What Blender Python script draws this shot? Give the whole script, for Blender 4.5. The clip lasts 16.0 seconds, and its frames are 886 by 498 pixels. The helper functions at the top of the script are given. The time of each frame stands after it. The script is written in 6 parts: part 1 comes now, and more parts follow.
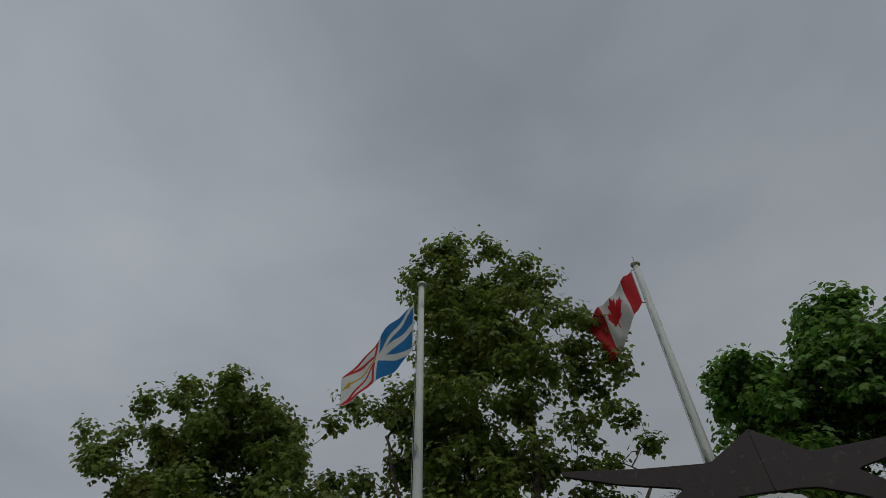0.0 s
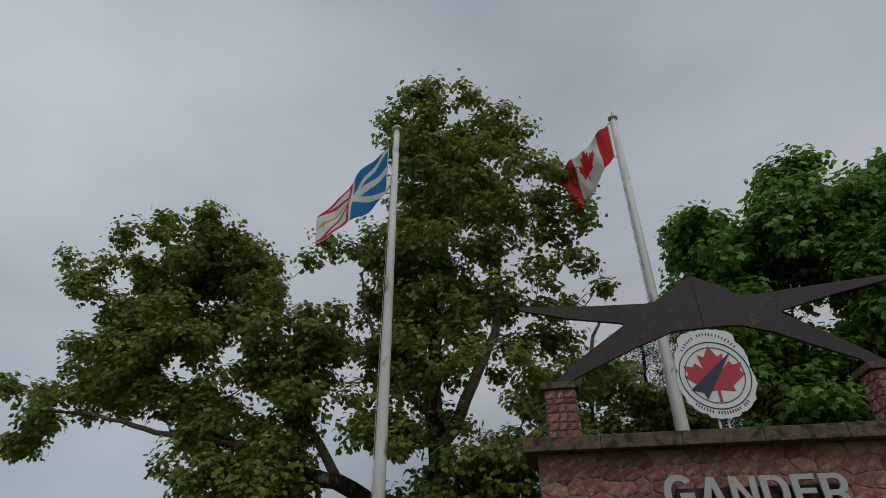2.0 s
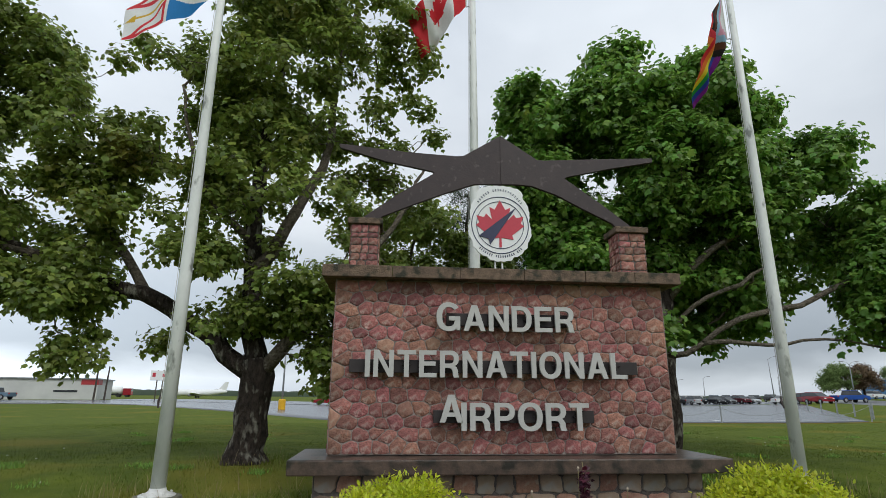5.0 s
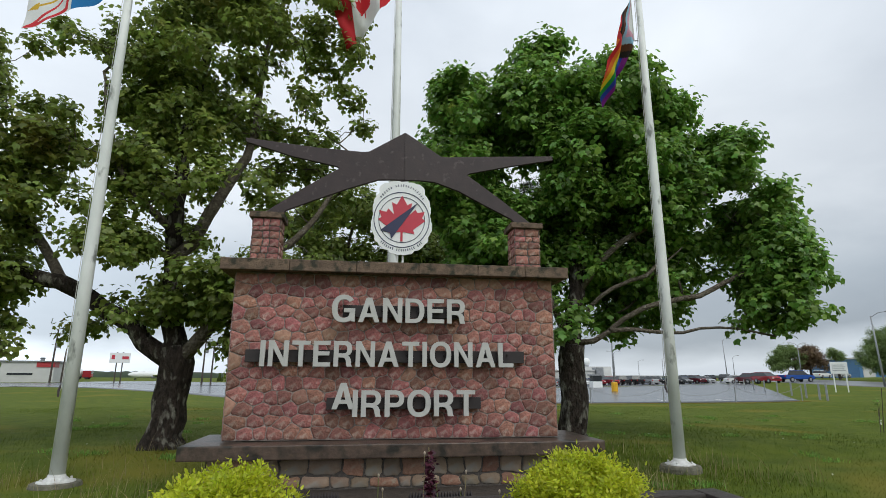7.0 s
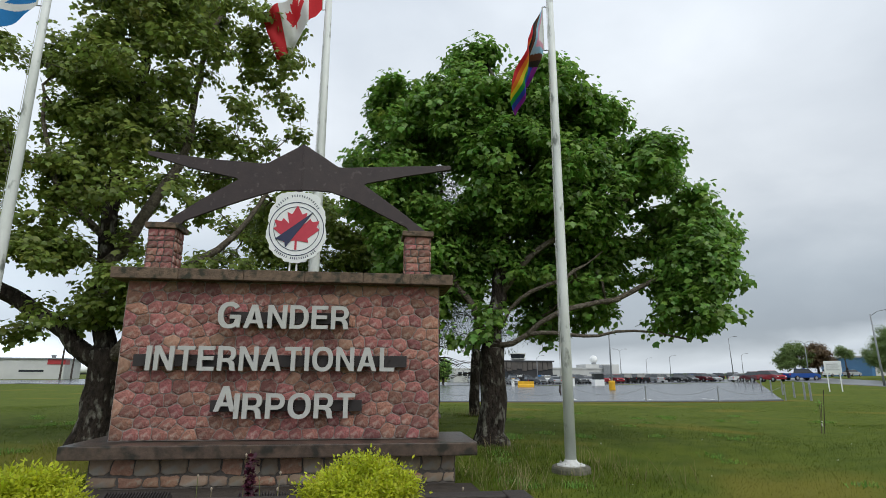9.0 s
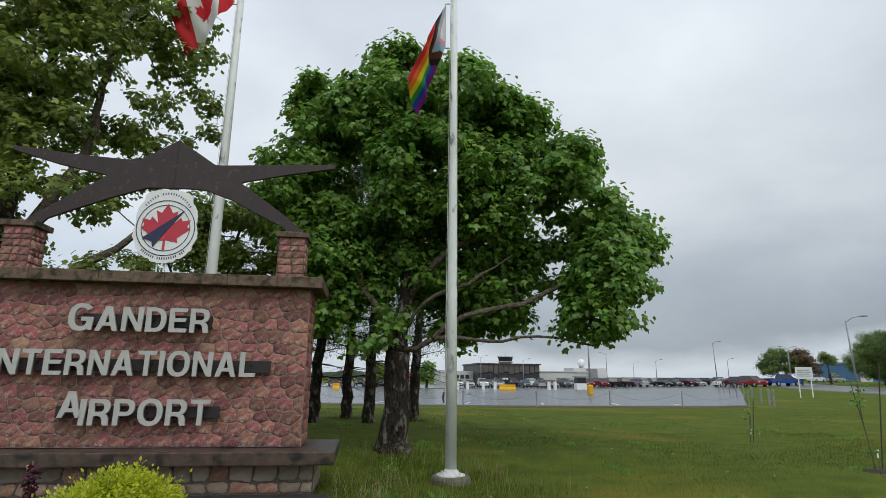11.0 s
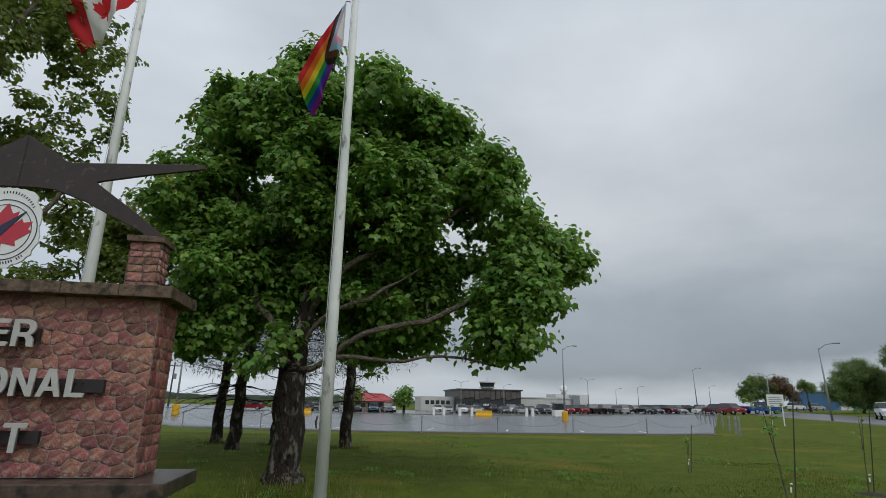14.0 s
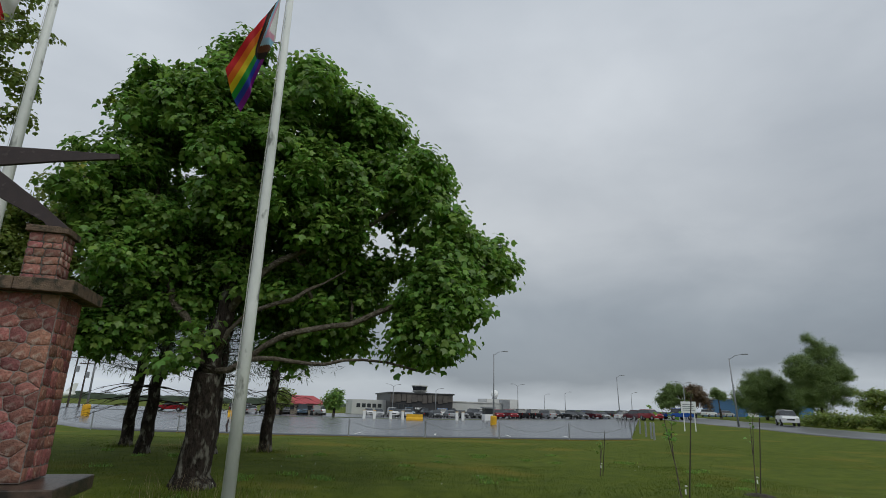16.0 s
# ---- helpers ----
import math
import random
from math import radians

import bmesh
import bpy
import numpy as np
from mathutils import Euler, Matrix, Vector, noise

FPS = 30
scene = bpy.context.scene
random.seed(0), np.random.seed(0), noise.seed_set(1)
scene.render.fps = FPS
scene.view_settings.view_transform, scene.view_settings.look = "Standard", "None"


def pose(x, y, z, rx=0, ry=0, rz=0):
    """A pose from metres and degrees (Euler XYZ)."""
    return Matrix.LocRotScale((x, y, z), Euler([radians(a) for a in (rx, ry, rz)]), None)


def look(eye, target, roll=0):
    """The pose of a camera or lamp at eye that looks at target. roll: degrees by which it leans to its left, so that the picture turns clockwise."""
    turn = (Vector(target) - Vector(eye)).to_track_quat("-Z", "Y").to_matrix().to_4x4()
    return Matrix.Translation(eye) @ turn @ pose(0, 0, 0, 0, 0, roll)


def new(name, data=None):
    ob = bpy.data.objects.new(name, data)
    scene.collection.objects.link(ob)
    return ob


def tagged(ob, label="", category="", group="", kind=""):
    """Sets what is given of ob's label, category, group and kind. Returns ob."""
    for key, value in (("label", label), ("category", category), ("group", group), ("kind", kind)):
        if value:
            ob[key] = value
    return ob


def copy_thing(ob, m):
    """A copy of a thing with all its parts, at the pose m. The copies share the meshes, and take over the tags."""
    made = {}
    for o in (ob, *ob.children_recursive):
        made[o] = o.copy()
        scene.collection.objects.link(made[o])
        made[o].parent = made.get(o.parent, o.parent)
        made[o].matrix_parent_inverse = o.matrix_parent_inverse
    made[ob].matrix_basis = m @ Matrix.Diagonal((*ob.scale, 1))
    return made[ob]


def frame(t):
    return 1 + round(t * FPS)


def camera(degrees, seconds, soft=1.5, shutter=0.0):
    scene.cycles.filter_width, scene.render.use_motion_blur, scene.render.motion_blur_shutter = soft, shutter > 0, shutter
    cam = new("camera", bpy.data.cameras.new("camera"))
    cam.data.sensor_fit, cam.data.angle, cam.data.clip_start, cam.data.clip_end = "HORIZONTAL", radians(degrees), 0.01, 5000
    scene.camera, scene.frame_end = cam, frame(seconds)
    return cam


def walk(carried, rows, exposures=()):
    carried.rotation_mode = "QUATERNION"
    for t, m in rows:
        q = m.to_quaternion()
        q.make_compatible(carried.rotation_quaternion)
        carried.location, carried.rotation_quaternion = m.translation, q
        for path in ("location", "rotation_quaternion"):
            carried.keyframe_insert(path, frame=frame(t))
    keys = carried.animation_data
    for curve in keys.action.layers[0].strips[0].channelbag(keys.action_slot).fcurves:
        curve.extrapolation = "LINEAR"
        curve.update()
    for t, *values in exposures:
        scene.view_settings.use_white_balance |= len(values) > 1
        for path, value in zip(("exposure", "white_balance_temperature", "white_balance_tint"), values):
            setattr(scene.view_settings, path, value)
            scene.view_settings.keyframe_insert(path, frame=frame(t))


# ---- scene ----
cam = camera(77.7, 16.0, soft=0.7)
PATH = [
    (0, (-2.161, -6.657, 1.561), (-2.487, -5.333, 3.024), -1.1),
    (0.5, (-2.173, -6.759, 1.53), (-2.524, -5.337, 2.892), -0.5),
    (1, (-2.163, -6.756, 1.48), (-2.535, -5.237, 2.728), -0.3),
    (1.5, (-2.126, -6.741, 1.443), (-2.499, -5.144, 2.588), -0.5),
    (2, (-2.081, -6.727, 1.415), (-2.409, -5.05, 2.455), -0.4),
    (2.5, (-2.099, -6.73, 1.367), (-2.338, -4.976, 2.299), 0.4),
    (3, (-1.98, -6.754, 1.324), (-2.133, -4.944, 2.161), 0.1),
    (3.5, (-1.903, -6.761, 1.28), (-1.928, -4.898, 2.008), 0.3),
    (4, (-1.828, -6.845, 1.26), (-1.756, -4.95, 1.895), 0.4),
    (4.5, (-1.741, -6.909, 1.226), (-1.609, -4.996, 1.793), 0.4),
    (6.8, (-0.695, -7.351, 1.333), (-0.413, -5.422, 1.781), 0.1),
    (7, (-0.607, -7.422, 1.335), (-0.323, -5.495, 1.788), 0.1),
    (7.5, (-0.234, -7.593, 1.354), (0.027, -5.662, 1.807), 0.2),
    (8, (0.172, -7.757, 1.364), (0.424, -5.823, 1.807), 0.1),
    (10.3, (2.418, -8.07, 1.504), (2.644, -6.134, 1.952), 0.5),
    (10.5, (2.565, -8.058, 1.499), (2.8, -6.123, 1.949), 0.5),
    (11, (2.968, -7.949, 1.504), (3.225, -6.018, 1.955), 0.7),
    (11.5, (3.379, -7.907, 1.502), (3.657, -5.982, 1.969), 0.7),
    (12, (3.766, -7.812, 1.487), (4.05, -5.89, 1.963), 0.7),
    (12.5, (4.06, -7.607, 1.457), (4.351, -5.691, 1.95), 0.9),
    (13, (4.291, -7.481, 1.474), (4.592, -5.571, 1.985), 1.0),
    (13.5, (4.52, -7.428, 1.476), (4.821, -5.522, 2.004), 1.0),
    (14, (4.659, -7.436, 1.487), (4.954, -5.532, 2.024), 1.1),
    (14.5, (4.745, -7.462, 1.503), (5.046, -5.56, 2.043), 1.3),
    (15, (4.788, -7.508, 1.498), (5.139, -5.616, 2.044), 1.4),
    (15.5, (4.849, -7.523, 1.5), (5.274, -5.647, 2.048), 1.5),
    (16, (4.864, -7.55, 1.503), (5.374, -5.696, 2.057), 1.7),
]
EXPOSURE = [(0.0, -1.58), (0.8, -1.38), (1.5, -1.2), (2.5, -0.9), (3.2, -0.63), (4.0, -0.18), (8.0, 0.0), (11.0, -0.14), (13.0, -0.34), (16.0, -0.58)]
walk(cam, [(t, look(eye, target, roll)) for t, eye, target, roll in PATH], EXPOSURE)

# ---- world, sun, exposure ----
SUN_ELEV, SUN_AZ = 46.0, 155.0      # degrees; azimuth from +y towards +x
world = bpy.data.worlds.new("overcast")
scene.world = world
world.use_nodes = True
wn, wl = world.node_tree.nodes, world.node_tree.links
wn.clear()


def wnode(kind, **kw):
    n = wn.new(kind)
    for k, v in kw.items():
        n.inputs[k.replace("_", " ")].default_value = v
    return n


w_out, w_bg = wn.new("ShaderNodeOutputWorld"), wnode("ShaderNodeBackground", Strength=1.52)
w_sky = wn.new("ShaderNodeTexSky")
w_sky.sky_type, w_sky.sun_disc = "NISHITA", False
w_sky.sun_elevation, w_sky.sun_rotation = radians(SUN_ELEV), radians(SUN_AZ)
w_dim = wn.new("ShaderNodeVectorMath")
w_dim.operation = "SCALE"
w_dim.inputs["Scale"].default_value = 0.06
wl.new(w_sky.outputs[0], w_dim.inputs[0])
w_co = wn.new("ShaderNodeTexCoord")
w_sep = wn.new("ShaderNodeSeparateXYZ")
wl.new(w_co.outputs["Generated"], w_sep.inputs[0])
w_map = wn.new("ShaderNodeMapping")
w_map.inputs["Scale"].default_value = (1.0, 1.0, 2.0)
wl.new(w_co.outputs["Generated"], w_map.inputs[0])
w_n1 = wnode("ShaderNodeTexNoise", Scale=1.25, Detail=4.0, Roughness=0.45, Distortion=0.3)
w_n2 = wnode("ShaderNodeTexNoise", Scale=3.4, Detail=6.0, Roughness=0.5, Distortion=0.2)
for n in (w_n1, w_n2):
    wl.new(w_map.outputs[0], n.inputs["Vector"])
# height in the sky, stirred by the cloud noise
w_wob = wn.new("ShaderNodeMath")
w_wob.operation = "MULTIPLY_ADD"
w_wob.inputs[1].default_value, w_wob.inputs[2].default_value = 0.15, -0.075
wl.new(w_n2.outputs[0], w_wob.inputs[0])
w_h = wn.new("ShaderNodeMath")
wl.new(w_sep.outputs[2], w_h.inputs[0])
wl.new(w_wob.outputs[0], w_h.inputs[1])
w_ramp = wn.new("ShaderNodeValToRGB")
r = w_ramp.color_ramp
r.elements[0].position, r.elements[0].color = 0.0, (0.42, 0.46, 0.51, 1)
r.elements[1].position, r.elements[1].color = 1.0, (0.50, 0.55, 0.60, 1)
for p, c in ((0.035, (0.45, 0.49, 0.53, 1)), (0.075, (0.245, 0.275, 0.31, 1)), (0.16, (0.30, 0.335, 0.37, 1)), (0.32, (0.50, 0.53, 0.56, 1)), (0.6, (0.56, 0.60, 0.645, 1))):
    e = r.elements.new(p)
    e.color = c
wl.new(w_h.outputs[0], w_ramp.inputs[0])
w_cl = wn.new("ShaderNodeValToRGB")
w_cl.color_ramp.elements[0].position, w_cl.color_ramp.elements[0].color = 0.3, (0.77, 0.80, 0.84, 1)
w_cl.color_ramp.elements[1].position, w_cl.color_ramp.elements[1].color = 0.72, (1.24, 1.235, 1.225, 1)
w_avg = wn.new("ShaderNodeMix")
w_avg.data_type = "FLOAT"
w_avg.inputs["Factor"].default_value = 0.35
wl.new(w_n1.outputs[0], w_avg.inputs["A"])
wl.new(w_n2.outputs[0], w_avg.inputs["B"])
wl.new(w_avg.outputs["Result"], w_cl.inputs[0])
w_mul = wn.new("ShaderNodeVectorMath")
w_mul.operation = "MULTIPLY"
wl.new(w_ramp.outputs[0], w_mul.inputs[0])
wl.new(w_cl.outputs[0], w_mul.inputs[1])
w_mix = wn.new("ShaderNodeMix")
w_mix.data_type = "RGBA"
w_mix.inputs["Factor"].default_value = 0.90
wl.new(w_dim.outputs[0], w_mix.inputs["A"])
# the cloud is thinner and paler towards one side, most of all low down
w_side = wn.new("ShaderNodeMapRange")
for k, v in (("From Min", -0.75), ("From Max", 0.0), ("To Min", 1.28), ("To Max", 1.0)):
    w_side.inputs[k].default_value = v
wl.new(w_sep.outputs[0], w_side.inputs["Value"])
w_pale = wn.new("ShaderNodeVectorMath")
w_pale.operation = "SCALE"
wl.new(w_mul.outputs[0], w_pale.inputs[0])
w_low = wn.new("ShaderNodeMapRange")
for k, v in (("From Min", 0.06), ("From Max", 0.36), ("To Min", 1.0), ("To Max", 0.0)):
    w_low.inputs[k].default_value = v
wl.new(w_h.outputs[0], w_low.inputs["Value"])
w_west = wn.new("ShaderNodeMapRange")
for k, v in (("From Min", -0.62), ("From Max", -0.10), ("To Min", 0.75), ("To Max", 0.0)):
    w_west.inputs[k].default_value = v
wl.new(w_sep.outputs[0], w_west.inputs["Value"])
w_gain = wn.new("ShaderNodeMath")
w_gain.operation = "MULTIPLY_ADD"
wl.new(w_low.outputs[0], w_gain.inputs[0])
wl.new(w_west.outputs[0], w_gain.inputs[1])
wl.new(w_side.outputs[0], w_gain.inputs[2])
wl.new(w_gain.outputs[0], w_pale.inputs["Scale"])
wl.new(w_pale.outputs[0], w_mix.inputs["B"])
wl.new(w_mix.outputs["Result"], w_bg.inputs[0])
wl.new(w_bg.outputs[0], w_out.inputs[0])

sun = new("sun", bpy.data.lights.new("sun", "SUN"))
sun.data.energy, sun.data.angle, sun.data.color = 1.5, radians(35), (0.97, 0.98, 0.92)
sun.matrix_world = look((0, 0, 0), (-math.sin(radians(SUN_AZ)) * math.cos(radians(SUN_ELEV)), -math.cos(radians(SUN_AZ)) * math.cos(radians(SUN_ELEV)), -math.sin(radians(SUN_ELEV))))

# ---- materials ----


def mat(name, c1, c2=None, scale=8.0, rough=0.7, bump=0.0, bump_scale=None, metal=0.0, spots=None, spot_at=0.62, spot_scale=3.0, island=0.0, per_object=0.0, trans=0.0, spec=0.5, bump_dist=0.02, stretch=(1, 1, 1)):
    """A surface with fine grain between two colours, larger stains, relief, and a change of tone from piece to piece."""
    m = bpy.data.materials.new(name)
    m.use_nodes = True
    nt = m.node_tree
    N, L = nt.nodes, nt.links
    b = N["Principled BSDF"]
    b.inputs["Roughness"].default_value, b.inputs["Metallic"].default_value = rough, metal
    b.inputs["Specular IOR Level"].default_value = spec
    c2 = c2 or tuple(x * 0.7 for x in c1)
    co = N.new("ShaderNodeTexCoord")
    mp = N.new("ShaderNodeMapping")
    mp.inputs["Scale"].default_value = stretch
    L.new(co.outputs["Object"], mp.inputs[0])
    vec = mp.outputs[0]
    n1 = N.new("ShaderNodeTexNoise")
    n1.inputs["Scale"].default_value, n1.inputs["Detail"].default_value, n1.inputs["Roughness"].default_value = scale, 6.0, 0.65
    L.new(vec, n1.inputs["Vector"])
    rp = N.new("ShaderNodeValToRGB")
    rp.color_ramp.elements[0].position, rp.color_ramp.elements[1].position = 0.33, 0.67
    rp.color_ramp.elements[0].color, rp.color_ramp.elements[1].color = (*c2, 1), (*c1, 1)
    L.new(n1.outputs[0], rp.inputs[0])
    col = rp.outputs[0]
    if spots:
        n2 = N.new("ShaderNodeTexNoise")
        n2.inputs["Scale"].default_value, n2.inputs["Detail"].default_value = spot_scale, 7.0
        L.new(vec, n2.inputs["Vector"])
        r2 = N.new("ShaderNodeValToRGB")
        r2.color_ramp.elements[0].position, r2.color_ramp.elements[1].position = spot_at - 0.05, spot_at + 0.06
        L.new(n2.outputs[0], r2.inputs[0])
        mx = N.new("ShaderNodeMix")
        mx.data_type = "RGBA"
        L.new(r2.outputs[0], mx.inputs["Factor"])
        L.new(col, mx.inputs["A"])
        mx.inputs["B"].default_value = (*spots, 1)
        col = mx.outputs["Result"]
    if island or per_object:
        src = N.new("ShaderNodeNewGeometry").outputs["Random Per Island"] if island else N.new("ShaderNodeObjectInfo").outputs["Random"]
        hs = N.new("ShaderNodeHueSaturation")
        amount = island or per_object
        mv = N.new("ShaderNodeMapRange")
        mv.inputs["To Min"].default_value, mv.inputs["To Max"].default_value = 1 - amount, 1 + amount
        L.new(src, mv.inputs["Value"])
        mh = N.new("ShaderNodeMapRange")
        mh.inputs["To Min"].default_value, mh.inputs["To Max"].default_value = 0.5 - amount * 0.05, 0.5 + amount * 0.05
        wob = N.new("ShaderNodeMath")
        wob.operation = "FRACT"
        w2 = N.new("ShaderNodeMath")
        w2.operation = "MULTIPLY"
        w2.inputs[1].default_value = 7.31
        L.new(src, w2.inputs[0])
        L.new(w2.outputs[0], wob.inputs[0])
        L.new(wob.outputs[0], mh.inputs["Value"])
        L.new(mv.outputs[0], hs.inputs["Value"])
        L.new(mh.outputs[0], hs.inputs["Hue"])
        L.new(col, hs.inputs["Color"])
        col = hs.outputs[0]
    L.new(col, b.inputs["Base Color"])
    if bump:
        n3 = N.new("ShaderNodeTexNoise")
        n3.inputs["Scale"].default_value, n3.inputs["Detail"].default_value = bump_scale or scale * 2, 8.0
        L.new(vec, n3.inputs["Vector"])
        bp = N.new("ShaderNodeBump")
        bp.inputs["Strength"].default_value, bp.inputs["Distance"].default_value = bump, bump_dist
        L.new(n3.outputs[0], bp.inputs["Height"])
        L.new(bp.outputs[0], b.inputs["Normal"])
    if trans:
        tr = N.new("ShaderNodeBsdfTranslucent")
        L.new(col, tr.inputs["Color"])
        ms = N.new("ShaderNodeMixShader")
        ms.inputs[0].default_value = trans
        L.new(b.outputs[0], ms.inputs[1])
        L.new(tr.outputs[0], ms.inputs[2])
        L.new(ms.outputs[0], N["Material Output"].inputs["Surface"])
    return m


M_STONE = mat("red_stone", (0.36, 0.14, 0.108), (0.16, 0.066, 0.055), 15, 0.75, 1.0, 34, spots=(0.36, 0.25, 0.21), spot_at=0.58, spot_scale=9, per_object=0.38, bump_dist=0.02)
M_STONE_I = mat("red_stone_sides", (0.35, 0.13, 0.10), (0.17, 0.062, 0.05), 24, 0.75, 1.0, 38, spots=(0.42, 0.27, 0.22), spot_at=0.62, spot_scale=17, island=0.34, bump_dist=0.02)
M_STONE_TAN = mat("tan_stone", (0.40, 0.22, 0.15), (0.25, 0.125, 0.085), 18, 0.75, 0.8, 30, spots=(0.36, 0.27, 0.2), spot_at=0.6, spot_scale=12, per_object=0.2, bump_dist=0.015)
M_STONE_BASE = mat("base_stone", (0.36, 0.275, 0.19), (0.24, 0.155, 0.10), 6, 0.6, 0.5, 20, spots=(0.29, 0.26, 0.22), spot_at=0.55, spot_scale=4, per_object=0.25, bump_dist=0.012)
M_MORTAR = mat("mortar", (0.30, 0.255, 0.23), (0.19, 0.15, 0.13), 20, 0.9, 0.7, 45, spots=(0.13, 0.10, 0.09), spot_at=0.59, spot_scale=6)
M_MORTAR_DARK = mat("dark_mortar", (0.15, 0.13, 0.115), (0.07, 0.06, 0.053), 20, 0.9, 0.7, 45)
M_COPING = mat("weathered_concrete_coping", (0.185, 0.122, 0.08), (0.085, 0.056, 0.038), 14, 0.8, 0.8, 60, spots=(0.03, 0.028, 0.016), spot_at=0.54, spot_scale=6)
M_LEDGE = mat("wet_concrete_ledge", (0.115, 0.078, 0.058), (0.045, 0.032, 0.025), 10, 0.33, 0.22, 40, spots=(0.025, 0.022, 0.017), spot_at=0.56, spot_scale=4)
M_PLATE = mat("brown_painted_steel", (0.042, 0.026, 0.026), (0.03, 0.019, 0.02), 5, 0.62, 0.12, 30, spots=(0.075, 0.055, 0.055), spot_at=0.66, spot_scale=11)
M_LETTER = mat("grey_painted_letters", (0.50, 0.49, 0.46), (0.38, 0.37, 0.35), 5, 0.5, 0.08, 60)
M_BAR = mat("dark_mounting_bar", (0.03, 0.022, 0.022), (0.018, 0.013, 0.013), 9, 0.6)
M_POLE = mat("white_painted_metal", (0.74, 0.75, 0.72), (0.58, 0.60, 0.57), 3, 0.5, 0.2, 40, spots=(0.21, 0.22, 0.20), spot_at=0.635, spot_scale=7, stretch=(1, 1, 0.4))
M_PLATEWHITE = mat("white_base_plate", (0.70, 0.70, 0.68), (0.45, 0.44, 0.42), 12, 0.6, 0.2, 40, spots=(0.25, 0.22, 0.18), spot_at=0.62)
M_FOOTING = mat("mossy_concrete_footing", (0.17, 0.155, 0.12), (0.07, 0.07, 0.045), 9, 0.9, 0.6, 40)
M_WHITE = mat("white_enamel", (0.80, 0.80, 0.79), (0.73, 0.74, 0.73), 5, 0.4)
M_NAVY = mat("navy_paint", (0.022, 0.026, 0.075), (0.018, 0.02, 0.06), 5, 0.45)
M_RED = mat("red_paint", (0.52, 0.035, 0.06), (0.45, 0.028, 0.05), 5, 0.45)
M_ROPE = mat("white_rope", (0.6, 0.6, 0.56), (0.45, 0.45, 0.42), 40, 0.9)
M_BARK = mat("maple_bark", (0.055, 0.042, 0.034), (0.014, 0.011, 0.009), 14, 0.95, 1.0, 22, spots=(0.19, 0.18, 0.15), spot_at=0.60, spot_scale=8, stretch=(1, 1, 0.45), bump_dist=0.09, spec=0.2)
M_LIMB = mat("grey_bark", (0.19, 0.16, 0.125), (0.07, 0.057, 0.045), 16, 0.95, 1.0, 30, spots=(0.26, 0.24, 0.2), spot_at=0.66, spot_scale=9, bump_dist=0.05, spec=0.2)
M_LEAF = mat("maple_leaf", (0.255, 0.325, 0.07), (0.165, 0.225, 0.045), 0.7, 0.42, island=0.42, trans=0.5, spots=(0.26, 0.24, 0.05), spot_at=0.66, spot_scale=0.6)
M_LEAF2 = mat("bright_maple_leaf", (0.215, 0.37, 0.072), (0.14, 0.265, 0.045), 0.7, 0.40, island=0.42, trans=0.5, spots=(0.28, 0.29, 0.05), spot_at=0.70, spot_scale=0.6)
M_NEEDLE = mat("conifer_needle", (0.035, 0.075, 0.022), (0.02, 0.048, 0.016), 1.0, 0.6, island=0.35, trans=0.15)
M_SHRUB = mat("golden_shrub_leaf", (0.60, 0.62, 0.045), (0.44, 0.50, 0.03), 2.5, 0.5, island=0.3, trans=0.5)
M_GRASS = mat("mown_lawn", (0.112, 0.14, 0.016), (0.062, 0.09, 0.010), 1.7, 0.95, 0.8, 30, spots=(0.15, 0.14, 0.02), spot_at=0.60, spot_scale=0.22, bump_dist=0.04, spec=0.12)
M_BLADE = mat("grass_blade", (0.112, 0.152, 0.018), (0.07, 0.105, 0.011), 1.2, 0.6, island=0.35, trans=0.3, spec=0.2, spots=(0.16, 0.155, 0.025), spot_at=0.60, spot_scale=0.22)
M_STRAW = mat("dry_grass_stalk", (0.36, 0.30, 0.16), (0.24, 0.19, 0.10), 3, 0.8, island=0.3, trans=0.2)
M_ASPHALT = mat("wet_asphalt", (0.085, 0.09, 0.097), (0.06, 0.064, 0.07), 0.35, 0.22, 0.05, 3, spots=(0.045, 0.048, 0.052), spot_at=0.57, spot_scale=0.08)
M_ROAD = mat("damp_road", (0.10, 0.10, 0.105), (0.075, 0.075, 0.08), 0.5, 0.3, 0.05, 3)
M_LINE = mat("road_line_paint", (0.6, 0.6, 0.57), (0.42, 0.42, 0.4), 3, 0.6)
M_KERB = mat("kerb_concrete", (0.3, 0.29, 0.27), (0.2, 0.19, 0.175), 3, 0.8)
M_SOIL = mat("dark_soil", (0.05, 0.036, 0.026), (0.025, 0.018, 0.013), 9, 0.95, 1.0, 20)

# ---- helpers for building ----


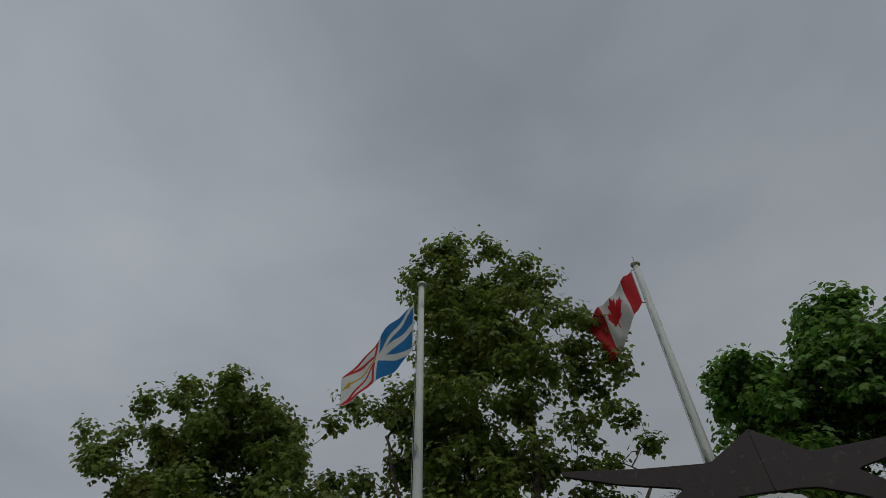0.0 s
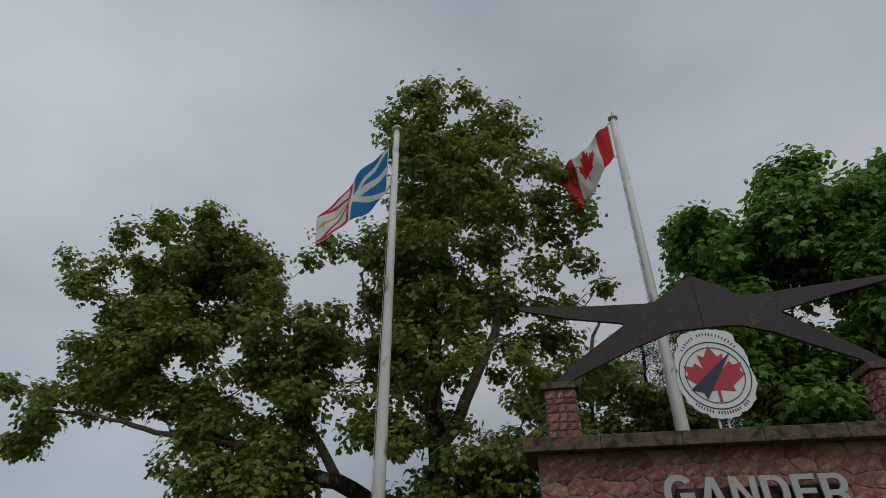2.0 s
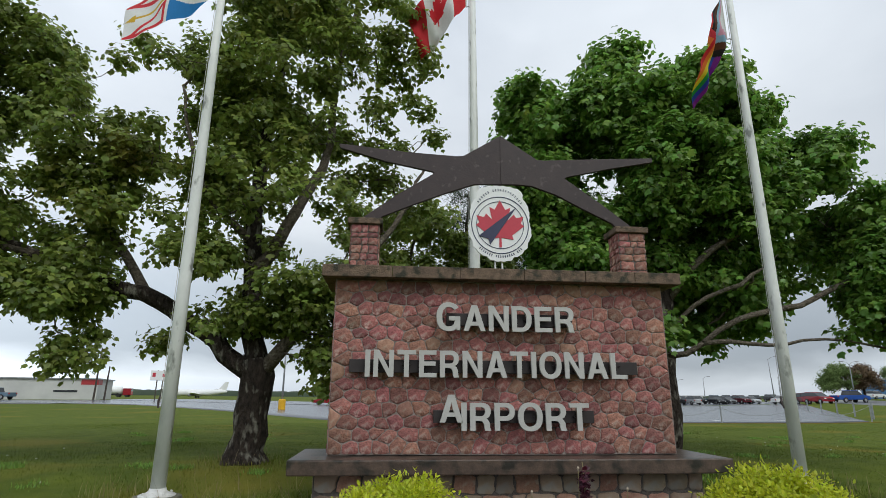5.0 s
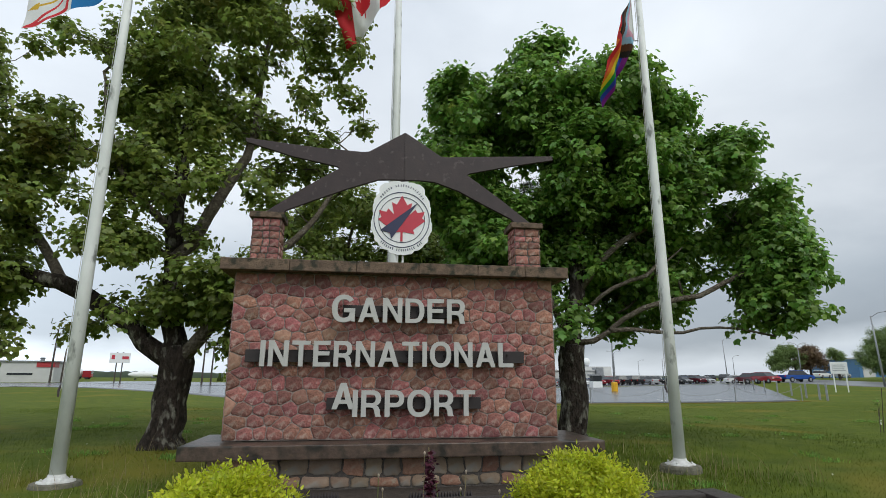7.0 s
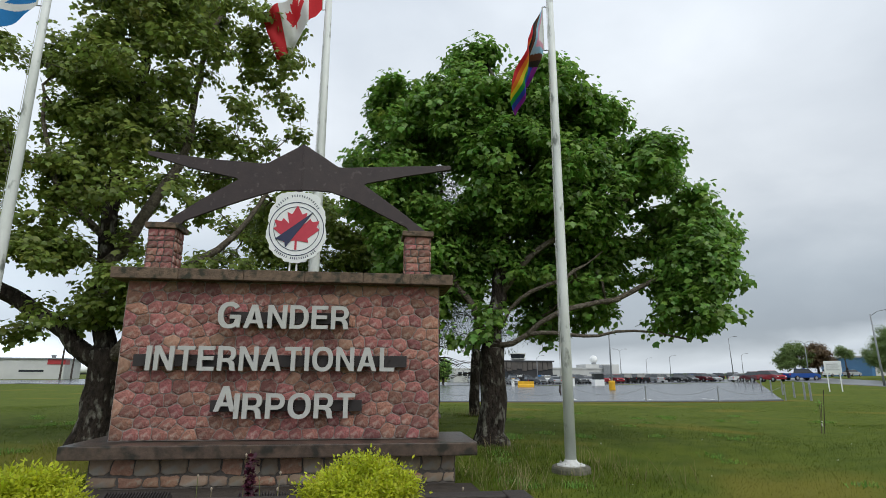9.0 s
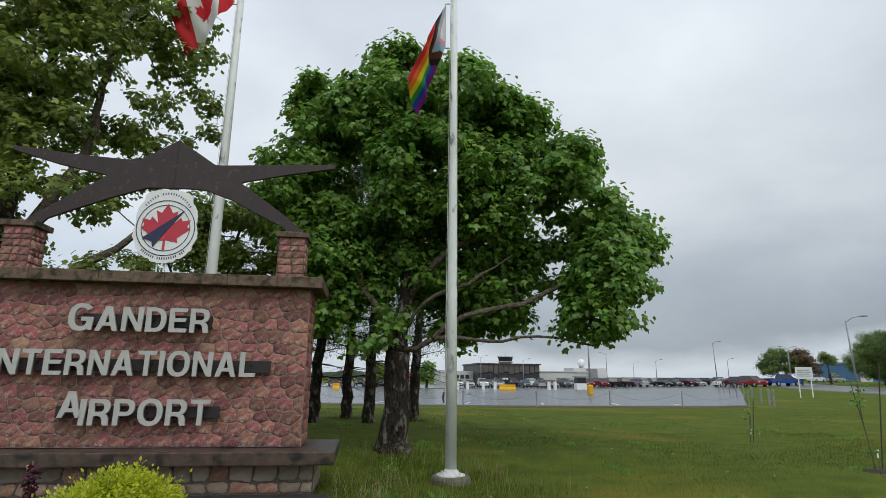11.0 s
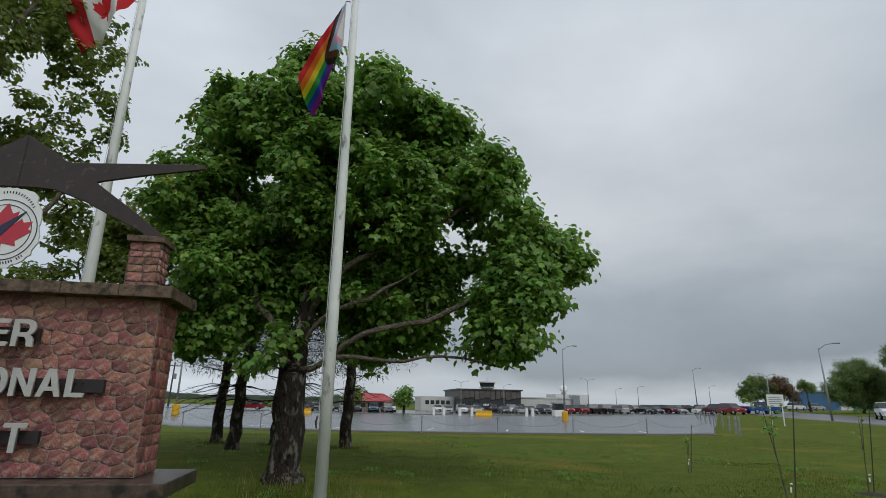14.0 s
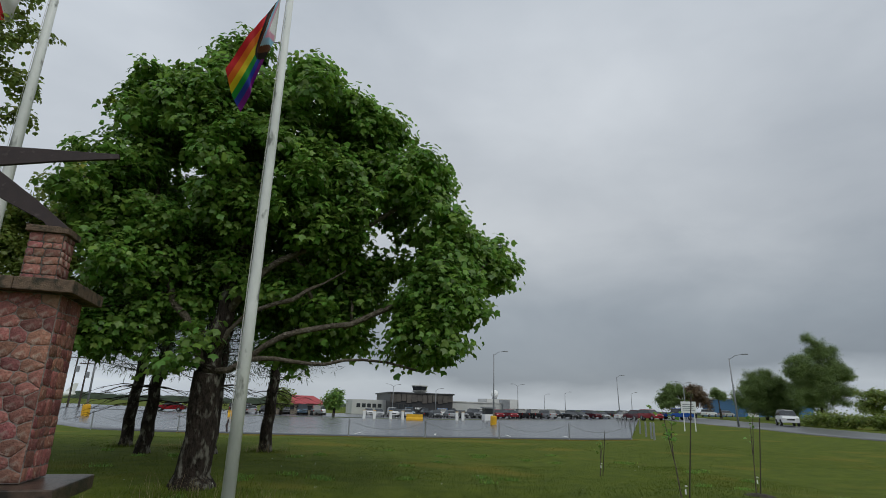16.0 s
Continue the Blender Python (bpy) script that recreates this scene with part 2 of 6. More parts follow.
def mesh_np(name, verts, faces, material, smooth=False, mats=None, midx=None):
    """A mesh from arrays: verts (n, 3) and faces (m, k)."""
    verts, faces = np.asarray(verts, np.float32), np.asarray(faces, np.int32)
    me = bpy.data.meshes.new(name)
    me.vertices.add(len(verts))
    me.vertices.foreach_set("co", verts.ravel())
    k = faces.shape[1]
    me.loops.add(faces.size)
    me.loops.foreach_set("vertex_index", faces.ravel())
    me.polygons.add(len(faces))
    me.polygons.foreach_set("loop_start", np.arange(0, faces.size, k, dtype=np.int32))
    me.polygons.foreach_set("loop_total", np.full(len(faces), k, np.int32))
    for m in mats or [material]:
        me.materials.append(m)
    if midx is not None:
        me.polygons.foreach_set("material_index", np.asarray(midx, np.int32))
    me.update(calc_edges=True)
    me.validate()
    if smooth:
        me.polygons.foreach_set("use_smooth", np.ones(len(me.polygons), bool))
    return me


def part(name, bm, material, parent=None, label="", smooth=False, at=None):
    """Links a bmesh (or a finished mesh) as one object, under a thing or a part if one is given."""
    if isinstance(bm, bmesh.types.BMesh):
        me = bpy.data.meshes.new(name)
        bmesh.ops.recalc_face_normals(bm, faces=bm.faces)
        bm.to_mesh(me)
        bm.free()
        me.materials.append(material)
        if smooth:
            me.polygons.foreach_set("use_smooth", np.ones(len(me.polygons), bool))
    else:
        me = bm
    ob = new(name, me)
    if parent:
        ob.parent = parent
    if at is not None:
        ob.matrix_basis = at
    if label:
        ob["label"] = label
    return ob


def thing(name, label, category, at=None, group="", kind=""):
    ob = new(name)
    ob.empty_display_size = 0.2
    if at is not None:
        ob.matrix_basis = at
    return tagged(ob, label, category, group, kind)


def box(x0, x1, y0, y1, z0, z1, bevel=0.0, bm=None):
    own = bmesh.new()
    bmesh.ops.create_cube(own, size=1, matrix=Matrix.Translation(((x0 + x1) / 2, (y0 + y1) / 2, (z0 + z1) / 2)) @ Matrix.Diagonal((x1 - x0, y1 - y0, z1 - z0, 1)))
    if bevel:
        bmesh.ops.bevel(own, geom=own.edges[:], offset=bevel, segments=2, profile=0.6, affect="EDGES")
    if bm is None:
        return own
    return merge(bm, own)


def merge(bm, own, m=None):
    if m is not None:
        own.transform(m)
    me = bpy.data.meshes.new("tmp")
    own.to_mesh(me)
    own.free()
    bm.from_mesh(me)
    bpy.data.meshes.remove(me)
    return bm


def tube(points, radii, sides=8, bm=None, caps=True):
    """A tube along points with a radius at each."""
    bm = bm or bmesh.new()
    rings = []
    n = len(points)
    for i, p in enumerate(points):
        p = Vector(p)
        d = (Vector(points[min(i + 1, n - 1)]) - Vector(points[max(i - 1, 0)])).normalized()
        a = d.orthogonal().normalized() if i == 0 else (last - d * last.dot(d)).normalized()
        last = a
        b = d.cross(a)
        rings.append([bm.verts.new(p + (a * math.cos(t) + b * math.sin(t)) * radii[i]) for t in (2 * math.pi * k / sides for k in range(sides))])
    for r0, r1 in zip(rings, rings[1:]):
        for k in range(sides):
            bm.faces.new((r0[k], r0[(k + 1) % sides], r1[(k + 1) % sides], r1[k]))
    if caps:
        bm.faces.new(rings[0][::-1])
        bm.faces.new(rings[-1])
    return bm


def lathe(profile, sides=24, bm=None, centre=(0, 0, 0)):
    """A turned form round z: profile of (radius, z)."""
    return tube_lathe(profile, sides, bm or bmesh.new(), Vector(centre))


def tube_lathe(profile, sides, bm, c):
    rings = [[bm.verts.new(c + Vector((r * math.cos(t), r * math.sin(t), z))) for t in (2 * math.pi * k / sides for k in range(sides))] for r, z in profile]
    for r0, r1 in zip(rings, rings[1:]):
        for k in range(sides):
            bm.faces.new((r0[k], r0[(k + 1) % sides], r1[(k + 1) % sides], r1[k]))
    bm.faces.new(rings[0][::-1])
    bm.faces.new(rings[-1])
    return bm


def prism(outline, depth, bm=None, bevel=0.0):
    """A plate: outline in (x, z), from y = 0 back to y = depth."""
    own = bmesh.new()
    f = own.faces.new([own.verts.new((x, 0, z)) for x, z in outline])
    ext = bmesh.ops.extrude_face_region(own, geom=[f])
    bmesh.ops.translate(own, verts=[v for v in ext["geom"] if isinstance(v, bmesh.types.BMVert)], vec=(0, depth, 0))
    bmesh.ops.triangulate(own, faces=[f for f in own.faces if len(f.verts) > 4])
    return own if bm is None else merge(bm, own)


def S(a, b, x):
    t = min(1.0, max(0.0, (x - a) / (b - a)))
    return t * t * (3 - 2 * t)


AZ_RISE = ((-180, 0.4), (-60, 0.5), (-25, 0.5), (-16, 0.15), (0, -0.35), (15, -0.27), (28, 0.1), (33, 0.3), (38, 0.85), (46, 1.2), (53, 1.1), (75, 0.8), (180, 0.4))


def G(x, y):
    """Height of the ground."""
    dx, dy = x - 3.0, y + 7.5
    r, az = math.hypot(dx, dy), math.degrees(math.atan2(dx, dy))
    for (a0, s0), (a1, s1) in zip(AZ_RISE, AZ_RISE[1:]):
        if a0 <= az <= a1:
            s = s0 + (s1 - s0) * (az - a0) / (a1 - a0)
            break
    far = min(r, 160) / 110 * s * S(15, 60, r)
    lift = 0.15 * S(1.2, 2.8, y) * (1 - S(13, 26, y)) * (1 - S(7, 12, x)) * S(-16, -9, x)
    knoll = 0.20 * math.exp(-((x - 10.9) ** 2 + (y - 0.1) ** 2) / 6.5) + 0.13 * math.exp(-((x - 13.6) ** 2 + (y - 1.6) ** 2) / 4.0)
    return -0.06 + lift + knoll - 0.19 * S(16, 30, y) + far


def on(x, y, rz=0.0, dz=0.0):
    return pose(x, y, G(x, y) + dz, 0, 0, rz)


# ---- ground ----
radii = [0.0] + [0.5 * 1.055 ** k for k in range(170)]
radii = [q for q in radii if q < 4200] + [4200]
NA = 180
gv = [(3.0, -7.5, G(3.0, -7.5))]
for q in radii[1:]:
    for k in range(NA):
        a = 2 * math.pi * k / NA
        x, y = 3.0 + q * math.sin(a), -7.5 + q * math.cos(a)
        gv.append((x, y, G(x, y) + 0.025 * noise.noise((x * 0.35, y * 0.35, 0)) * (1 - S(20, 60, q))))
gf = []
for i in range(len(radii) - 2):
    for k in range(NA):
        a, b = 1 + i * NA + k, 1 + i * NA + (k + 1) % NA
        gf.append((a, b, b + NA, a + NA))
for k in range(NA):
    gf.append((0, 1 + (k + 1) % NA, 1 + k, 1 + k))
quads = np.array([f for f in gf if f[2] != f[3]], np.int32)
fan = np.array([f[:3] for f in gf if f[2] == f[3]], np.int32)
tris = np.concatenate([fan, quads[:, [0, 1, 2]], quads[:, [0, 2, 3]]])
tagged(part("ground", mesh_np("ground", gv, tris[:, ::-1], M_GRASS, smooth=True), M_GRASS), "wide mown lawn with yellowish patches", "lawn", kind="structure")


def sheet(name, near, far, steps, rows, dz, material, label, category):
    """A paved strip that lies on the ground between two edges, each a polyline."""
    def along(line, u):
        lens = [0.0]
        for p, q in zip(line, line[1:]):
            lens.append(lens[-1] + math.dist(p, q))
        s = u * lens[-1]
        for i in range(len(line) - 1):
            if s <= lens[i + 1] + 1e-9:
                w = (s - lens[i]) / (lens[i + 1] - lens[i])
                return [line[i][k] + (line[i + 1][k] - line[i][k]) * w for k in (0, 1)]
    v, f = [], []
    for i in range(steps + 1):
        a, b = along(near, i / steps), along(far, i / steps)
        for j in range(rows + 1):
            w = j / rows
            x, y = a[0] + (b[0] - a[0]) * w, a[1] + (b[1] - a[1]) * w
            v.append((x, y, G(x, y) + dz))
    for i in range(steps):
        for j in range(rows):
            q = i * (rows + 1) + j
            f.append((q, q + rows + 1, q + rows + 2, q + 1))
    n = len(v)
    v += [(x, y, z - 0.3) for x, y, z in v]
    rim = [(i * (rows + 1), (i + 1) * (rows + 1)) for i in range(steps)] + [((i + 1) * (rows + 1) + rows, i * (rows + 1) + rows) for i in range(steps)]
    f += [(b, a, a + n, b + n) for a, b in rim]
    return tagged(part(name, mesh_np(name, v, f, material, smooth=True), material), label, category, kind="structure")


sheet("pavement", [(-130, 90), (-60, 75), (-30, 60), (-14, 42), (-5.1, 28.9), (8.5, 25.7), (17, 24.6), (25.2, 22.8)], [(-130, 97), (-70, 90), (-30, 87), (-10, 84), (10, 83), (25, 82), (45, 84), (73, 91)], 90, 26, 0.05, M_ASPHALT, "wet grey asphalt car park reflecting the sky", "car park")
sheet("pavement", [(-50, 89), (27, 87), (72, 94)], [(-50, 138), (27, 138), (110, 140)], 60, 20, 0.05, M_ASPHALT, "wet asphalt car park in front of the terminal", "car park")
sheet("road", [(34, -60), (38, 4), (41, 20), (46, 33), (52, 46), (62, 66), (85, 105)], [(44, -60), (47, 4), (50, 18), (55, 31), (61, 43), (71, 63), (93, 100)], 70, 6, 0.05, M_ROAD, "damp grey road at the edge of the lawn", "road")
sheet("road", [(-130, 56), (-70, 60), (-40, 62)], [(-130, 61), (-70, 64.5), (-40, 66)], 30, 3, 0.06, M_ROAD, "narrow grey lane across the lawn", "road")

# ---- the stone sign ----
WX0, WX1, WY, WZ0, WZ1, WD = -2.30, 2.11, 0.20, 0.54, 2.71, 0.75
sign_wall = thing("sign_wall", "red rubble stone sign wall with concrete coping and ledge", "sign wall", pose(0, 0, 0))


def cells(x0, x1, z0, z1, w, h, rnd, jitter=0.36, joint=0.008):
    """Outlines of roughly coursed stones that fill a rectangle, with a joint between them."""
    rows = max(1, round((z1 - z0) / h))
    cuts = [z0] + [z0 + (j + rnd.uniform(-0.3, 0.3)) * (z1 - z0) / rows for j in range(1, rows)] + [z1]
    off = rnd.uniform(0, 90)

    def bed(j, x):
        if j in (0, rows):
            return cuts[j]
        return cuts[j] + h * (0.42 * jitter * 2 * noise.noise((x * 2.6, j * 7.3 + off, 0)) + 0.30 * jitter * 2 * noise.noise((x * 8.5, j * 3.1 + off, 4)))

    for j in range(rows):
        xs = [x0]
        tall = (cuts[j + 1] - cuts[j]) / h
        while xs[-1] < x1 - w * 0.7:
            xs.append(xs[-1] + w * rnd.choice((0.6, 0.75, 0.9, 1.0, 1.15, 1.35)) * (0.75 + 0.35 * tall))
        k = (x1 - x0) / (xs[-1] - x0) if len(xs) > 1 else 1
        xs = [x0 + (q - x0) * k for q in xs]
        slant = [0.0] + [rnd.uniform(-1, 1) * jitter * w * 0.36 for _ in xs[1:-1]] + [0.0]
        for i in range(len(xs) - 1):
            la, lb = xs[i] - slant[i], xs[i] + slant[i]
            ra, rb = xs[i + 1] - slant[i + 1], xs[i + 1] + slant[i + 1]
            quad = [np.array((la, bed(j, la))), np.array((ra, bed(j, ra))), np.array((rb, bed(j + 1, rb))), np.array((lb, bed(j + 1, lb)))]
            c = sum(quad) / 4
            out = []
            for n in range(4):
                p, q, r = quad[n - 1], quad[n], quad[(n + 1) % 4]
                cut = rnd.uniform(0.07, 0.26)
                out += [q + (p - q) * cut * 0.8, q + (r - q) * cut]
                m = (q + r) / 2
                if np.linalg.norm(q - r) > 0.10:
                    out.append(m + (c - m) * rnd.uniform(-0.07, 0.10))
            res = []
            for p in out:
                d = c - p
                p = p + d / (np.linalg.norm(d) + 1e-6) * joint * rnd.uniform(0.7, 1.6)
                res.append(np.array((min(max(p[0], x0), x1), min(max(p[1], z0), z1))))
            yield np.array(res)


def rubble(x0, x1, z0, z1, w, h, rnd, joint):
    """Outlines of irregular rubble stones that fill a rectangle: cells round scattered centres, corners knocked off."""
    nz, nx = round((z1 - z0) / h), round((x1 - x0) / w)
    sz, sx = (z1 - z0) / nz, (x1 - x0) / nx
    k = sx / sz
    seeds = [np.array((x0 + (i + 0.5 + 0.25 * (1 if j % 2 else -1) + rnd.uniform(-0.27, 0.27)) * sx, (z0 + (j + 0.5 + rnd.uniform(-0.30, 0.30)) * sz) * k)) for j in range(nz) for i in range(nx)]
    for c in seeds:
        poly = [np.array(p) for p in ((x0, z0 * k), (x1, z0 * k), (x1, z1 * k), (x0, z1 * k))]
        for d in seeds:
            gap = d - c
            far = gap @ gap
            if far == 0 or far > (3.2 * sx) ** 2:
                continue
            cut = (c + d) / 2 @ gap
            kept = []
            for p, q in zip(poly, poly[1:] + poly[:1]):
                a, b = p @ gap - cut, q @ gap - cut
                if a <= 0:
                    kept.append(p)
                if (a < 0) != (b < 0):
                    kept.append(p + (q - p) * (a / (a - b)))
            poly = kept
        poly = [np.array((p[0], p[1] / k)) for p in poly]
        mid = sum(poly) / len(poly)
        out = []
        n = len(poly)
        for i in range(n):
            p, q, r = poly[i - 1], poly[i], poly[(i + 1) % n]
            edge = q[0] in (x0, x1)
            cut = 0.05 if edge else rnd.uniform(0.07, 0.20)
            out += [q + (p - q) * cut, q + (r - q) * cut]
        res = []
        for p in out:
            d = mid - p
            p = p + d / (np.linalg.norm(d) + 1e-6) * joint * rnd.uniform(0.6, 1.7)
            res.append(np.array((min(max(p[0], x0), x1), min(max(p[1], z0), z1))))
        yield np.array(res)


def stone(poly, rnd, proud=0.02, lean=0.0035):
    """Vertices and faces of one stone in (u, v, out), about its centre, and the centre."""
    c = poly.mean(0)
    n = len(poly)
    p = poly - c
    v, f = [], []
    for q in p:
        v.append((*q, -0.02))
    for q in p:
        v.append((*(q * (1 - rnd.uniform(0.0, 0.035))), proud * rnd.uniform(0.35, 0.85)))
    tilt = (rnd.uniform(-1, 1) * lean, rnd.uniform(-1, 1) * lean)
    for q in p:
        r = q * rnd.uniform(0.82, 0.92)
        v.append((*r, proud * rnd.uniform(0.97, 1.03) + (r @ tilt) / 0.1))
    v.append((0.0, 0.0, proud * 1.03))
    for i in range(n):
        j = (i + 1) % n
        f += [(i, j, n + j), (i, n + j, n + i), (n + i, n + j, 2 * n + j), (n + i, 2 * n + j, 2 * n + i), (2 * n + i, 2 * n + j, 3 * n)]
    return v, f, c


def masonry(rect, w, h, to_world, parent, seed, single, material, material2=None, share2=0.0, proud=0.02, joint=0.008, jitter=0.36, rough=False):
    """Stones over a rectangle: each an object under parent, or all joined as one part."""
    rnd = random.Random(seed)
    allv, allf = [], []
    for poly in rubble(*rect, w, h, rnd, joint) if rough else cells(*rect, w, h, rnd, jitter, joint):
        v, f, c = stone(poly, rnd, proud)
        if single:
            pts = [to_world(*p) for p in v]
            o = Vector(to_world(c[0], c[1], 0))
            base = Vector(to_world(0, 0, 0))
            m2 = material2 if material2 and rnd.random() < share2 else material
            me = mesh_np("stone", [Vector(p) - base for p in pts], f, m2, smooth=True)
            part("stone", me, m2, parent, at=Matrix.Translation(o))
        else:
            k = len(allv)
            allv += [to_world(p[0] + c[0], p[1] + c[1], p[2]) for p in v]
            allf += [tuple(i + k for i in t) for t in f]
    if not single:
        part("stonework", mesh_np("stonework", allv, allf, material, smooth=True), material, parent)["kind"] = "stuff"


part("core", box(WX0 - 0.005, WX1 + 0.005, WY - 0.005, WY + WD + 0.005, WZ0, WZ1), M_MORTAR, sign_wall, "grey mortar between the stones")
part("footing", box(-2.425, 2.325, 0.025, 1.085, -0.3, 0.36), M_MORTAR_DARK, sign_wall, "dark recessed joints of the base")
BLEDGE = box(-2.70, 2.60, -0.24, 1.20, 0.36, 0.53, 0.015)
ledge = part("ledge", BLEDGE, M_LEDGE, sign_wall, "wet dark concrete ledge")
# coping in six cast lengths with open joints
cx = [-2.47, -1.58, -0.70, 0.15, 0.98, 1.66, 2.30]
for a, b in zip(cx, cx[1:]):
    part("coping_stone", box(a + 0.002, b - 0.002, -0.02, WY + WD + 0.22, 2.71, 2.865, 0.012), M_COPING, sign_wall, "weathered concrete coping")
# piers on the coping
for px0, px1 in ((-2.15, -1.78), (1.60, 1.98)):
    part("pier_core", box(px0, px1, 0.268, 0.622, 2.865, 3.50), M_MORTAR_DARK, sign_wall)
    part("pier_cap", box(px0 - 0.05, px1 + 0.05, 0.22, 0.68, 3.50, 3.585, 0.01), M_COPING, sign_wall, "weathered concrete pier cap")

# winged steel arch that stands on the piers, folded along its middle
arch = thing("winged_arch", "dark brown steel plate arch with pointed wings on two stone piers", "sculpture", pose(0, 0.42, 0))
ARCH_RIGHT = [(-0.038, 5.0), (0.25, 4.825), (0.515, 4.652), (0.62, 4.648), (1.4, 4.715), (2.329, 4.785), (2.337, 4.715), (1.604, 4.56), (0.97, 4.40), (0.935, 4.375), (1.493, 3.985), (1.99, 3.60),
              (1.70, 3.60), (1.62, 3.70), (1.191, 3.904), (0.793, 4.105), (0.422, 4.225), (0.2, 4.235), (-0.038, 4.225)]
ARCH_LEFT = [(-0.038, 5.0), (-0.30, 4.84), (-0.58, 4.666), (-0.68, 4.655), (-1.401, 4.694), (-2.406, 4.79), (-2.386, 4.721), (-1.717, 4.531), (-1.05, 4.40), (-1.015, 4.375), (-1.544, 4.027), (-2.11, 3.60),
             (-1.82, 3.60), (-1.74, 3.69), (-1.349, 3.862), (-0.895, 4.049), (-0.428, 4.215), (-0.2, 4.225), (-0.038, 4.225)]
for half in (ARCH_RIGHT, ARCH_LEFT):
    bm = prism(half, 0.05)
    for v in bm.verts:
        v.co.y += 0.05 * (1 - math.exp(-abs(v.co.x + 0.038) * 1.2)) + 0.01 * abs(v.co.x)
    bmesh.ops.bevel(bm, geom=[e for e in bm.edges if e.is_boundary is False and e.calc_face_angle(0) > 0.8], offset=0.006, segments=1, affect="EDGES")
    part("arch_plate", bm, M_PLATE, arch)
part("seam_strip", box(-0.044, -0.032, -0.008, 0.02, 4.25, 4.95), M_PLATE, arch)

# round badge hung under the arch
badge = thing("badge", "white scalloped badge with red leaf and navy arrow under the arch", "badge", pose(-0.07, 0.41, 3.63))


BADGE_HALF = [(0.0, 0.565), (0.17, 0.55), (0.30, 0.505), (0.335, 0.45), (0.345, 0.37), (0.405, 0.28), (0.432, 0.13), (0.424, 0.04), (0.448, -0.08), (0.446, -0.19), (0.405, -0.265), (0.385, -0.355), (0.335, -0.405), (0.285, -0.465), (0.20, -0.50), (0.14, -0.545), (0.0, -0.565)]


def badge_outline(n=10):
    """A tabbed shield with a finely scalloped rim."""
    ctrl = BADGE_HALF + [(-x, z) for x, z in BADGE_HALF[-2:0:-1]]
    k = len(ctrl)
    pts = []
    for i in range(k):
        p0, p1, p2, p3 = (np.array(ctrl[(i + d) % k]) for d in (-1, 0, 1, 2))
        for j in range(n):
            w = j / n
            q = 0.5 * (2 * p1 + (p2 - p0) * w + (2 * p0 - 5 * p1 + 4 * p2 - p3) * w * w + (3 * p1 - p0 - 3 * p2 + p3) * w ** 3)
            pts.append(tuple(q * (1 + 0.008 * math.cos(34 * math.atan2(q[1], q[0])))))
    return pts


part("plate", prism(badge_outline(), 0.03), M_WHITE, badge, "white enamel plate")


def ring(r0, r1, cz, bm=None, n=72, y0=-0.006, kx=1.0):
    bm = bm or bmesh.new()
    vs = [[bm.verts.new((q * kx * math.cos(2 * math.pi * i / n), yy, cz + q * math.sin(2 * math.pi * i / n))) for q, yy in ((r0, 0.001), (r0, y0), (r1, y0), (r1, 0.001))] for i in range(n)]
    for i in range(n):
        p, q = vs[i], vs[(i + 1) % n]
        for k in range(3):
            bm.faces.new((p[k], p[k + 1], q[k + 1], q[k]))
    return bm


part("outer_ring", ring(0.415, 0.427, -0.03, kx=0.97), M_NAVY, badge, "thin navy ring")
part("inner_ring", ring(0.345, 0.354, -0.03, kx=0.97), M_NAVY, badge, "thin navy ring")
LEAF_R = [(0, 1.0), (0.17, 0.68), (0.33, 0.76), (0.25, 0.34), (0.44, 0.54), (0.50, 0.42), (0.74, 0.47), (0.65, 0.24), (0.76, 0.16), (0.37, -0.16), (0.41, -0.30), (0.035, -0.24), (0.035, -0.56)]
LEAF_OUT = LEAF_R + [(-x, z) for x, z in LEAF_R[::-1] if x > 0]


def leaf_plate(s, cx0, cz, y=-0.009, d=0.01):
    bm = prism([(cx0 + x * s * 1.02, cz + z * s) for x, z in LEAF_OUT], d)
    bmesh.ops.translate(bm, verts=bm.verts, vec=(0, y, 0))
    return bm


part("leaf", leaf_plate(0.45, 0.0, -0.11), M_RED, badge, "red leaf")
bm = prism([(0.24, 0.24), (-0.15, -0.33), (-0.17, -0.24), (-0.31, -0.20)], 0.014)
bmesh.ops.translate(bm, verts=bm.verts, vec=(0, -0.016, 0))
part("arrow", bm, M_NAVY, badge, "navy arrow")
# small lettering shown as bars round the rim
for n_bars, a0, a1, rr, cz in ((20, 142, 38, 0.46, 0.0), (21, 228, 312, 0.465, -0.03)):
    for i in range(n_bars):
        if (n_bars == 20 and i == 6) or (n_bars == 21 and i in (7, 17)):
            continue
        t = radians(a0 + (a1 - a0) * i / (n_bars - 1))
        bm = box(-0.006, 0.006, -0.004, 0.002, -0.017, 0.017)
        px = rr * (0.86 if n_bars == 20 else 0.94) * math.cos(t)
        part("lettering_bar", bm, M_NAVY, badge, at=pose(px, -0.001, cz + rr * math.sin(t) * (1.09 if n_bars == 20 else 1.0), 0, -(math.degrees(t) - 90) if n_bars == 20 else -(math.degrees(t) + 90), 0))
part("bracket", box(-0.04, 0.04, 0.03, 0.12, 0.40, 0.75), M_PLATE, badge)
for rx in (-0.075, 0.027):
    part("support_rod", tube([(rx, 0.045, -0.766), (rx, 0.045, -0.3)], [0.014, 0.014], 8), M_WHITE, badge, "thin white rod")

# words on the wall: single letters on dark bars


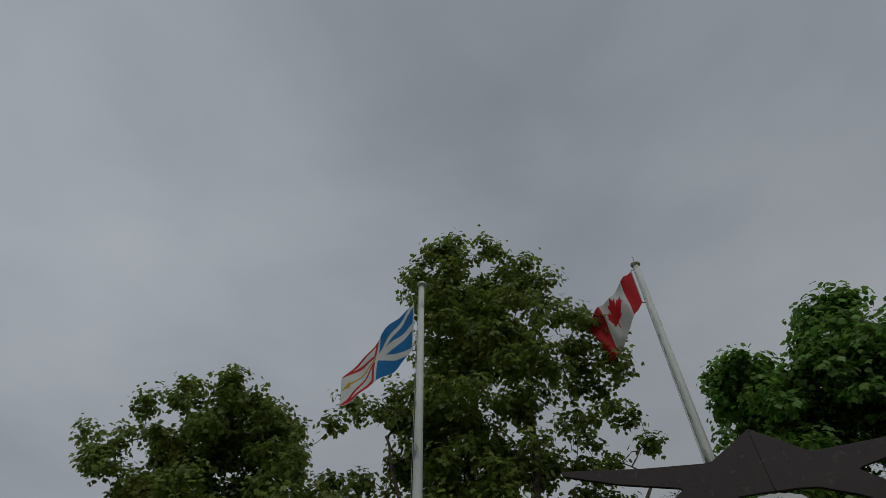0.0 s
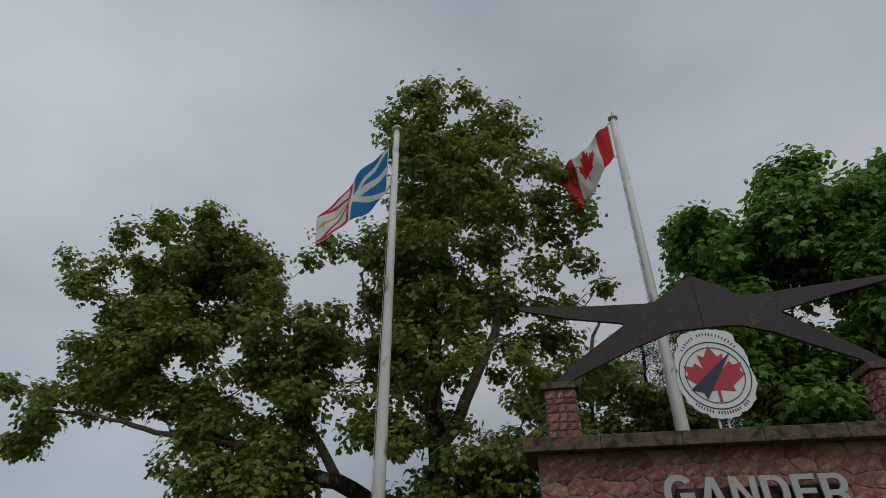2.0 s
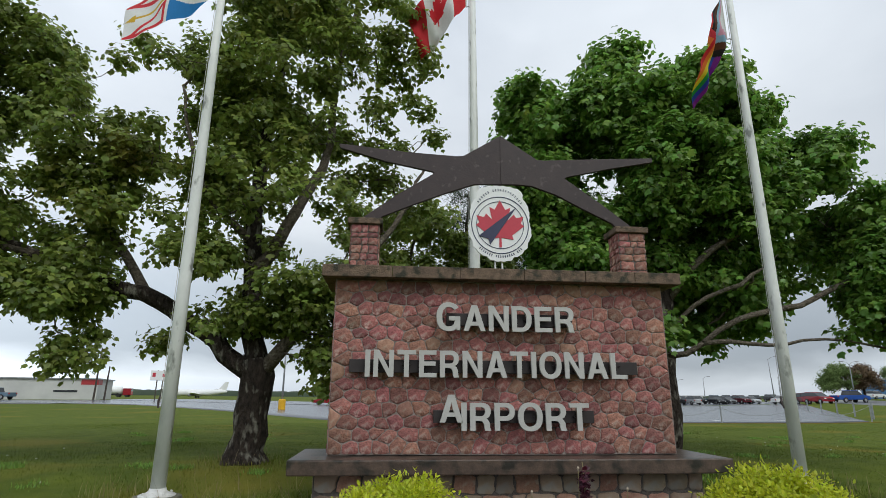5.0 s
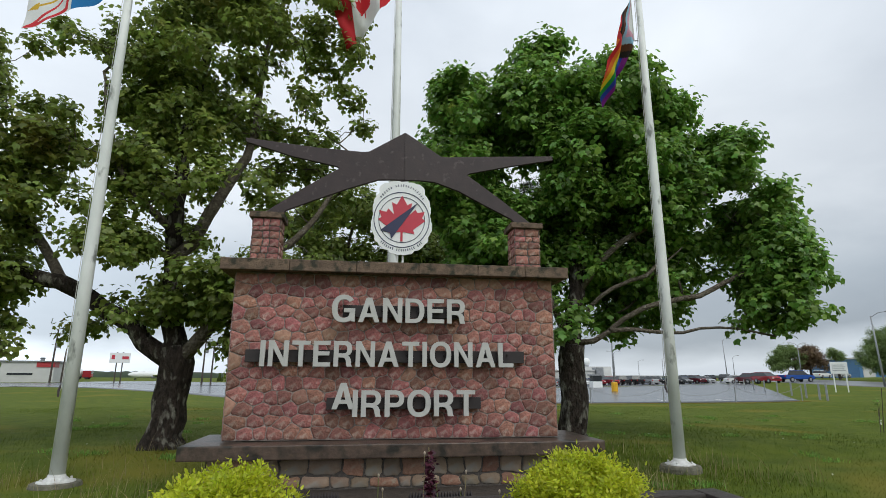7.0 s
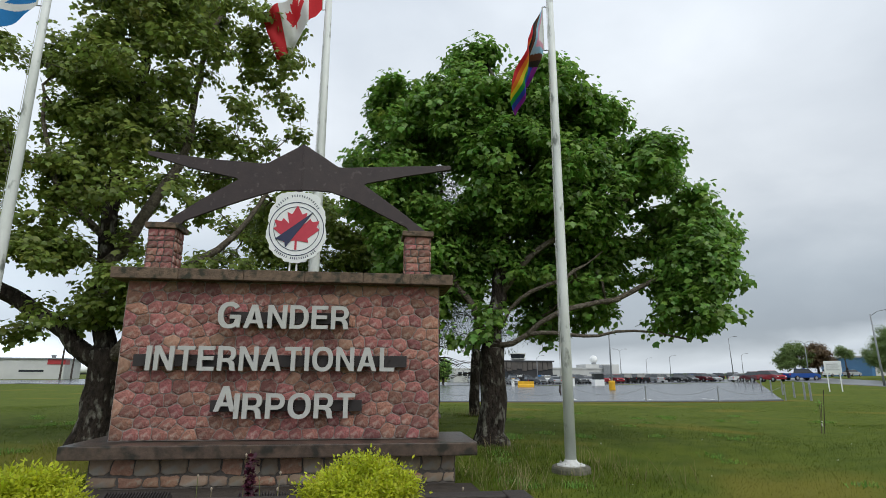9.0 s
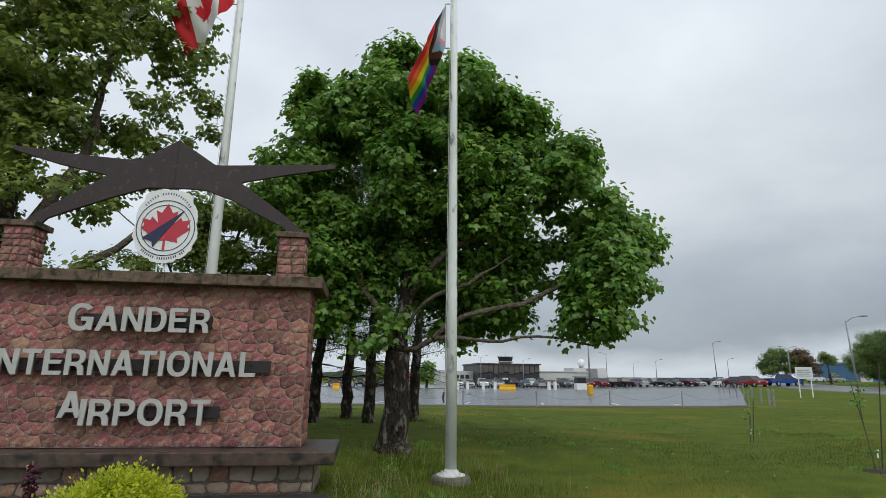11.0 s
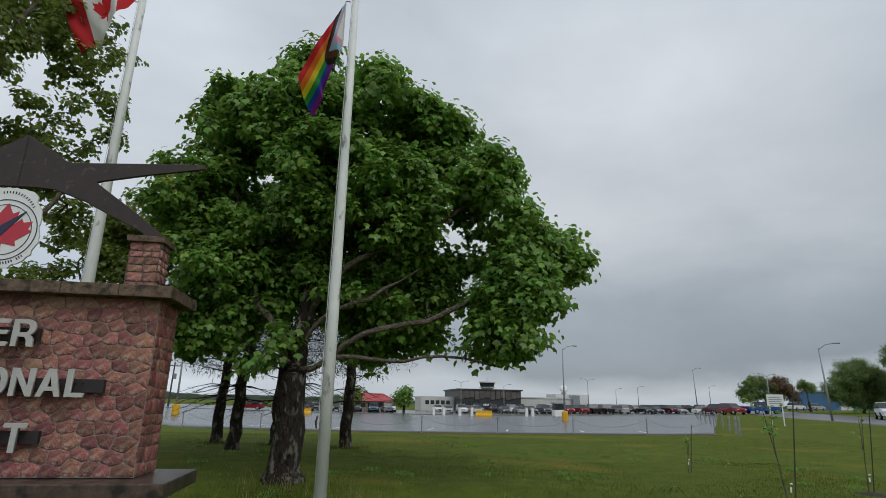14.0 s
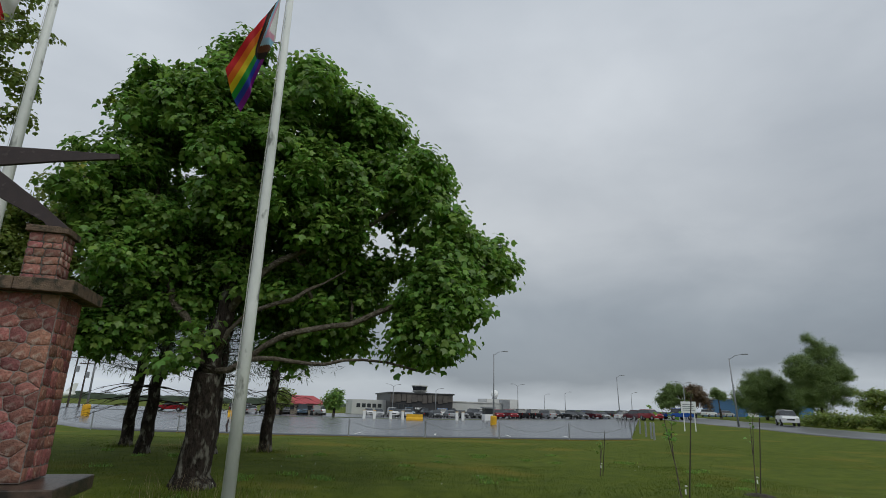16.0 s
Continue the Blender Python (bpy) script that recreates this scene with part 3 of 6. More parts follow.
def arc(cx0, cz, rx, rz, a0, a1, n=12, p=2.3):
    """Points on a squarish oval from one angle to another."""
    out = []
    for i in range(n + 1):
        t = radians(a0 + (a1 - a0) * i / n)
        c, q = math.cos(t), math.sin(t)
        out.append((cx0 + rx * math.copysign(abs(c) ** (2 / p), c), cz + rz * math.copysign(abs(q) ** (2 / p), q)))
    return out


B = 0.162     # stroke of the letters for a height of 1
BOWL = [(0, 0.36)] + [(0.36, 0.36)] + arc(0.36, 0.68, 0.29, 0.32, -90, 90) + [(0, 1)]
BOWL_HOLE = [(B, 0.51), (0.35, 0.51)] + arc(0.35, 0.68, 0.145, 0.17, -90, 90) + [(B, 0.85)]
GLYPHS = {}
GLYPHS["I"] = [[(0, 0), (B, 0), (B, 1), (0, 1)]]
GLYPHS["L"] = [[(0, 0), (0.58, 0), (0.58, 0.15), (B, 0.15), (B, 1), (0, 1)]]
GLYPHS["T"] = [[(0.24, 0), (0.24 + B, 0), (0.24 + B, 0.85), (0.64, 0.85), (0.64, 1), (0, 1), (0, 0.85), (0.24, 0.85)]]
GLYPHS["E"] = [[(0, 0), (0.61, 0), (0.61, 0.15), (B, 0.15), (B, 0.435), (0.57, 0.435), (0.57, 0.58), (B, 0.58), (B, 0.85), (0.60, 0.85), (0.60, 1), (0, 1)]]
GLYPHS["N"] = [[(0, 0), (0.155, 0), (0.155, 0.72), (0.53, 0), (0.70, 0), (0.70, 1), (0.545, 1), (0.545, 0.28), (0.17, 1), (0, 1)]]
GLYPHS["A"] = [[(0, 0), (0.165, 0), (0.24, 0.21), (0.52, 0.21), (0.595, 0), (0.76, 0), (0.475, 1), (0.285, 1)], [(0.29, 0.35), (0.47, 0.35), (0.38, 0.76)]]
GLYPHS["D"] = [[(0, 0), (0.32, 0)] + arc(0.32, 0.5, 0.37, 0.5, -90, 90, 16) + [(0, 1)], [(B, 0.15), (0.31, 0.15)] + arc(0.31, 0.5, 0.215, 0.35, -90, 90, 16) + [(B, 0.85)]]
GLYPHS["O"] = [arc(0.40, 0.5, 0.40, 0.52, 0, 348, 29), arc(0.40, 0.5, 0.235, 0.365, 0, 348, 29)]
GLYPHS["P"] = [[(0, 0), (B, 0), (B, 0.36)] + BOWL[1:], BOWL_HOLE]
GLYPHS["R"] = [[(0, 0), (B, 0), (B, 0.36), (0.31, 0.36), (0.40, 0.33), (0.455, 0.22), (0.465, 0.10), (0.49, 0), (0.675, 0), (0.635, 0.10), (0.625, 0.27), (0.565, 0.39), (0.50, 0.43)] + arc(0.37, 0.70, 0.29, 0.30, -50, 90) + [(0, 1)], BOWL_HOLE]
GLYPHS["G"] = [arc(0.39, 0.5, 0.225, 0.36, 42, 318, 24) + [(0.59, 0.37), (0.40, 0.37), (0.40, 0.51), (0.75, 0.51), (0.75, 0.02), (0.645, 0.02), (0.63, 0.11)] + arc(0.38, 0.5, 0.385, 0.52, -48, -322, 26)]


def letter_mesh(ch, width, height, depth=0.05):
    """A cut-out block letter, filled between its outlines."""
    cu = bpy.data.curves.new("letter", "CURVE")
    cu.dimensions, cu.fill_mode, cu.extrude, cu.bevel_depth, cu.bevel_resolution = "2D", "BOTH", 0.5, 0.006, 0
    for line in GLYPHS[ch]:
        sp = cu.splines.new("POLY")
        sp.points.add(len(line) - 1)
        for p, (gx, gz) in zip(sp.points, line):
            p.co = (gx, gz, 0, 1)
        sp.use_cyclic_u = True
    tmp = bpy.data.objects.new("letter_tmp", cu)
    scene.collection.objects.link(tmp)
    dg = bpy.context.evaluated_depsgraph_get()
    me = bpy.data.meshes.new_from_object(tmp.evaluated_get(dg))
    bpy.data.objects.remove(tmp)
    bpy.data.curves.remove(cu)
    co = np.array([v.co[:] for v in me.vertices])
    lo, hi = co.min(0), co.max(0)
    ratio = hi[0] - lo[0]
    if width is None:
        width = ratio * height
    out = np.empty_like(co)
    out[:, 0] = (co[:, 0] - lo[0]) / (hi[0] - lo[0]) * width
    out[:, 2] = co[:, 1] * height
    out[:, 1] = (0.5 - (co[:, 2] - lo[2]) / (hi[2] - lo[2])) * depth
    me.vertices.foreach_set("co", out.astype(np.float32).ravel())
    me.materials.clear()
    me.materials.append(M_LETTER)
    me.update()
    return me, width


def word(text, x0, x1, z, h, lift_first=0.0, grow=1.08):
    made = [letter_mesh(c, None, h * (grow if i == 0 else 1.0)) for i, c in enumerate(text)]
    total = sum(w for _, w in made)
    gap = h * 0.13
    k = (x1 - x0 - gap * (len(text) - 1)) / total
    x = x0
    for i, (me, w) in enumerate(made):
        m = pose(x, 0.027, z + (lift_first if i == 0 else 0.0)) @ Matrix.Diagonal((k, 1, 1, 1))
        ob = part("letter", me, M_LETTER, sign_wall, "raised grey capital letter " + text[i])
        ob.matrix_basis = m
        for s in (0.3, 0.7):
            pin = part("letter_pin", box(-0.008, 0.008, 0.03, 0.16, -0.008, 0.008), M_BAR, sign_wall)
            pin.matrix_basis = pose(x + w * k * s, 0.02, z + h * 0.5 + (0.06 if i == 0 else 0) * bool(lift_first))
        x += w * k + gap


word("GANDER", -1.0, 0.80, 2.045, 0.325)
word("INTERNATIONAL", -1.88, 1.46, 1.465, 0.325, grow=1.0)
word("A", -0.95, -0.665, 0.93, 0.325, grow=1.0)
word("IRPORT", -0.685, 0.925, 0.835, 0.325, grow=1.0)
for x0, x1, z0, z1 in ((-0.86, 0.80, 2.12, 2.28), (-2.08, 1.64, 1.52, 1.68), (-1.02, 1.02, 0.92, 1.07)):
    part("mounting_bar", box(x0, x1, 0.10, 0.165, z0, z1, 0.004), M_BAR, sign_wall, "dark timber bar behind the letters")

# ---- flagpoles ----


def flagpole(x, y, top, r0, r1, label, sink=0.0):
    z0 = G(x, y) - sink
    p = thing("flagpole", label, "flagpole", pose(x, y, z0), "white flagpoles by the sign")
    part("footing", lathe([(0.31, -0.2), (0.305, 0.09), (0.29, 0.125), (0.27, 0.135)], 24), M_FOOTING, p, "mossy round concrete footing")
    part("base_plate", lathe([(0.225, 0.12), (0.22, 0.148), (0.15, 0.16), (0.13, 0.18), (r0 + 0.014, 0.195), (r0 + 0.008, 0.225)], 28), M_PLATEWHITE, p, "chipped white base flange", True)
    for a in range(4):
        t = math.pi / 4 + a * math.pi / 2
        part("bolt", lathe([(0.018, 0.14), (0.018, 0.18), (0.01, 0.186)], 6, centre=(0.175 * math.cos(t), 0.175 * math.sin(t), 0)), M_PLATEWHITE, p)
    H = top - z0
    part("shaft", tube([(0, 0, 0.12), (0, 0, H * 0.33), (0, 0, H * 0.66), (0, 0, H)], [r0, r0 * 0.8 + r1 * 0.2, (r0 + r1) / 2 * 0.95, r1], 24), M_POLE, p, "white paint flaking to grey", True)
    part("truck", lathe([(r1 + 0.01, H - 0.02), (r1 + 0.045, H + 0.0), (r1 + 0.05, H + 0.03), (r1 + 0.02, H + 0.07), (0.01, H + 0.09)], 18), M_POLE, p, "", True)
    part("cleat", tube([(-r0 - 0.03, -0.02, 1.2), (-r0 - 0.045, 0, 1.28), (-r0 - 0.03, 0.02, 1.36)], [0.012, 0.016, 0.012], 6), M_PLATE, p)
    rope = [(-(r0 + (r1 - r0) * s) - 0.008 - 0.012 * math.sin(math.pi * s), -0.02, 1.28 + (H - 1.3) * s) for s in [i / 24 for i in range(25)]]
    part("halyard", tube(rope, [0.004] * len(rope), 5), M_ROPE, p, "thin white halyard")
    rope = [(-(r0 + (r1 - r0) * s) - 0.012, 0.03, 1.28 + (H - 1.3) * s) for s in [i / 24 for i in range(25)]]
    part("halyard", tube(rope, [0.005] * len(rope), 5), M_ROPE, p)
    return p


flagpole(-4.45, 0.85, 8.92, 0.092, 0.05, "white flagpole with flaking paint on a round footing", 0.07)
pole_mid = flagpole(-0.05, 2.92, 10.34, 0.11, 0.06, "tall white flagpole standing behind the stone sign")
part("spike", tube([(0, 0, 10.3 - G(0, 3)), (0, 0, 10.62 - G(0, 3))], [0.01, 0.004], 5), M_PLATE, pole_mid)
flagpole(4.31, 0.92, 8.92, 0.09, 0.05, "white flagpole with a chipped base flange in the grass", 0.04)

# ---- trees ----


def limb_nodes(nodes, parents, minr, line, r0, r1, step, rnd, attach):
    """Adds a bent limb as a chain of nodes; returns the index of its last node."""
    prev = attach
    total = sum(math.dist(a, b) for a, b in zip(line, line[1:]))
    run = 0.0
    for i, (a, b) in enumerate(zip(line, line[1:])):
        n = max(1, round(math.dist(a, b) / step))
        for k in range(1, n + 1):
            w = k / n
            p0, p3 = line[max(i - 1, 0)], line[min(i + 2, len(line) - 1)]
            q = [0.5 * (2 * a[c] + (b[c] - p0[c]) * w + (2 * p0[c] - 5 * a[c] + 4 * b[c] - p3[c]) * w * w + (3 * a[c] - p0[c] - 3 * b[c] + p3[c]) * w ** 3) for c in range(3)]
            s = (run + math.dist(a, b) * w) / total
            j = 0.05 * (1 - s * 0.3)
            nodes.append([q[0] + rnd.uniform(-j, j), q[1] + rnd.uniform(-j, j), q[2] + rnd.uniform(-j, j) * 0.6])
            parents.append(prev)
            minr.append(r0 + (r1 - r0) * s)
            prev = len(nodes) - 1
        run += math.dist(a, b)
    return prev


def leaf_cloud(centres, axes, per, spread, size, rnd, droop=0.5, shape=None, hearts=None):
    """Vertices and triangles of many single leaves round shoot ends."""
    shape = np.array(shape if shape is not None else ((0, 0, 0), (0.42, 0.10, -0.12), (0.56, 0.50, -0.06), (0.24, 0.62, 0.0), (0, 0.98, -0.16), (-0.24, 0.62, 0.0), (-0.56, 0.50, -0.06), (-0.42, 0.10, -0.12)))
    nv = len(shape)
    n = len(centres) * per
    c = np.repeat(centres, per, axis=0)
    a = np.repeat(axes, per, axis=0)
    off = rnd.normal(size=(n, 3)) * spread * np.array((1, 1, 0.75))
    pos = c + off + a * (rnd.random((n, 1)) - 0.35) * spread * 1.6
    # leaves point outwards and hang a little
    y = off / (np.linalg.norm(off, axis=1, keepdims=True) + 1e-6) + rnd.normal(size=(n, 3)) * 0.5
    y[:, 2] -= droop
    up = np.array((0, 0, 1.0)) + rnd.normal(size=(n, 3)) * 0.35 + off * 0.8
    if hearts is not None:
        # leaves lie like shingles over their clump, tips hanging
        out = pos - np.repeat(hearts, per, axis=0)
        out /= np.linalg.norm(out, axis=1, keepdims=True) + 1e-6
        up = out * 0.9 + np.array((0, 0, 0.65)) + rnd.normal(size=(n, 3)) * 0.42
        up /= np.linalg.norm(up, axis=1, keepdims=True)
        y = out * (0.8, 0.8, 0.2) + np.array((0, 0, -0.75)) + rnd.normal(size=(n, 3)) * 0.45
        y -= up * (y * up).sum(1, keepdims=True)
    y /= np.linalg.norm(y, axis=1, keepdims=True) + 1e-9
    x = np.cross(y, up)
    x /= np.linalg.norm(x, axis=1, keepdims=True) + 1e-9
    z = np.cross(x, y)
    s = size * rnd.uniform(0.6, 1.25, (n, 1))
    v = pos[:, None, :] + s[:, None] * (shape[None, :, 0:1] * x[:, None] + shape[None, :, 1:2] * y[:, None] + shape[None, :, 2:3] * z[:, None])
    fan = np.array([(0, i, i + 1) for i in range(1, nv - 1)])
    f = (np.arange(n)[:, None, None] * nv + fan[None]).reshape(-1, 3)
    return v.reshape(-1, 3), f


def skin(nodes, parents, rad, low, high):
    """Tapered segments for all nodes whose radius lies between low and high."""
    V, F = [], []
    kids = {}
    for i, p in enumerate(parents):
        if p >= 0:
            kids.setdefault(p, []).append(i)
    P = np.array(nodes)
    for i, p in enumerate(parents):
        if p < 0 or not low <= rad[i] < high:
            continue
        a, b = P[p], P[i]
        d = b - a
        ln = np.linalg.norm(d)
        if ln < 1e-6:
            continue
        d = d / ln
        side = 12 if rad[i] > 0.12 else 8 if rad[i] > 0.04 else 5 if rad[i] > 0.012 else 3
        ref = np.array((0.0, 1.0, 0.0)) if abs(d[1]) < 0.9 else np.array((1.0, 0, 0))
        x = np.cross(d, ref)
        x /= np.linalg.norm(x)
        y = np.cross(d, x)
        t = np.arange(side) * 2 * np.pi / side
        circ = np.cos(t)[:, None] * x + np.sin(t)[:, None] * y
        ra = min(rad[p], rad[i] * 1.35) if rad[p] > 0 else rad[i] * 1.2
        k = len(V)
        V += list(a - d * ra * 0.3 + circ * ra) + list(b + d * rad[i] * 0.15 + circ * rad[i])
        for j in range(side):
            j2 = (j + 1) % side
            F += [(k + j, k + j2, k + side + j2), (k + j, k + side + j2, k + side + j)]
    return V, F


def maple(label, limbs, blobs, tufts, per, leaf_mat, seed, leaf_size=0.13, spread=0.17, gap=-0.05, flare=0.36, shrink=0.86, clump=5):
    """A broadleaf tree: given trunk and limbs, twigs grown out to shoot ends in the crown's masses, and single leaves."""
    rnd, nr = random.Random(seed), np.random.default_rng(seed)
    base = limbs[0][0][0]
    t = thing("maple_tree", label, "tree", pose(*base))
    nodes, parents, minr = [[0, 0, -0.15], [0, 0, 0]], [-1, 0], [flare * 1.15, flare]
    ends = {}
    for key, (line, r0, r1, frm, at) in enumerate(limbs):
        rel = [[p[c] - base[c] for c in range(3)] for p in line]
        attach = 1
        if frm is not None:
            cand = ends[frm]
            attach = min(cand, key=lambda i: math.dist(nodes[i], rel[0]))
        first = len(nodes)
        limb_nodes(nodes, parents, minr, rel, r0, r1, 0.30, rnd, attach)
        ends[key] = [attach] + list(range(first, len(nodes)))
    # shoot ends in the crown
    w = np.array([b[3] * b[4] * b[5] * (b[6] if len(b) > 6 else 1) for b in blobs])
    pts = []
    tries = 0
    while len(pts) < tufts // clump and tries < tufts * 12:
        tries += 1
        b = blobs[rnd.choices(range(len(blobs)), w)[0]]
        d = nr.normal(size=3)
        d /= np.linalg.norm(d)
        q = np.array(b[:3]) + d * (np.array(b[3:6]) * shrink) * rnd.random() ** 0.36
        if noise.noise(Vector(q) * 0.55) * 0.7 + noise.noise(Vector(q) * 1.5) * 0.5 < gap:
            continue
        pts.append(q - np.array(base))
    hearts = np.repeat(np.array(pts), clump, axis=0)
    ball = nr.normal(size=hearts.shape)
    ball /= np.linalg.norm(ball, axis=1, keepdims=True)
    ball[:, 2] = np.abs(ball[:, 2] + 0.35) - 0.35
    reach = min(0.75, 0.36 * spread / 0.12) * nr.uniform(0.55, 1.15, (len(hearts) // clump, 1))
    pts = hearts + ball * nr.uniform(0.6, 1.0, (len(hearts), 1)) * np.repeat(reach, clump, axis=0) * (1, 1, 0.85)
    start = np.array(nodes)
    order = np.argsort([np.min(np.linalg.norm(start - p, axis=1)) for p in pts])
    buf = np.zeros((len(nodes) + len(pts) * 9, 3))
    buf[:len(nodes)] = start
    low = 3
    tips = []
    for i in order:
        p = pts[i]
        n = len(nodes)
        d = buf[low:n] - p
        cost = np.linalg.norm(d, axis=1) + 0.35 * np.maximum(0, d[:, 2])
        k = int(np.argmin(cost)) + low
        a = np.array(nodes[k])
        ln = np.linalg.norm(p - a)
        steps = max(1, min(6, round(ln / 0.28)))
        prev = k
        for s in range(1, steps + 1):
            u = s / steps
            q = a + (p - a) * u + np.array((0, 0, 0.12 * ln * u * (1 - u))) + nr.normal(size=3) * 0.035 * (s < steps)
            buf[len(nodes)] = q
            nodes.append(list(q))
            parents.append(prev)
            minr.append(0.006)
            prev = len(nodes) - 1
        tips.append(prev)
    area = np.zeros(len(nodes))
    for i in range(len(nodes) - 1, 0, -1):
        area[i] = max(area[i], 0.0055 ** 2.2)
        area[parents[i]] += area[i]
    rad = np.maximum(np.array(minr), np.minimum(area ** (1 / 2.2), np.maximum(np.array(minr) * 1.1, 0.05)))
    onlimb = set()
    for key, chain in ends.items():
        onlimb.update(chain[1:])
        pts = [Vector(nodes[i]) for i in chain]
        rr = [float(rad[i]) for i in chain]
        if key == 0:
            pts = [Vector((0, 0, -0.2))] + pts
            rr = [flare * 1.3, flare * 1.12] + rr[1:]
        else:
            rr[0] = rr[1] * 1.15
        sides = 20 if key == 0 else 12
        bm = tube(pts, rr, sides)
        for v in bm.verts:
            i = min(range(len(pts)), key=lambda k: (pts[k] - v.co).length_squared)
            out = v.co - pts[i]
            k = 0.10 * noise.noise(v.co * (3.2 if key == 0 else 4.5) + Vector((seed, key, 0))) + 0.07 * math.sin(math.atan2(out.y, out.x) * 5 + v.co.z * 1.3) * (key == 0) * (1.6 if v.co.z < 0.35 else 0.6)
            v.co = pts[i] + out * (1 + k)
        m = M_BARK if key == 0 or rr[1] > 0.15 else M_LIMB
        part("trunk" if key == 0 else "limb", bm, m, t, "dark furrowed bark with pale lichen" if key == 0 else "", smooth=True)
    V, F = skin(nodes, parents, [0.0 if i in onlimb or i < 2 else q for i, q in enumerate(rad)], 0.001, 9)
    part("branchwork", mesh_np("branchwork", V, F, M_LIMB, smooth=True), M_LIMB, t, "grey-brown limbs and twigs")["kind"] = "stuff"
    N = np.array(nodes)
    cen = N[tips]
    ax = cen - N[[parents[i] for i in tips]]
    ax /= np.linalg.norm(ax, axis=1, keepdims=True) + 1e-6
    V, F = leaf_cloud(cen, ax, per, spread, leaf_size, nr, hearts=hearts[order])
    part("crown", mesh_np("crown", V, F, leaf_mat), leaf_mat, t, "many lobed green leaves with gaps")["kind"] = "stuff"
    return t


L_STEMS = [
    ([(-4.09, 3.65, 0.14), (-4.04, 3.65, 0.6), (-4.0, 3.65, 1.2), (-4.01, 3.65, 1.85)], 0.30, 0.29, None, 0),
    ([(-4.02, 3.65, 1.8), (-4.22, 3.65, 3.0), (-4.32, 3.7, 4.4), (-4.32, 3.75, 5.87), (-4.17, 3.9, 7.85), (-4.15, 4.0, 9.6), (-4.5, 4.0, 12.2)], 0.20, 0.03, 0, 0),
    ([(-4.20, 3.6, 3.4), (-3.63, 3.5, 4.4), (-3.25, 3.55, 5.2), (-2.98, 3.65, 6.1), (-2.83, 3.7, 8.1), (-2.5, 3.8, 10.2)], 0.13, 0.03, 1, 0),
    ([(-4.10, 3.62, 1.65), (-4.57, 3.6, 1.98), (-5.28, 3.5, 2.57), (-6.05, 3.4, 2.99), (-7.15, 3.3, 3.25), (-8.6, 3.25, 4.0), (-10.5, 3.45, 5.4), (-12.6, 3.65, 6.9)], 0.18, 0.03, 0, 0),
]
L_BOUGHS = [
    ([(-5.95, 3.42, 2.96), (-6.5, 3.6, 3.7), (-7.07, 3.8, 4.4), (-7.9, 4.0, 6.2), (-9.2, 4.1, 8.0)], 0.10, 0.02, 3, 0),
    ([(-3.92, 3.6, 1.65), (-3.62, 3.5, 1.95), (-3.28, 3.4, 2.5), (-2.7, 3.4, 3.4), (-1.7, 3.55, 4.3), (-0.95, 3.85, 6.0)], 0.14, 0.02, 0, 0),
    ([(-4.3, 3.7, 4.1), (-5.1, 3.4, 4.9), (-5.7, 3.45, 6.2), (-6.0, 3.65, 7.4)], 0.08, 0.02, 1, 0),
    ([(-7.7, 3.25, 3.6), (-9.4, 2.95, 3.9), (-11.3, 2.95, 4.4), (-13.4, 3.25, 4.7)], 0.07, 0.015, 3, 0),
]
L_LIMBS = L_STEMS + L_BOUGHS
L_TOP = [(-4.0, 3.0, 9.8, 2.5, 1.9, 2.2, 0.9), (-3.4, 3.0, 7.7, 3.1, 2.4, 2.0, 0.8), (-10.1, 3.0, 7.35, 2.7, 2.3, 1.9, 1.25), (-5.6, 2.6, 7.0, 1.3, 1.5, 1.2), (-1.5, 3.0, 6.6, 0.9, 1.2, 1.2),
         (-5.7, 2.6, 5.4, 1.2, 1.2, 1.3, 1.3), (-8.2, 2.8, 5.4, 3.1, 2.1, 1.7), (-11.3, 2.6, 5.1, 2.0, 1.7, 1.3, 1.1), (-3.2, 3.0, 5.0, 2.5, 2.1, 1.8, 0.9), (-4.3, 2.6, 4.2, 1.0, 1.0, 1.0, 1.3),
         (-12.3, 2.6, 4.0, 0.9, 1.0, 0.45), (-6.4, 2.4, 3.5, 2.2, 1.5, 1.0, 0.9), (-8.4, 2.1, 3.5, 1.4, 1.2, 0.7)]
L_MIDDLE = [(-5.0, 1.9, 3.1, 1.1, 0.8, 0.7, 1.5), (-6.6, 1.9, 3.1, 1.1, 0.8, 0.6, 1.3), (-3.2, 2.0, 3.0, 0.8, 0.6, 0.9, 1.3), (-2.2, 2.8, 2.9, 0.9, 1.0, 1.2), (-6.8, 2.2, 2.85, 1.6, 1.2, 0.45, 1.6),
            (-4.2, 2.2, 2.7, 0.9, 0.7, 0.7), (-5.7, 2.2, 2.25, 1.0, 0.9, 0.4, 1.6), (-5.2, 1.8, 2.2, 1.2, 0.7, 0.5, 1.5), (-6.2, 2.2, 1.95, 1.5, 0.9, 0.42, 2.0), (-2.4, 2.7, 1.75, 0.75, 0.7, 0.65, 1.4),
            (-4.7, 2.0, 1.75, 0.7, 0.6, 0.4, 1.8)]
L_BLOBS = L_TOP + L_MIDDLE


def push(x, y, z):
    return -2.0 + (x + 2.0) * 1.1, y + 1.05, 1.35 + (z - 1.35) * 1.1


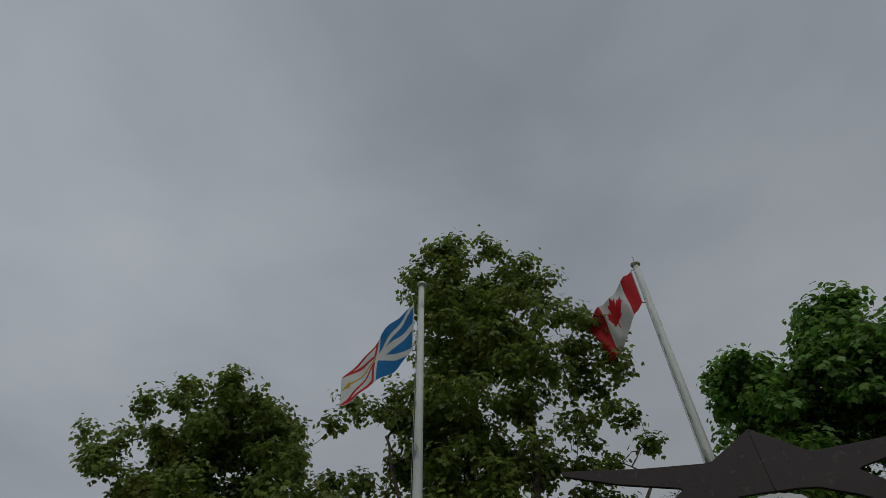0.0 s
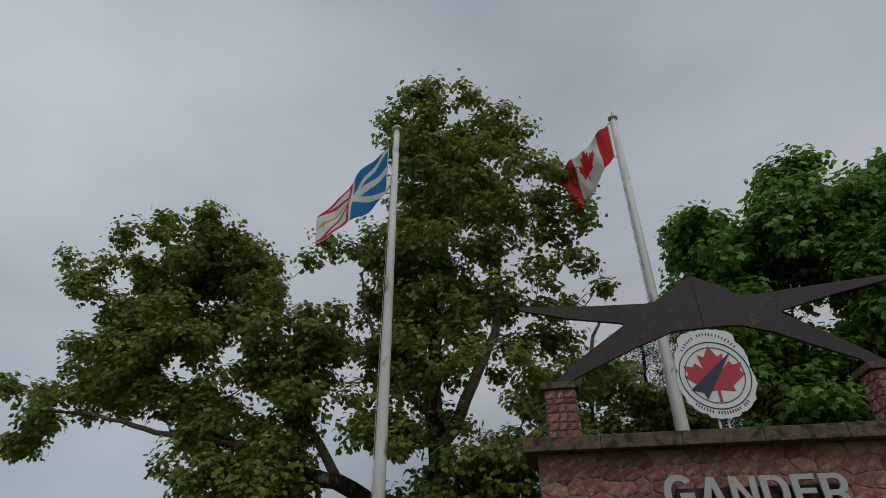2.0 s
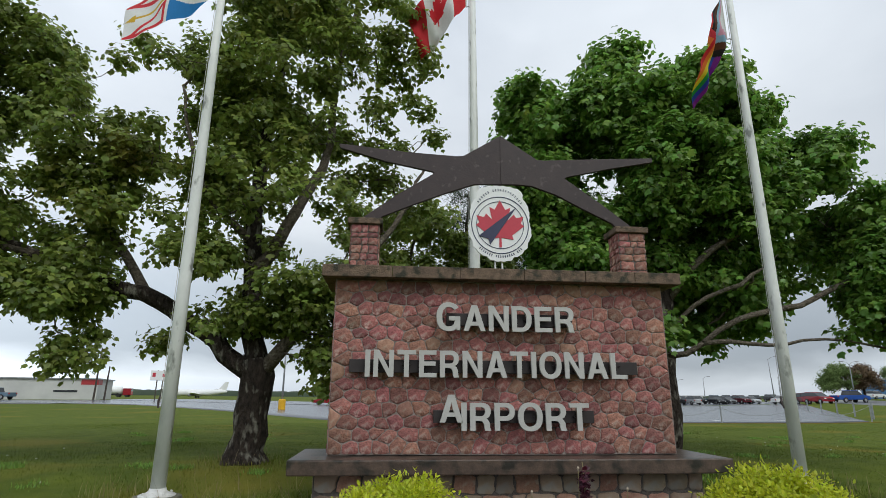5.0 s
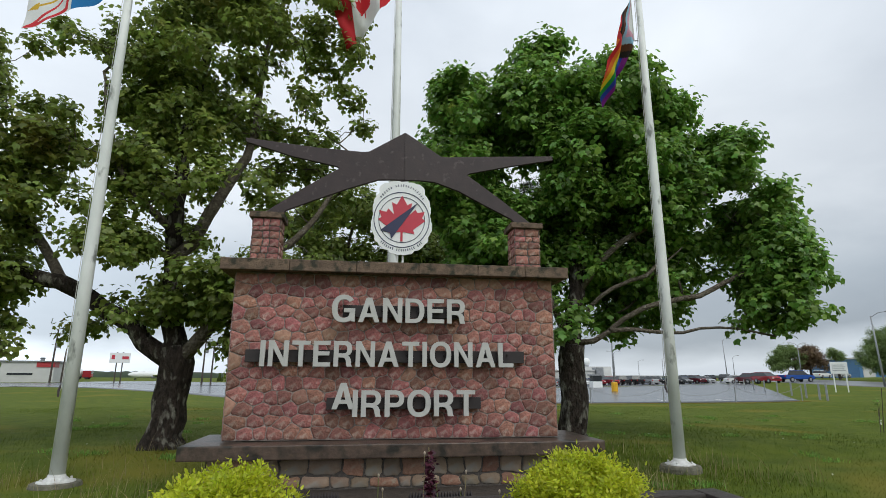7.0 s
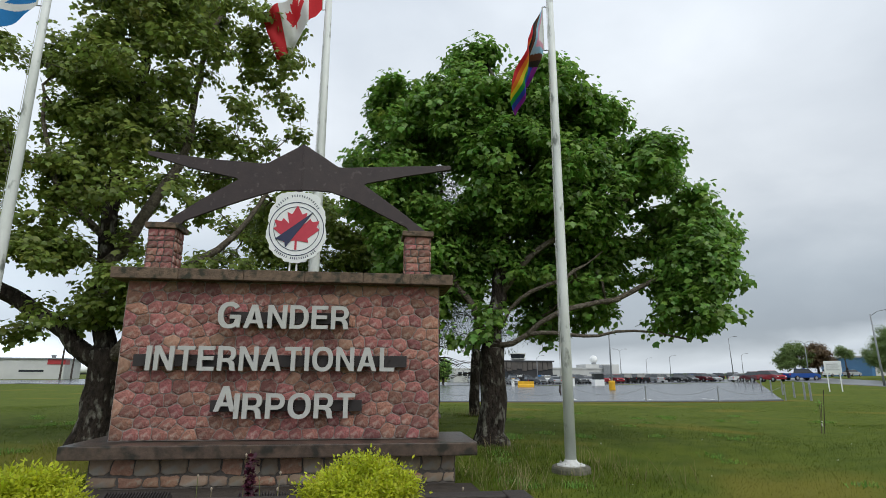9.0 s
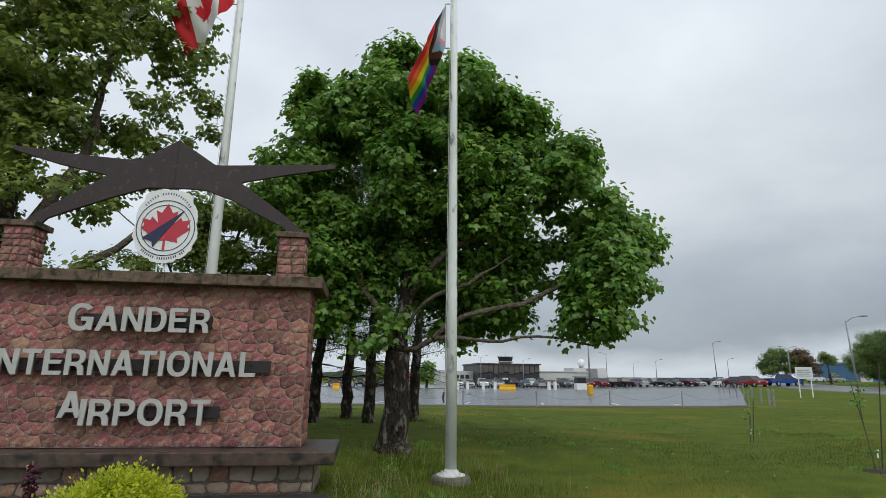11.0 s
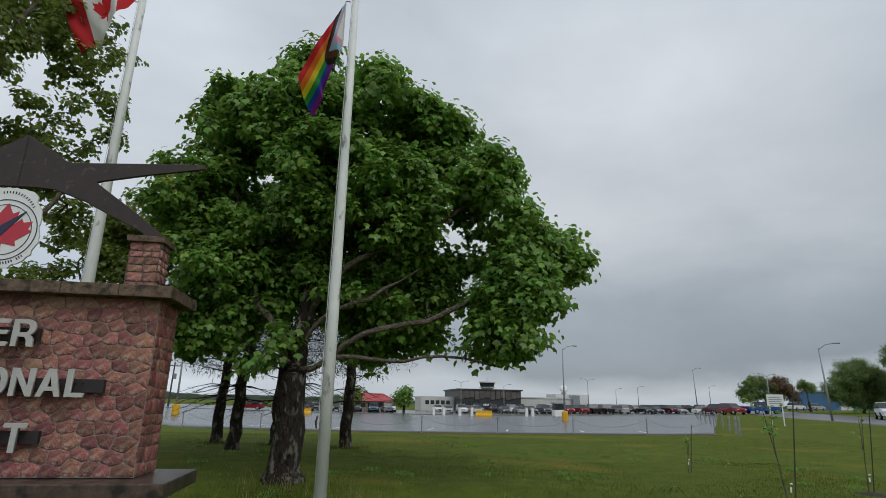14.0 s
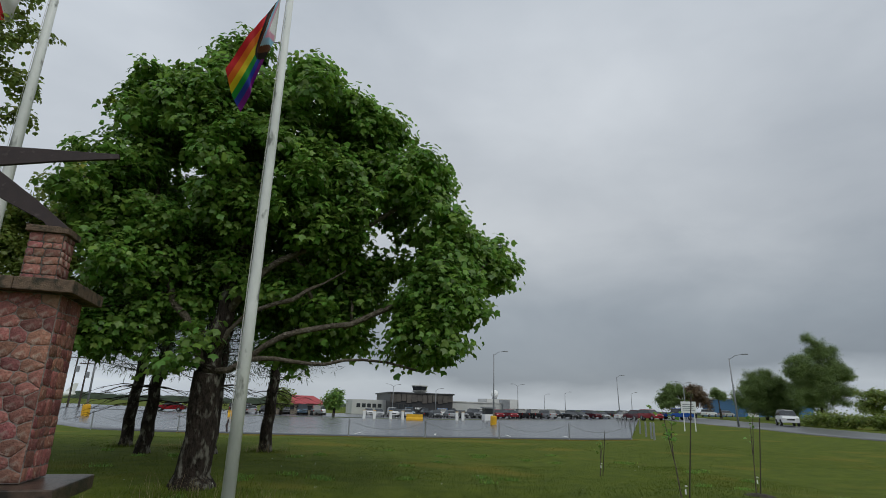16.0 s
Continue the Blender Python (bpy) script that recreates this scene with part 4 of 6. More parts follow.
L_BLOBS = [(*push(*b[:3]), b[3] * 1.1, b[4] * 1.1, b[5] * 1.1, *b[6:]) for b in L_BLOBS]
L_BLOBS += [(-7.3, 3.2, 2.95, 1.0, 0.7, 0.55, 1.6), (-5.9, 3.6, 7.0, 0.9, 0.8, 0.8, 1.2), (-3.2, 3.5, 2.7, 0.9, 0.7, 0.6, 1.6), (-5.0, 3.3, 2.9, 0.9, 0.7, 0.6, 1.5), (-4.3, 3.1, 3.7, 0.9, 0.6, 0.7, 1.4), (-6.6, 3.5, 4.5, 1.2, 1.0, 0.9, 1.3), (-2.7, 3.5, 2.0, 0.6, 0.6, 0.5, 1.8), (-5.6, 3.4, 4.3, 1.0, 0.9, 0.8, 1.2), (-7.4, 3.6, 5.6, 1.3, 1.0, 0.9, 1.0)]
maple("tall spreading maple with open green crown and dark trunk", L_LIMBS, L_BLOBS, 4100, 25, M_LEAF, 3, leaf_size=0.115, spread=0.115, gap=0.06, flare=0.36)
R_STEMS = [
    ([(3.54, 3.28, 0.1), (3.54, 3.28, 0.6), (3.56, 3.26, 1.3), (3.58, 3.22, 2.0)], 0.28, 0.24, None, 0),
    ([(3.58, 3.22, 1.95), (3.74, 3.2, 3.3), (3.86, 3.3, 4.9), (4.05, 3.5, 7.1), (3.5, 3.55, 8.9)], 0.18, 0.03, 0, 0),
    ([(3.58, 3.2, 1.95), (3.2, 3.15, 2.7), (2.75, 3.15, 3.4), (2.5, 3.3, 4.2), (2.0, 3.9, 5.8), (1.6, 4.6, 7.9)], 0.07, 0.02, 0, 0),
    ([(3.68, 3.15, 1.85), (4.2, 2.85, 2.2), (4.7, 2.7, 2.25), (5.28, 2.55, 2.16), (6.2, 2.3, 2.26), (7.2, 2.1, 2.10)], 0.055, 0.010, 0, 0),
    ([(4.1, 2.9, 2.15), (4.8, 2.6, 2.62), (5.9, 2.4, 2.9), (7.0, 2.3, 3.4), (8.4, 2.6, 4.0)], 0.05, 0.012, 3, 0),
]
R_BOUGHS = [
    ([(3.74, 3.1, 3.1), (3.95, 2.95, 3.4), (4.4, 2.8, 3.9), (5.36, 2.75, 4.44), (6.1, 2.7, 4.8), (7.0, 2.6, 5.6)], 0.07, 0.02, 1, 0),
    ([(3.88, 3.3, 4.8), (4.6, 3.4, 6.0), (5.5, 3.6, 7.1)], 0.07, 0.02, 1, 0),
    ([(2.65, 3.2, 3.5), (2.0, 3.3, 4.0), (1.3, 3.6, 4.8)], 0.05, 0.015, 2, 0),
    ([(3.64, 3.1, 2.3), (4.0, 2.7, 2.9), (4.9, 2.5, 3.3), (5.8, 2.6, 3.9)], 0.045, 0.012, 1, 0),
]
R_LIMBS = R_STEMS + R_BOUGHS
R_TOP = [(3.25, 3.55, 8.5, 0.5, 0.5, 0.6, 6.0), (1.55, 4.7, 7.95, 0.8, 0.9, 0.85, 2.2), (4.7, 3.3, 7.5, 1.35, 1.5, 1.05, 1.4), (6.0, 3.9, 7.35, 0.95, 1.1, 0.9, 1.7), (3.2, 3.5, 7.0, 1.5, 1.7, 1.3, 1.0),
         (1.65, 4.2, 6.5, 1.15, 1.5, 1.2, 1.1), (6.55, 2.3, 5.95, 1.0, 0.9, 0.85, 2.0), (7.0, 3.3, 5.95, 1.0, 1.1, 0.85, 1.7), (5.7, 3.2, 5.7, 1.1, 1.5, 1.1, 1.2), (4.3, 3.2, 5.5, 2.1, 1.8, 1.3, 1.0),
         (1.6, 3.8, 5.2, 1.2, 1.4, 1.0, 1.0), (6.2, 2.7, 4.9, 0.9, 0.8, 0.7, 1.3), (8.6, 4.1, 4.7, 0.95, 1.1, 0.8, 1.7)]
R_MIDDLE = [(7.3, 2.8, 4.7, 1.2, 1.3, 0.9, 1.2), (5.4, 2.6, 4.7, 0.8, 0.7, 0.7, 1.0), (9.25, 4.2, 4.55, 0.6, 0.6, 0.5, 2.5), (7.9, 3.2, 4.4, 0.9, 1.0, 0.8, 1.4), (6.4, 2.8, 4.3, 0.8, 0.7, 0.6, 1.5),
            (6.0, 3.0, 4.1, 1.2, 1.3, 0.8, 1.1), (2.1, 3.6, 4.1, 1.2, 1.4, 1.1, 1.1), (3.3, 3.8, 4.1, 1.2, 1.0, 1.0, 1.0), (6.6, 3.4, 3.9, 0.9, 0.9, 0.7, 1.4), (4.6, 3.7, 3.7, 1.4, 1.0, 0.8, 1.5),
            (5.7, 3.5, 3.5, 1.1, 0.9, 0.7, 1.6), (7.45, 2.2, 3.45, 0.9, 0.9, 0.85, 1.7), (6.8, 2.3, 3.4, 0.8, 0.9, 0.7, 1.2)]
R_LOWER = [(5.1, 3.5, 3.3, 1.2, 1.0, 0.6, 1.3), (3.0, 3.9, 3.2, 1.3, 0.9, 0.8, 1.5), (1.7, 4.7, 3.1, 0.9, 0.9, 0.7, 1.3), (4.4, 4.4, 3.0, 0.9, 0.7, 0.5, 1.1), (5.9, 3.6, 2.9, 0.9, 0.8, 0.4, 1.2),
           (2.2, 3.9, 2.9, 0.9, 0.8, 0.65, 1.4), (7.1, 2.0, 2.6, 0.8, 0.7, 0.42, 1.8), (1.6, 3.4, 2.6, 0.8, 0.7, 0.5, 1.5), (2.7, 4.4, 2.55, 0.8, 0.7, 0.45, 1.5), (4.9, 4.2, 2.5, 1.0, 0.7, 0.4, 1.6),
           (3.15, 2.75, 2.45, 0.38, 0.35, 0.5, 3.5)]
R_BLOBS = R_TOP + R_MIDDLE + R_LOWER
maple("broad maple with dense bright green crown over the lawn", R_LIMBS, R_BLOBS, 5800, 22, M_LEAF2, 8, leaf_size=0.13, spread=0.11, gap=-0.14, flare=0.34)


def conifer(x, y, h, lean, seed):
    """A thin pine with dead lower branches and a dark needled top."""
    rnd, nr = random.Random(seed), np.random.default_rng(seed)
    t = thing("pine_tree", "slender dark pine with dead bare lower branches", "tree", on(x, y), "pines behind the sign")
    nodes, parents, minr = [[0, 0, -0.15], [0, 0, 0.05]], [-1, 0], [0.26, 0.21]
    line = [(0, 0, 0.05), (lean * 0.15, 0, h * 0.3), (lean * 0.7, 0, h * 0.65), (lean, 0, h)]
    limb_nodes(nodes, parents, minr, line, 0.19, 0.03, 0.3, rnd, 1)
    stem = list(range(2, len(nodes)))
    tips, tipax = [], []
    for k in stem:
        z = nodes[k][2]
        if z < 1.3:
            continue
        live = z > 2.0
        for _ in range(rnd.choice((3, 4, 5)) if live else 6):
            az = rnd.uniform(0, 2 * math.pi)
            ln = rnd.uniform(0.8, 2.1) * (1.0 if not live else max(0.25, 1.25 * (1 - (z - 2.3) / (h - 1.5))))
            prev, p = k, np.array(nodes[k])
            n = 4
            for s in range(1, n + 1):
                u = s / n
                q = p + np.array((math.cos(az) * ln * u, math.sin(az) * ln * u, (-0.28 * u * u if not live else 0.18 * u) * ln)) + nr.normal(size=3) * 0.04
                nodes.append(list(q))
                parents.append(prev)
                minr.append(0.016 * (1 - u) + 0.004)
                prev = len(nodes) - 1
                if (live and s > 1) or (z > 1.9 and s > 2 and nr.random() < 0.5):
                    tips.append(q)
                    tipax.append((math.cos(az), math.sin(az), 0.2))
                if s >= 2:
                    for _k in range(2):
                        side = q + np.array((math.cos(az + rnd.choice((-1, 1))), math.sin(az + rnd.choice((-1, 1))), rnd.uniform(-0.5, 0.2))) * rnd.uniform(0.15, 0.4)
                        nodes.append(list(side))
                        parents.append(prev)
                        minr.append(0.004)
                        if live or (z > 1.9 and nr.random() < 0.35):
                            tips.append(side)
                            tipax.append((math.cos(az), math.sin(az), 0.1))
    rad = np.array(minr)
    V, F = skin(nodes, parents, rad, 0.03, 9)
    part("trunk", mesh_np("trunk", V, F, M_BARK, smooth=True), M_BARK, t, "dark rough trunk")
    V, F = skin(nodes, parents, rad, 0, 0.03)
    part("branchwork", mesh_np("branchwork", V, F, M_BARK), M_BARK, t, "bare dead twigs")["kind"] = "stuff"
    V, F = leaf_cloud(np.array(tips), np.array(tipax), 16, 0.10, 0.16, nr, 0.1, ((0, 0, 0), (0.06, 0.4, 0), (0, 1, 0), (-0.06, 0.4, 0)))
    part("crown", mesh_np("crown", V, F, M_NEEDLE), M_NEEDLE, t, "dark green needles")["kind"] = "stuff"


for k, (x, y, h, lean) in enumerate(((0.4, 12.3, 8.6, 0.8), (1.4, 9.8, 8.2, 0.8), (2.35, 11.6, 9.0, 0.2), (3.1, 9.8, 8.4, 0.2), (4.55, 10.7, 8.0, 0.5))):
    conifer(x, y, h, lean, 40 + k)
B_LIMBS = [([(-1.5, 8.6, 0.15), (-1.45, 8.6, 1.2), (-1.4, 8.6, 2.2)], 0.16, 0.13, None, 0), ([(-1.4, 8.6, 2.2), (-1.2, 8.6, 4.0), (-0.9, 8.6, 6.4)], 0.10, 0.02, 0, 0), ([(-1.4, 8.6, 2.1), (-0.3, 8.7, 3.4), (1.2, 8.8, 4.8)], 0.07, 0.02, 0, 0), ([(-1.4, 8.6, 2.1), (-2.4, 8.6, 3.6), (-3.0, 8.6, 5.0)], 0.07, 0.02, 0, 0)]
B_BLOBS = [(-0.9, 8.6, 5.6, 1.9, 1.4, 1.7), (1.2, 8.7, 5.0, 1.6, 1.3, 1.6), (-2.6, 8.6, 4.6, 1.5, 1.3, 1.6), (0.3, 8.6, 3.6, 2.0, 1.2, 1.0)]
maple("smaller leafy maple standing behind the stone sign", B_LIMBS, B_BLOBS, 600, 30, M_LEAF, 19, leaf_size=0.13, spread=0.13, gap=-0.1, flare=0.2)

# ---- flags ----


def cloth(name, c):
    return mat(name, c, tuple(q * 0.9 for q in c), 30, 0.8, 0.1, 300, trans=0.3)


C_WHITE, C_RED, C_BLUE, C_GOLD = cloth("white_cloth", (0.75, 0.75, 0.74)), cloth("red_cloth", (0.62, 0.02, 0.03)), cloth("blue_cloth", (0.01, 0.19, 0.50)), cloth("gold_cloth", (0.62, 0.38, 0.02))
C_ORANGE, C_YELLOW, C_GREEN, C_INDIGO, C_VIOLET = cloth("orange_cloth", (0.75, 0.16, 0.015)), cloth("yellow_cloth", (0.75, 0.55, 0.02)), cloth("green_cloth", (0.02, 0.30, 0.05)), cloth("indigo_cloth", (0.03, 0.06, 0.42)), cloth("violet_cloth", (0.26, 0.02, 0.30))
C_PINK, C_SKY, C_BROWN, C_BLACK = cloth("pink_cloth", (0.70, 0.35, 0.45)), cloth("light_blue_cloth", (0.28, 0.52, 0.68)), cloth("brown_cloth", (0.10, 0.04, 0.02)), cloth("black_cloth", (0.012, 0.012, 0.014))


def inside(poly, x, y):
    hit = False
    for (x0, y0), (x1, y1) in zip(poly, poly[1:] + poly[:1]):
        if (y0 > y) != (y1 > y) and x < (x1 - x0) * (y - y0) / (y1 - y0) + x0:
            hit = not hit
    return hit


def leaf_flag(u, v):
    if u < 0.25 or u > 0.75:
        return 1
    return 1 if inside(LEAF_OUT, (u - 0.5) * 2 / 0.46, (0.43 - v) / 0.46) else 0


def near_edge(tri, x, y, w):
    for (x0, y0), (x1, y1) in zip(tri, tri[1:] + tri[:1]):
        dx, dy = x1 - x0, y1 - y0
        s = max(0, min(1, ((x - x0) * dx + (y - y0) * dy) / (dx * dx + dy * dy)))
        if math.hypot(x - x0 - s * dx, y - y0 - s * dy) < w:
            return True
    return False


def province_flag(u, v):
    x = u * 2
    if u < 0.5:
        if abs(v - 0.5) < 0.075 or abs(v - x / 2 - 0.0) < 0.055 or abs(v - (1 - x / 2)) < 0.055 or u > 0.475:
            return 0
        return 1
    if abs(v - 0.5) < 0.03 and u < 0.9 or inside([(0.88, 0.40), (0.99, 0.5), (0.88, 0.60)], u, v):
        return 3
    for tri in ([(1.06, 0.42), (1.06, 0.05), (1.95, 0.05)], [(1.06, 0.58), (1.06, 0.95), (1.95, 0.95)]):
        if near_edge(tri, x, v, 0.04):
            return 2
    return 0


def pride_flag(u, v):
    d = u * 2 + abs(v - 0.5) * 1.0
    for lim, k in ((0.36, 6), (0.50, 7), (0.64, 8), (0.78, 9), (0.92, 10)):
        if d < lim:
            return k
    return min(5, int(v * 6))


def flag(name, label, top, length, height, fly, fold, colour, mats, seed, nu=110, nv=66, ripple=1.0):
    """Cloth that trails down and away from its pole: fly is the way of its free end, fold how the free edge turns."""
    t = tagged(new(name), label, "flag", "flags on the poles")
    ph = seed * 1.7
    fly, fold = Vector(fly).normalized() * length, Vector(fold).normalized() * height
    V, F, I = [], [], []
    cross = fly.cross(Vector((0, 0, 1))).normalized()
    for j in range(nv + 1):
        v = j / nv
        for i in range(nu + 1):
            u = i / nu
            s = S(0, 1, u * 0.9)
            edge = Vector((0, 0, -height)).lerp(fold, s)
            wave = 0.13 * S(0, 0.35, u) * math.sin(2 * math.pi * (1.45 * u - 0.25 * v) + ph) + 0.05 * S(0, 0.2, u) * math.sin(2 * math.pi * (3.1 * u + 0.9 * v) + 2 * ph)
            sag = Vector((0, 0, 0.14 * math.sin(math.pi * u) * (0.5 - v)))
            V.append(fly * (u * (1 - 0.06 * u)) + edge * v + cross * wave * ripple + sag)
    for j in range(nv):
        for i in range(nu):
            q = j * (nu + 1) + i
            F.append((q, q + 1, q + nu + 2, q + nu + 1))
            I.append(colour((i + 0.5) / nu, (j + 0.5) / nv))
    me = mesh_np("cloth", V, F, None, smooth=True, mats=mats, midx=I)
    t.matrix_basis = Matrix.Translation(top)
    part("cloth", me, None, t)
    part("hem", tube([(0.0, 0, 0.02), (0.0, 0, -height * 0.5), (0.0, 0, -height - 0.02)], [0.012] * 3, 6), M_ROPE, t, "white rope hem")
    for z in (0.02, -height - 0.02):
        part("clip", tube([(0.0, 0, z), (0.06, 0, z + 0.01), (0.085, 0, z)], [0.008, 0.01, 0.006], 6), M_BAR, t)


flag("flag", "blue white and red provincial flag blowing from its pole", (-4.60, 0.85, 8.50), 2.0, 1.08, (-0.70, 0.10, -0.70), (0.20, -0.45, -0.72), province_flag, [C_WHITE, C_BLUE, C_RED, C_GOLD], 1, ripple=0.4)
flag("flag", "red and white national flag with a red leaf", (-0.19, 2.92, 10.18), 1.95, 0.92, (-0.66, -0.05, -0.74), (0.30, 0.45, -0.75), leaf_flag, [C_WHITE, C_RED], 2.2)
flag("flag", "rainbow striped flag with a chevron, hanging folded from its pole", (4.14, 0.90, 8.22), 1.9, 0.88, (-0.36, -0.12, -0.92), (0.22, 0.85, -0.35), pride_flag, [C_RED, C_ORANGE, C_YELLOW, C_GREEN, C_INDIGO, C_VIOLET, C_WHITE, C_PINK, C_SKY, C_BROWN, C_BLACK], 3.1, ripple=0.8)

# ---- car park, buildings and distance ----
EX, EY = 4.66, -7.44
M_BLACKCLAD = mat("black_cladding", (0.035, 0.034, 0.036), (0.022, 0.022, 0.024), 0.5, 0.5)
M_BROWNPANEL = mat("bronze_panels", (0.12, 0.105, 0.09), (0.06, 0.052, 0.047), 0.35, 0.4, island=0.4)
M_WHITEWALL = mat("pale_wall_panels", (0.55, 0.55, 0.53), (0.46, 0.46, 0.45), 0.3, 0.7)
M_BEIGE = mat("beige_wall", (0.36, 0.31, 0.25), (0.29, 0.25, 0.2), 0.5, 0.8)
M_REDROOF = mat("red_metal_roof", (0.42, 0.035, 0.04), (0.33, 0.028, 0.032), 0.6, 0.45)
M_GLASS = mat("dark_window_glass", (0.03, 0.035, 0.04), (0.02, 0.024, 0.028), 1.0, 0.12)
M_BLUEWALL = mat("blue_metal_wall", (0.06, 0.17, 0.33), (0.05, 0.14, 0.28), 0.2, 0.5)
M_BLUESIGN = mat("blue_sign", (0.03, 0.16, 0.42), (0.025, 0.13, 0.36), 1, 0.4)
M_YELLOW = mat("yellow_paint", (0.72, 0.40, 0.01), (0.6, 0.32, 0.01), 2, 0.55)
M_GALV = mat("galvanised_steel", (0.30, 0.31, 0.32), (0.22, 0.23, 0.24), 2, 0.45, metal=0.3)
M_WOODPOLE = mat("tarred_pole", (0.07, 0.055, 0.045), (0.045, 0.035, 0.03), 2, 0.9)
M_TYRE = mat("rubber", (0.018, 0.018, 0.019), (0.012, 0.012, 0.012), 5, 0.8)
M_RIM = mat("alloy_rim", (0.42, 0.42, 0.43), (0.3, 0.3, 0.31), 5, 0.35, metal=0.7)
M_LAMPGLASS = mat("lamp_glass", (0.7, 0.7, 0.68), (0.6, 0.6, 0.58), 5, 0.15)
M_TAIL = mat("tail_lamp", (0.45, 0.01, 0.01), (0.35, 0.01, 0.01), 5, 0.2)
M_FARWOOD = mat("far_woods", (0.045, 0.065, 0.035), (0.028, 0.042, 0.026), 0.05, 0.9, 1.0, 0.3)
PAINTS = {n: mat(n + "_car_paint", c, tuple(q * 0.92 for q in c), 0.5, 0.22) for n, c in dict(black=(0.015, 0.015, 0.017), silver=(0.40, 0.41, 0.42), white=(0.75, 0.75, 0.75), red=(0.28, 0.012, 0.02), blue=(0.015, 0.07, 0.30), grey=(0.12, 0.125, 0.13), maroon=(0.10, 0.012, 0.02), steel=(0.10, 0.16, 0.22)).items()}


def P(az, r):
    return EX + r * math.sin(radians(az)), EY + r * math.cos(radians(az))


CARS = {
    # body outline (x forward, z), glasshouse outline, width, wheel places, wheel radius
    "sedan": ([(-2.25, 0.30), (-2.28, 0.85), (-1.5, 0.98), (0.9, 0.98), (2.1, 0.80), (2.28, 0.62), (2.25, 0.30)], [(-1.75, 0.97), (-1.05, 1.40), (0.25, 1.43), (1.15, 0.97)], 1.76, (-1.35, 1.38), 0.32),
    "suv": ([(-2.25, 0.36), (-2.3, 1.0), (-2.2, 1.12), (1.0, 1.12), (2.1, 1.02), (2.3, 0.78), (2.27, 0.36)], [(-2.15, 1.11), (-1.85, 1.66), (0.15, 1.70), (1.1, 1.11)], 1.84, (-1.38, 1.42), 0.36),
    "pickup": ([(-2.8, 0.45), (-2.85, 1.08), (-0.75, 1.10), (1.35, 1.14), (2.65, 1.04), (2.8, 0.8), (2.78, 0.45)], [(-0.75, 1.10), (-0.55, 1.76), (0.75, 1.80), (1.5, 1.12)], 1.95, (-1.75, 1.75), 0.39),
}


def car(kind, paint, m, label):
    body, cab, w, wheels, wr = CARS[kind]
    t = thing("car" if kind != "pickup" else "pickup_truck", label, "car" if kind != "pickup" else "pickup truck", m, "parked vehicles")
    bm = prism(body, w)
    bmesh.ops.translate(bm, verts=bm.verts, vec=(0, -w / 2, 0))
    for v in bm.verts:
        if v.co.z > 0.9:
            v.co.y *= 0.94
        if abs(v.co.x) > 2.0:
            v.co.y *= 0.90
    bmesh.ops.bevel(bm, geom=[e for e in bm.edges if len(e.link_faces) == 2 and e.calc_face_angle(0) > 0.5], offset=0.05, segments=2, affect="EDGES")
    b = part("body", bm, PAINTS[paint], t, smooth=False)
    bm = prism(cab, w * 0.9)
    bmesh.ops.translate(bm, verts=bm.verts, vec=(0, -w * 0.45, 0))
    top = max(z for _, z in cab)
    for v in bm.verts:
        if v.co.z > top - 0.1:
            v.co.y *= 0.80
    part("glasshouse", bm, M_GLASS, t, "dark glass")
    x0, x1 = cab[1][0], cab[2][0]
    part("roof", box(x0 - 0.03, x1 + 0.03, -w * 0.365, w * 0.365, top - 0.04, top + 0.03, 0.02), PAINTS[paint], t)
    for sx in wheels:
        for sy in (-1, 1):
            wh = part("wheel", tube([(sx, sy * (w / 2 - 0.19), wr), (sx, sy * (w / 2 + 0.005), wr)], [wr, wr], 14), M_TYRE, t, "black tyre")
            part("rim", tube([(sx, sy * (w / 2), wr), (sx, sy * (w / 2 + 0.015), wr)], [wr * 0.62, wr * 0.55], 10), M_RIM, wh)
    front, back = body[-2][0], body[1][0]
    zf = body[-2][1]
    for sy in (-1, 1):
        part("headlight", box(front - 0.10, front + 0.015, sy * w * 0.36 - 0.14, sy * w * 0.36 + 0.14, zf - 0.05, zf + 0.08, 0.01), M_LAMPGLASS, t)
        part("tail_light", box(back - 0.015, back + 0.08, sy * w * 0.38 - 0.08, sy * w * 0.38 + 0.08, body[1][1] - 0.25, body[1][1] - 0.03, 0.01), M_TAIL, t)
    part("grille", box(front - 0.05, front + 0.012, -0.38, 0.38, zf - 0.16, zf - 0.02, 0.01), M_TYRE, t)
    return t


protos = {}


def park(kind, paint, x, y, heading):
    m = on(x, y, heading, 0.05)
    if (kind, paint) in protos:
        return copy_thing(protos[kind, paint], m)
    word_k = {"sedan": "sedan parked on wet asphalt", "suv": "sport utility car parked on wet asphalt", "pickup": "pickup truck parked on wet asphalt"}[kind]
    protos[kind, paint] = car(kind, paint, m, paint + " " + word_k)
    return protos[kind, paint]


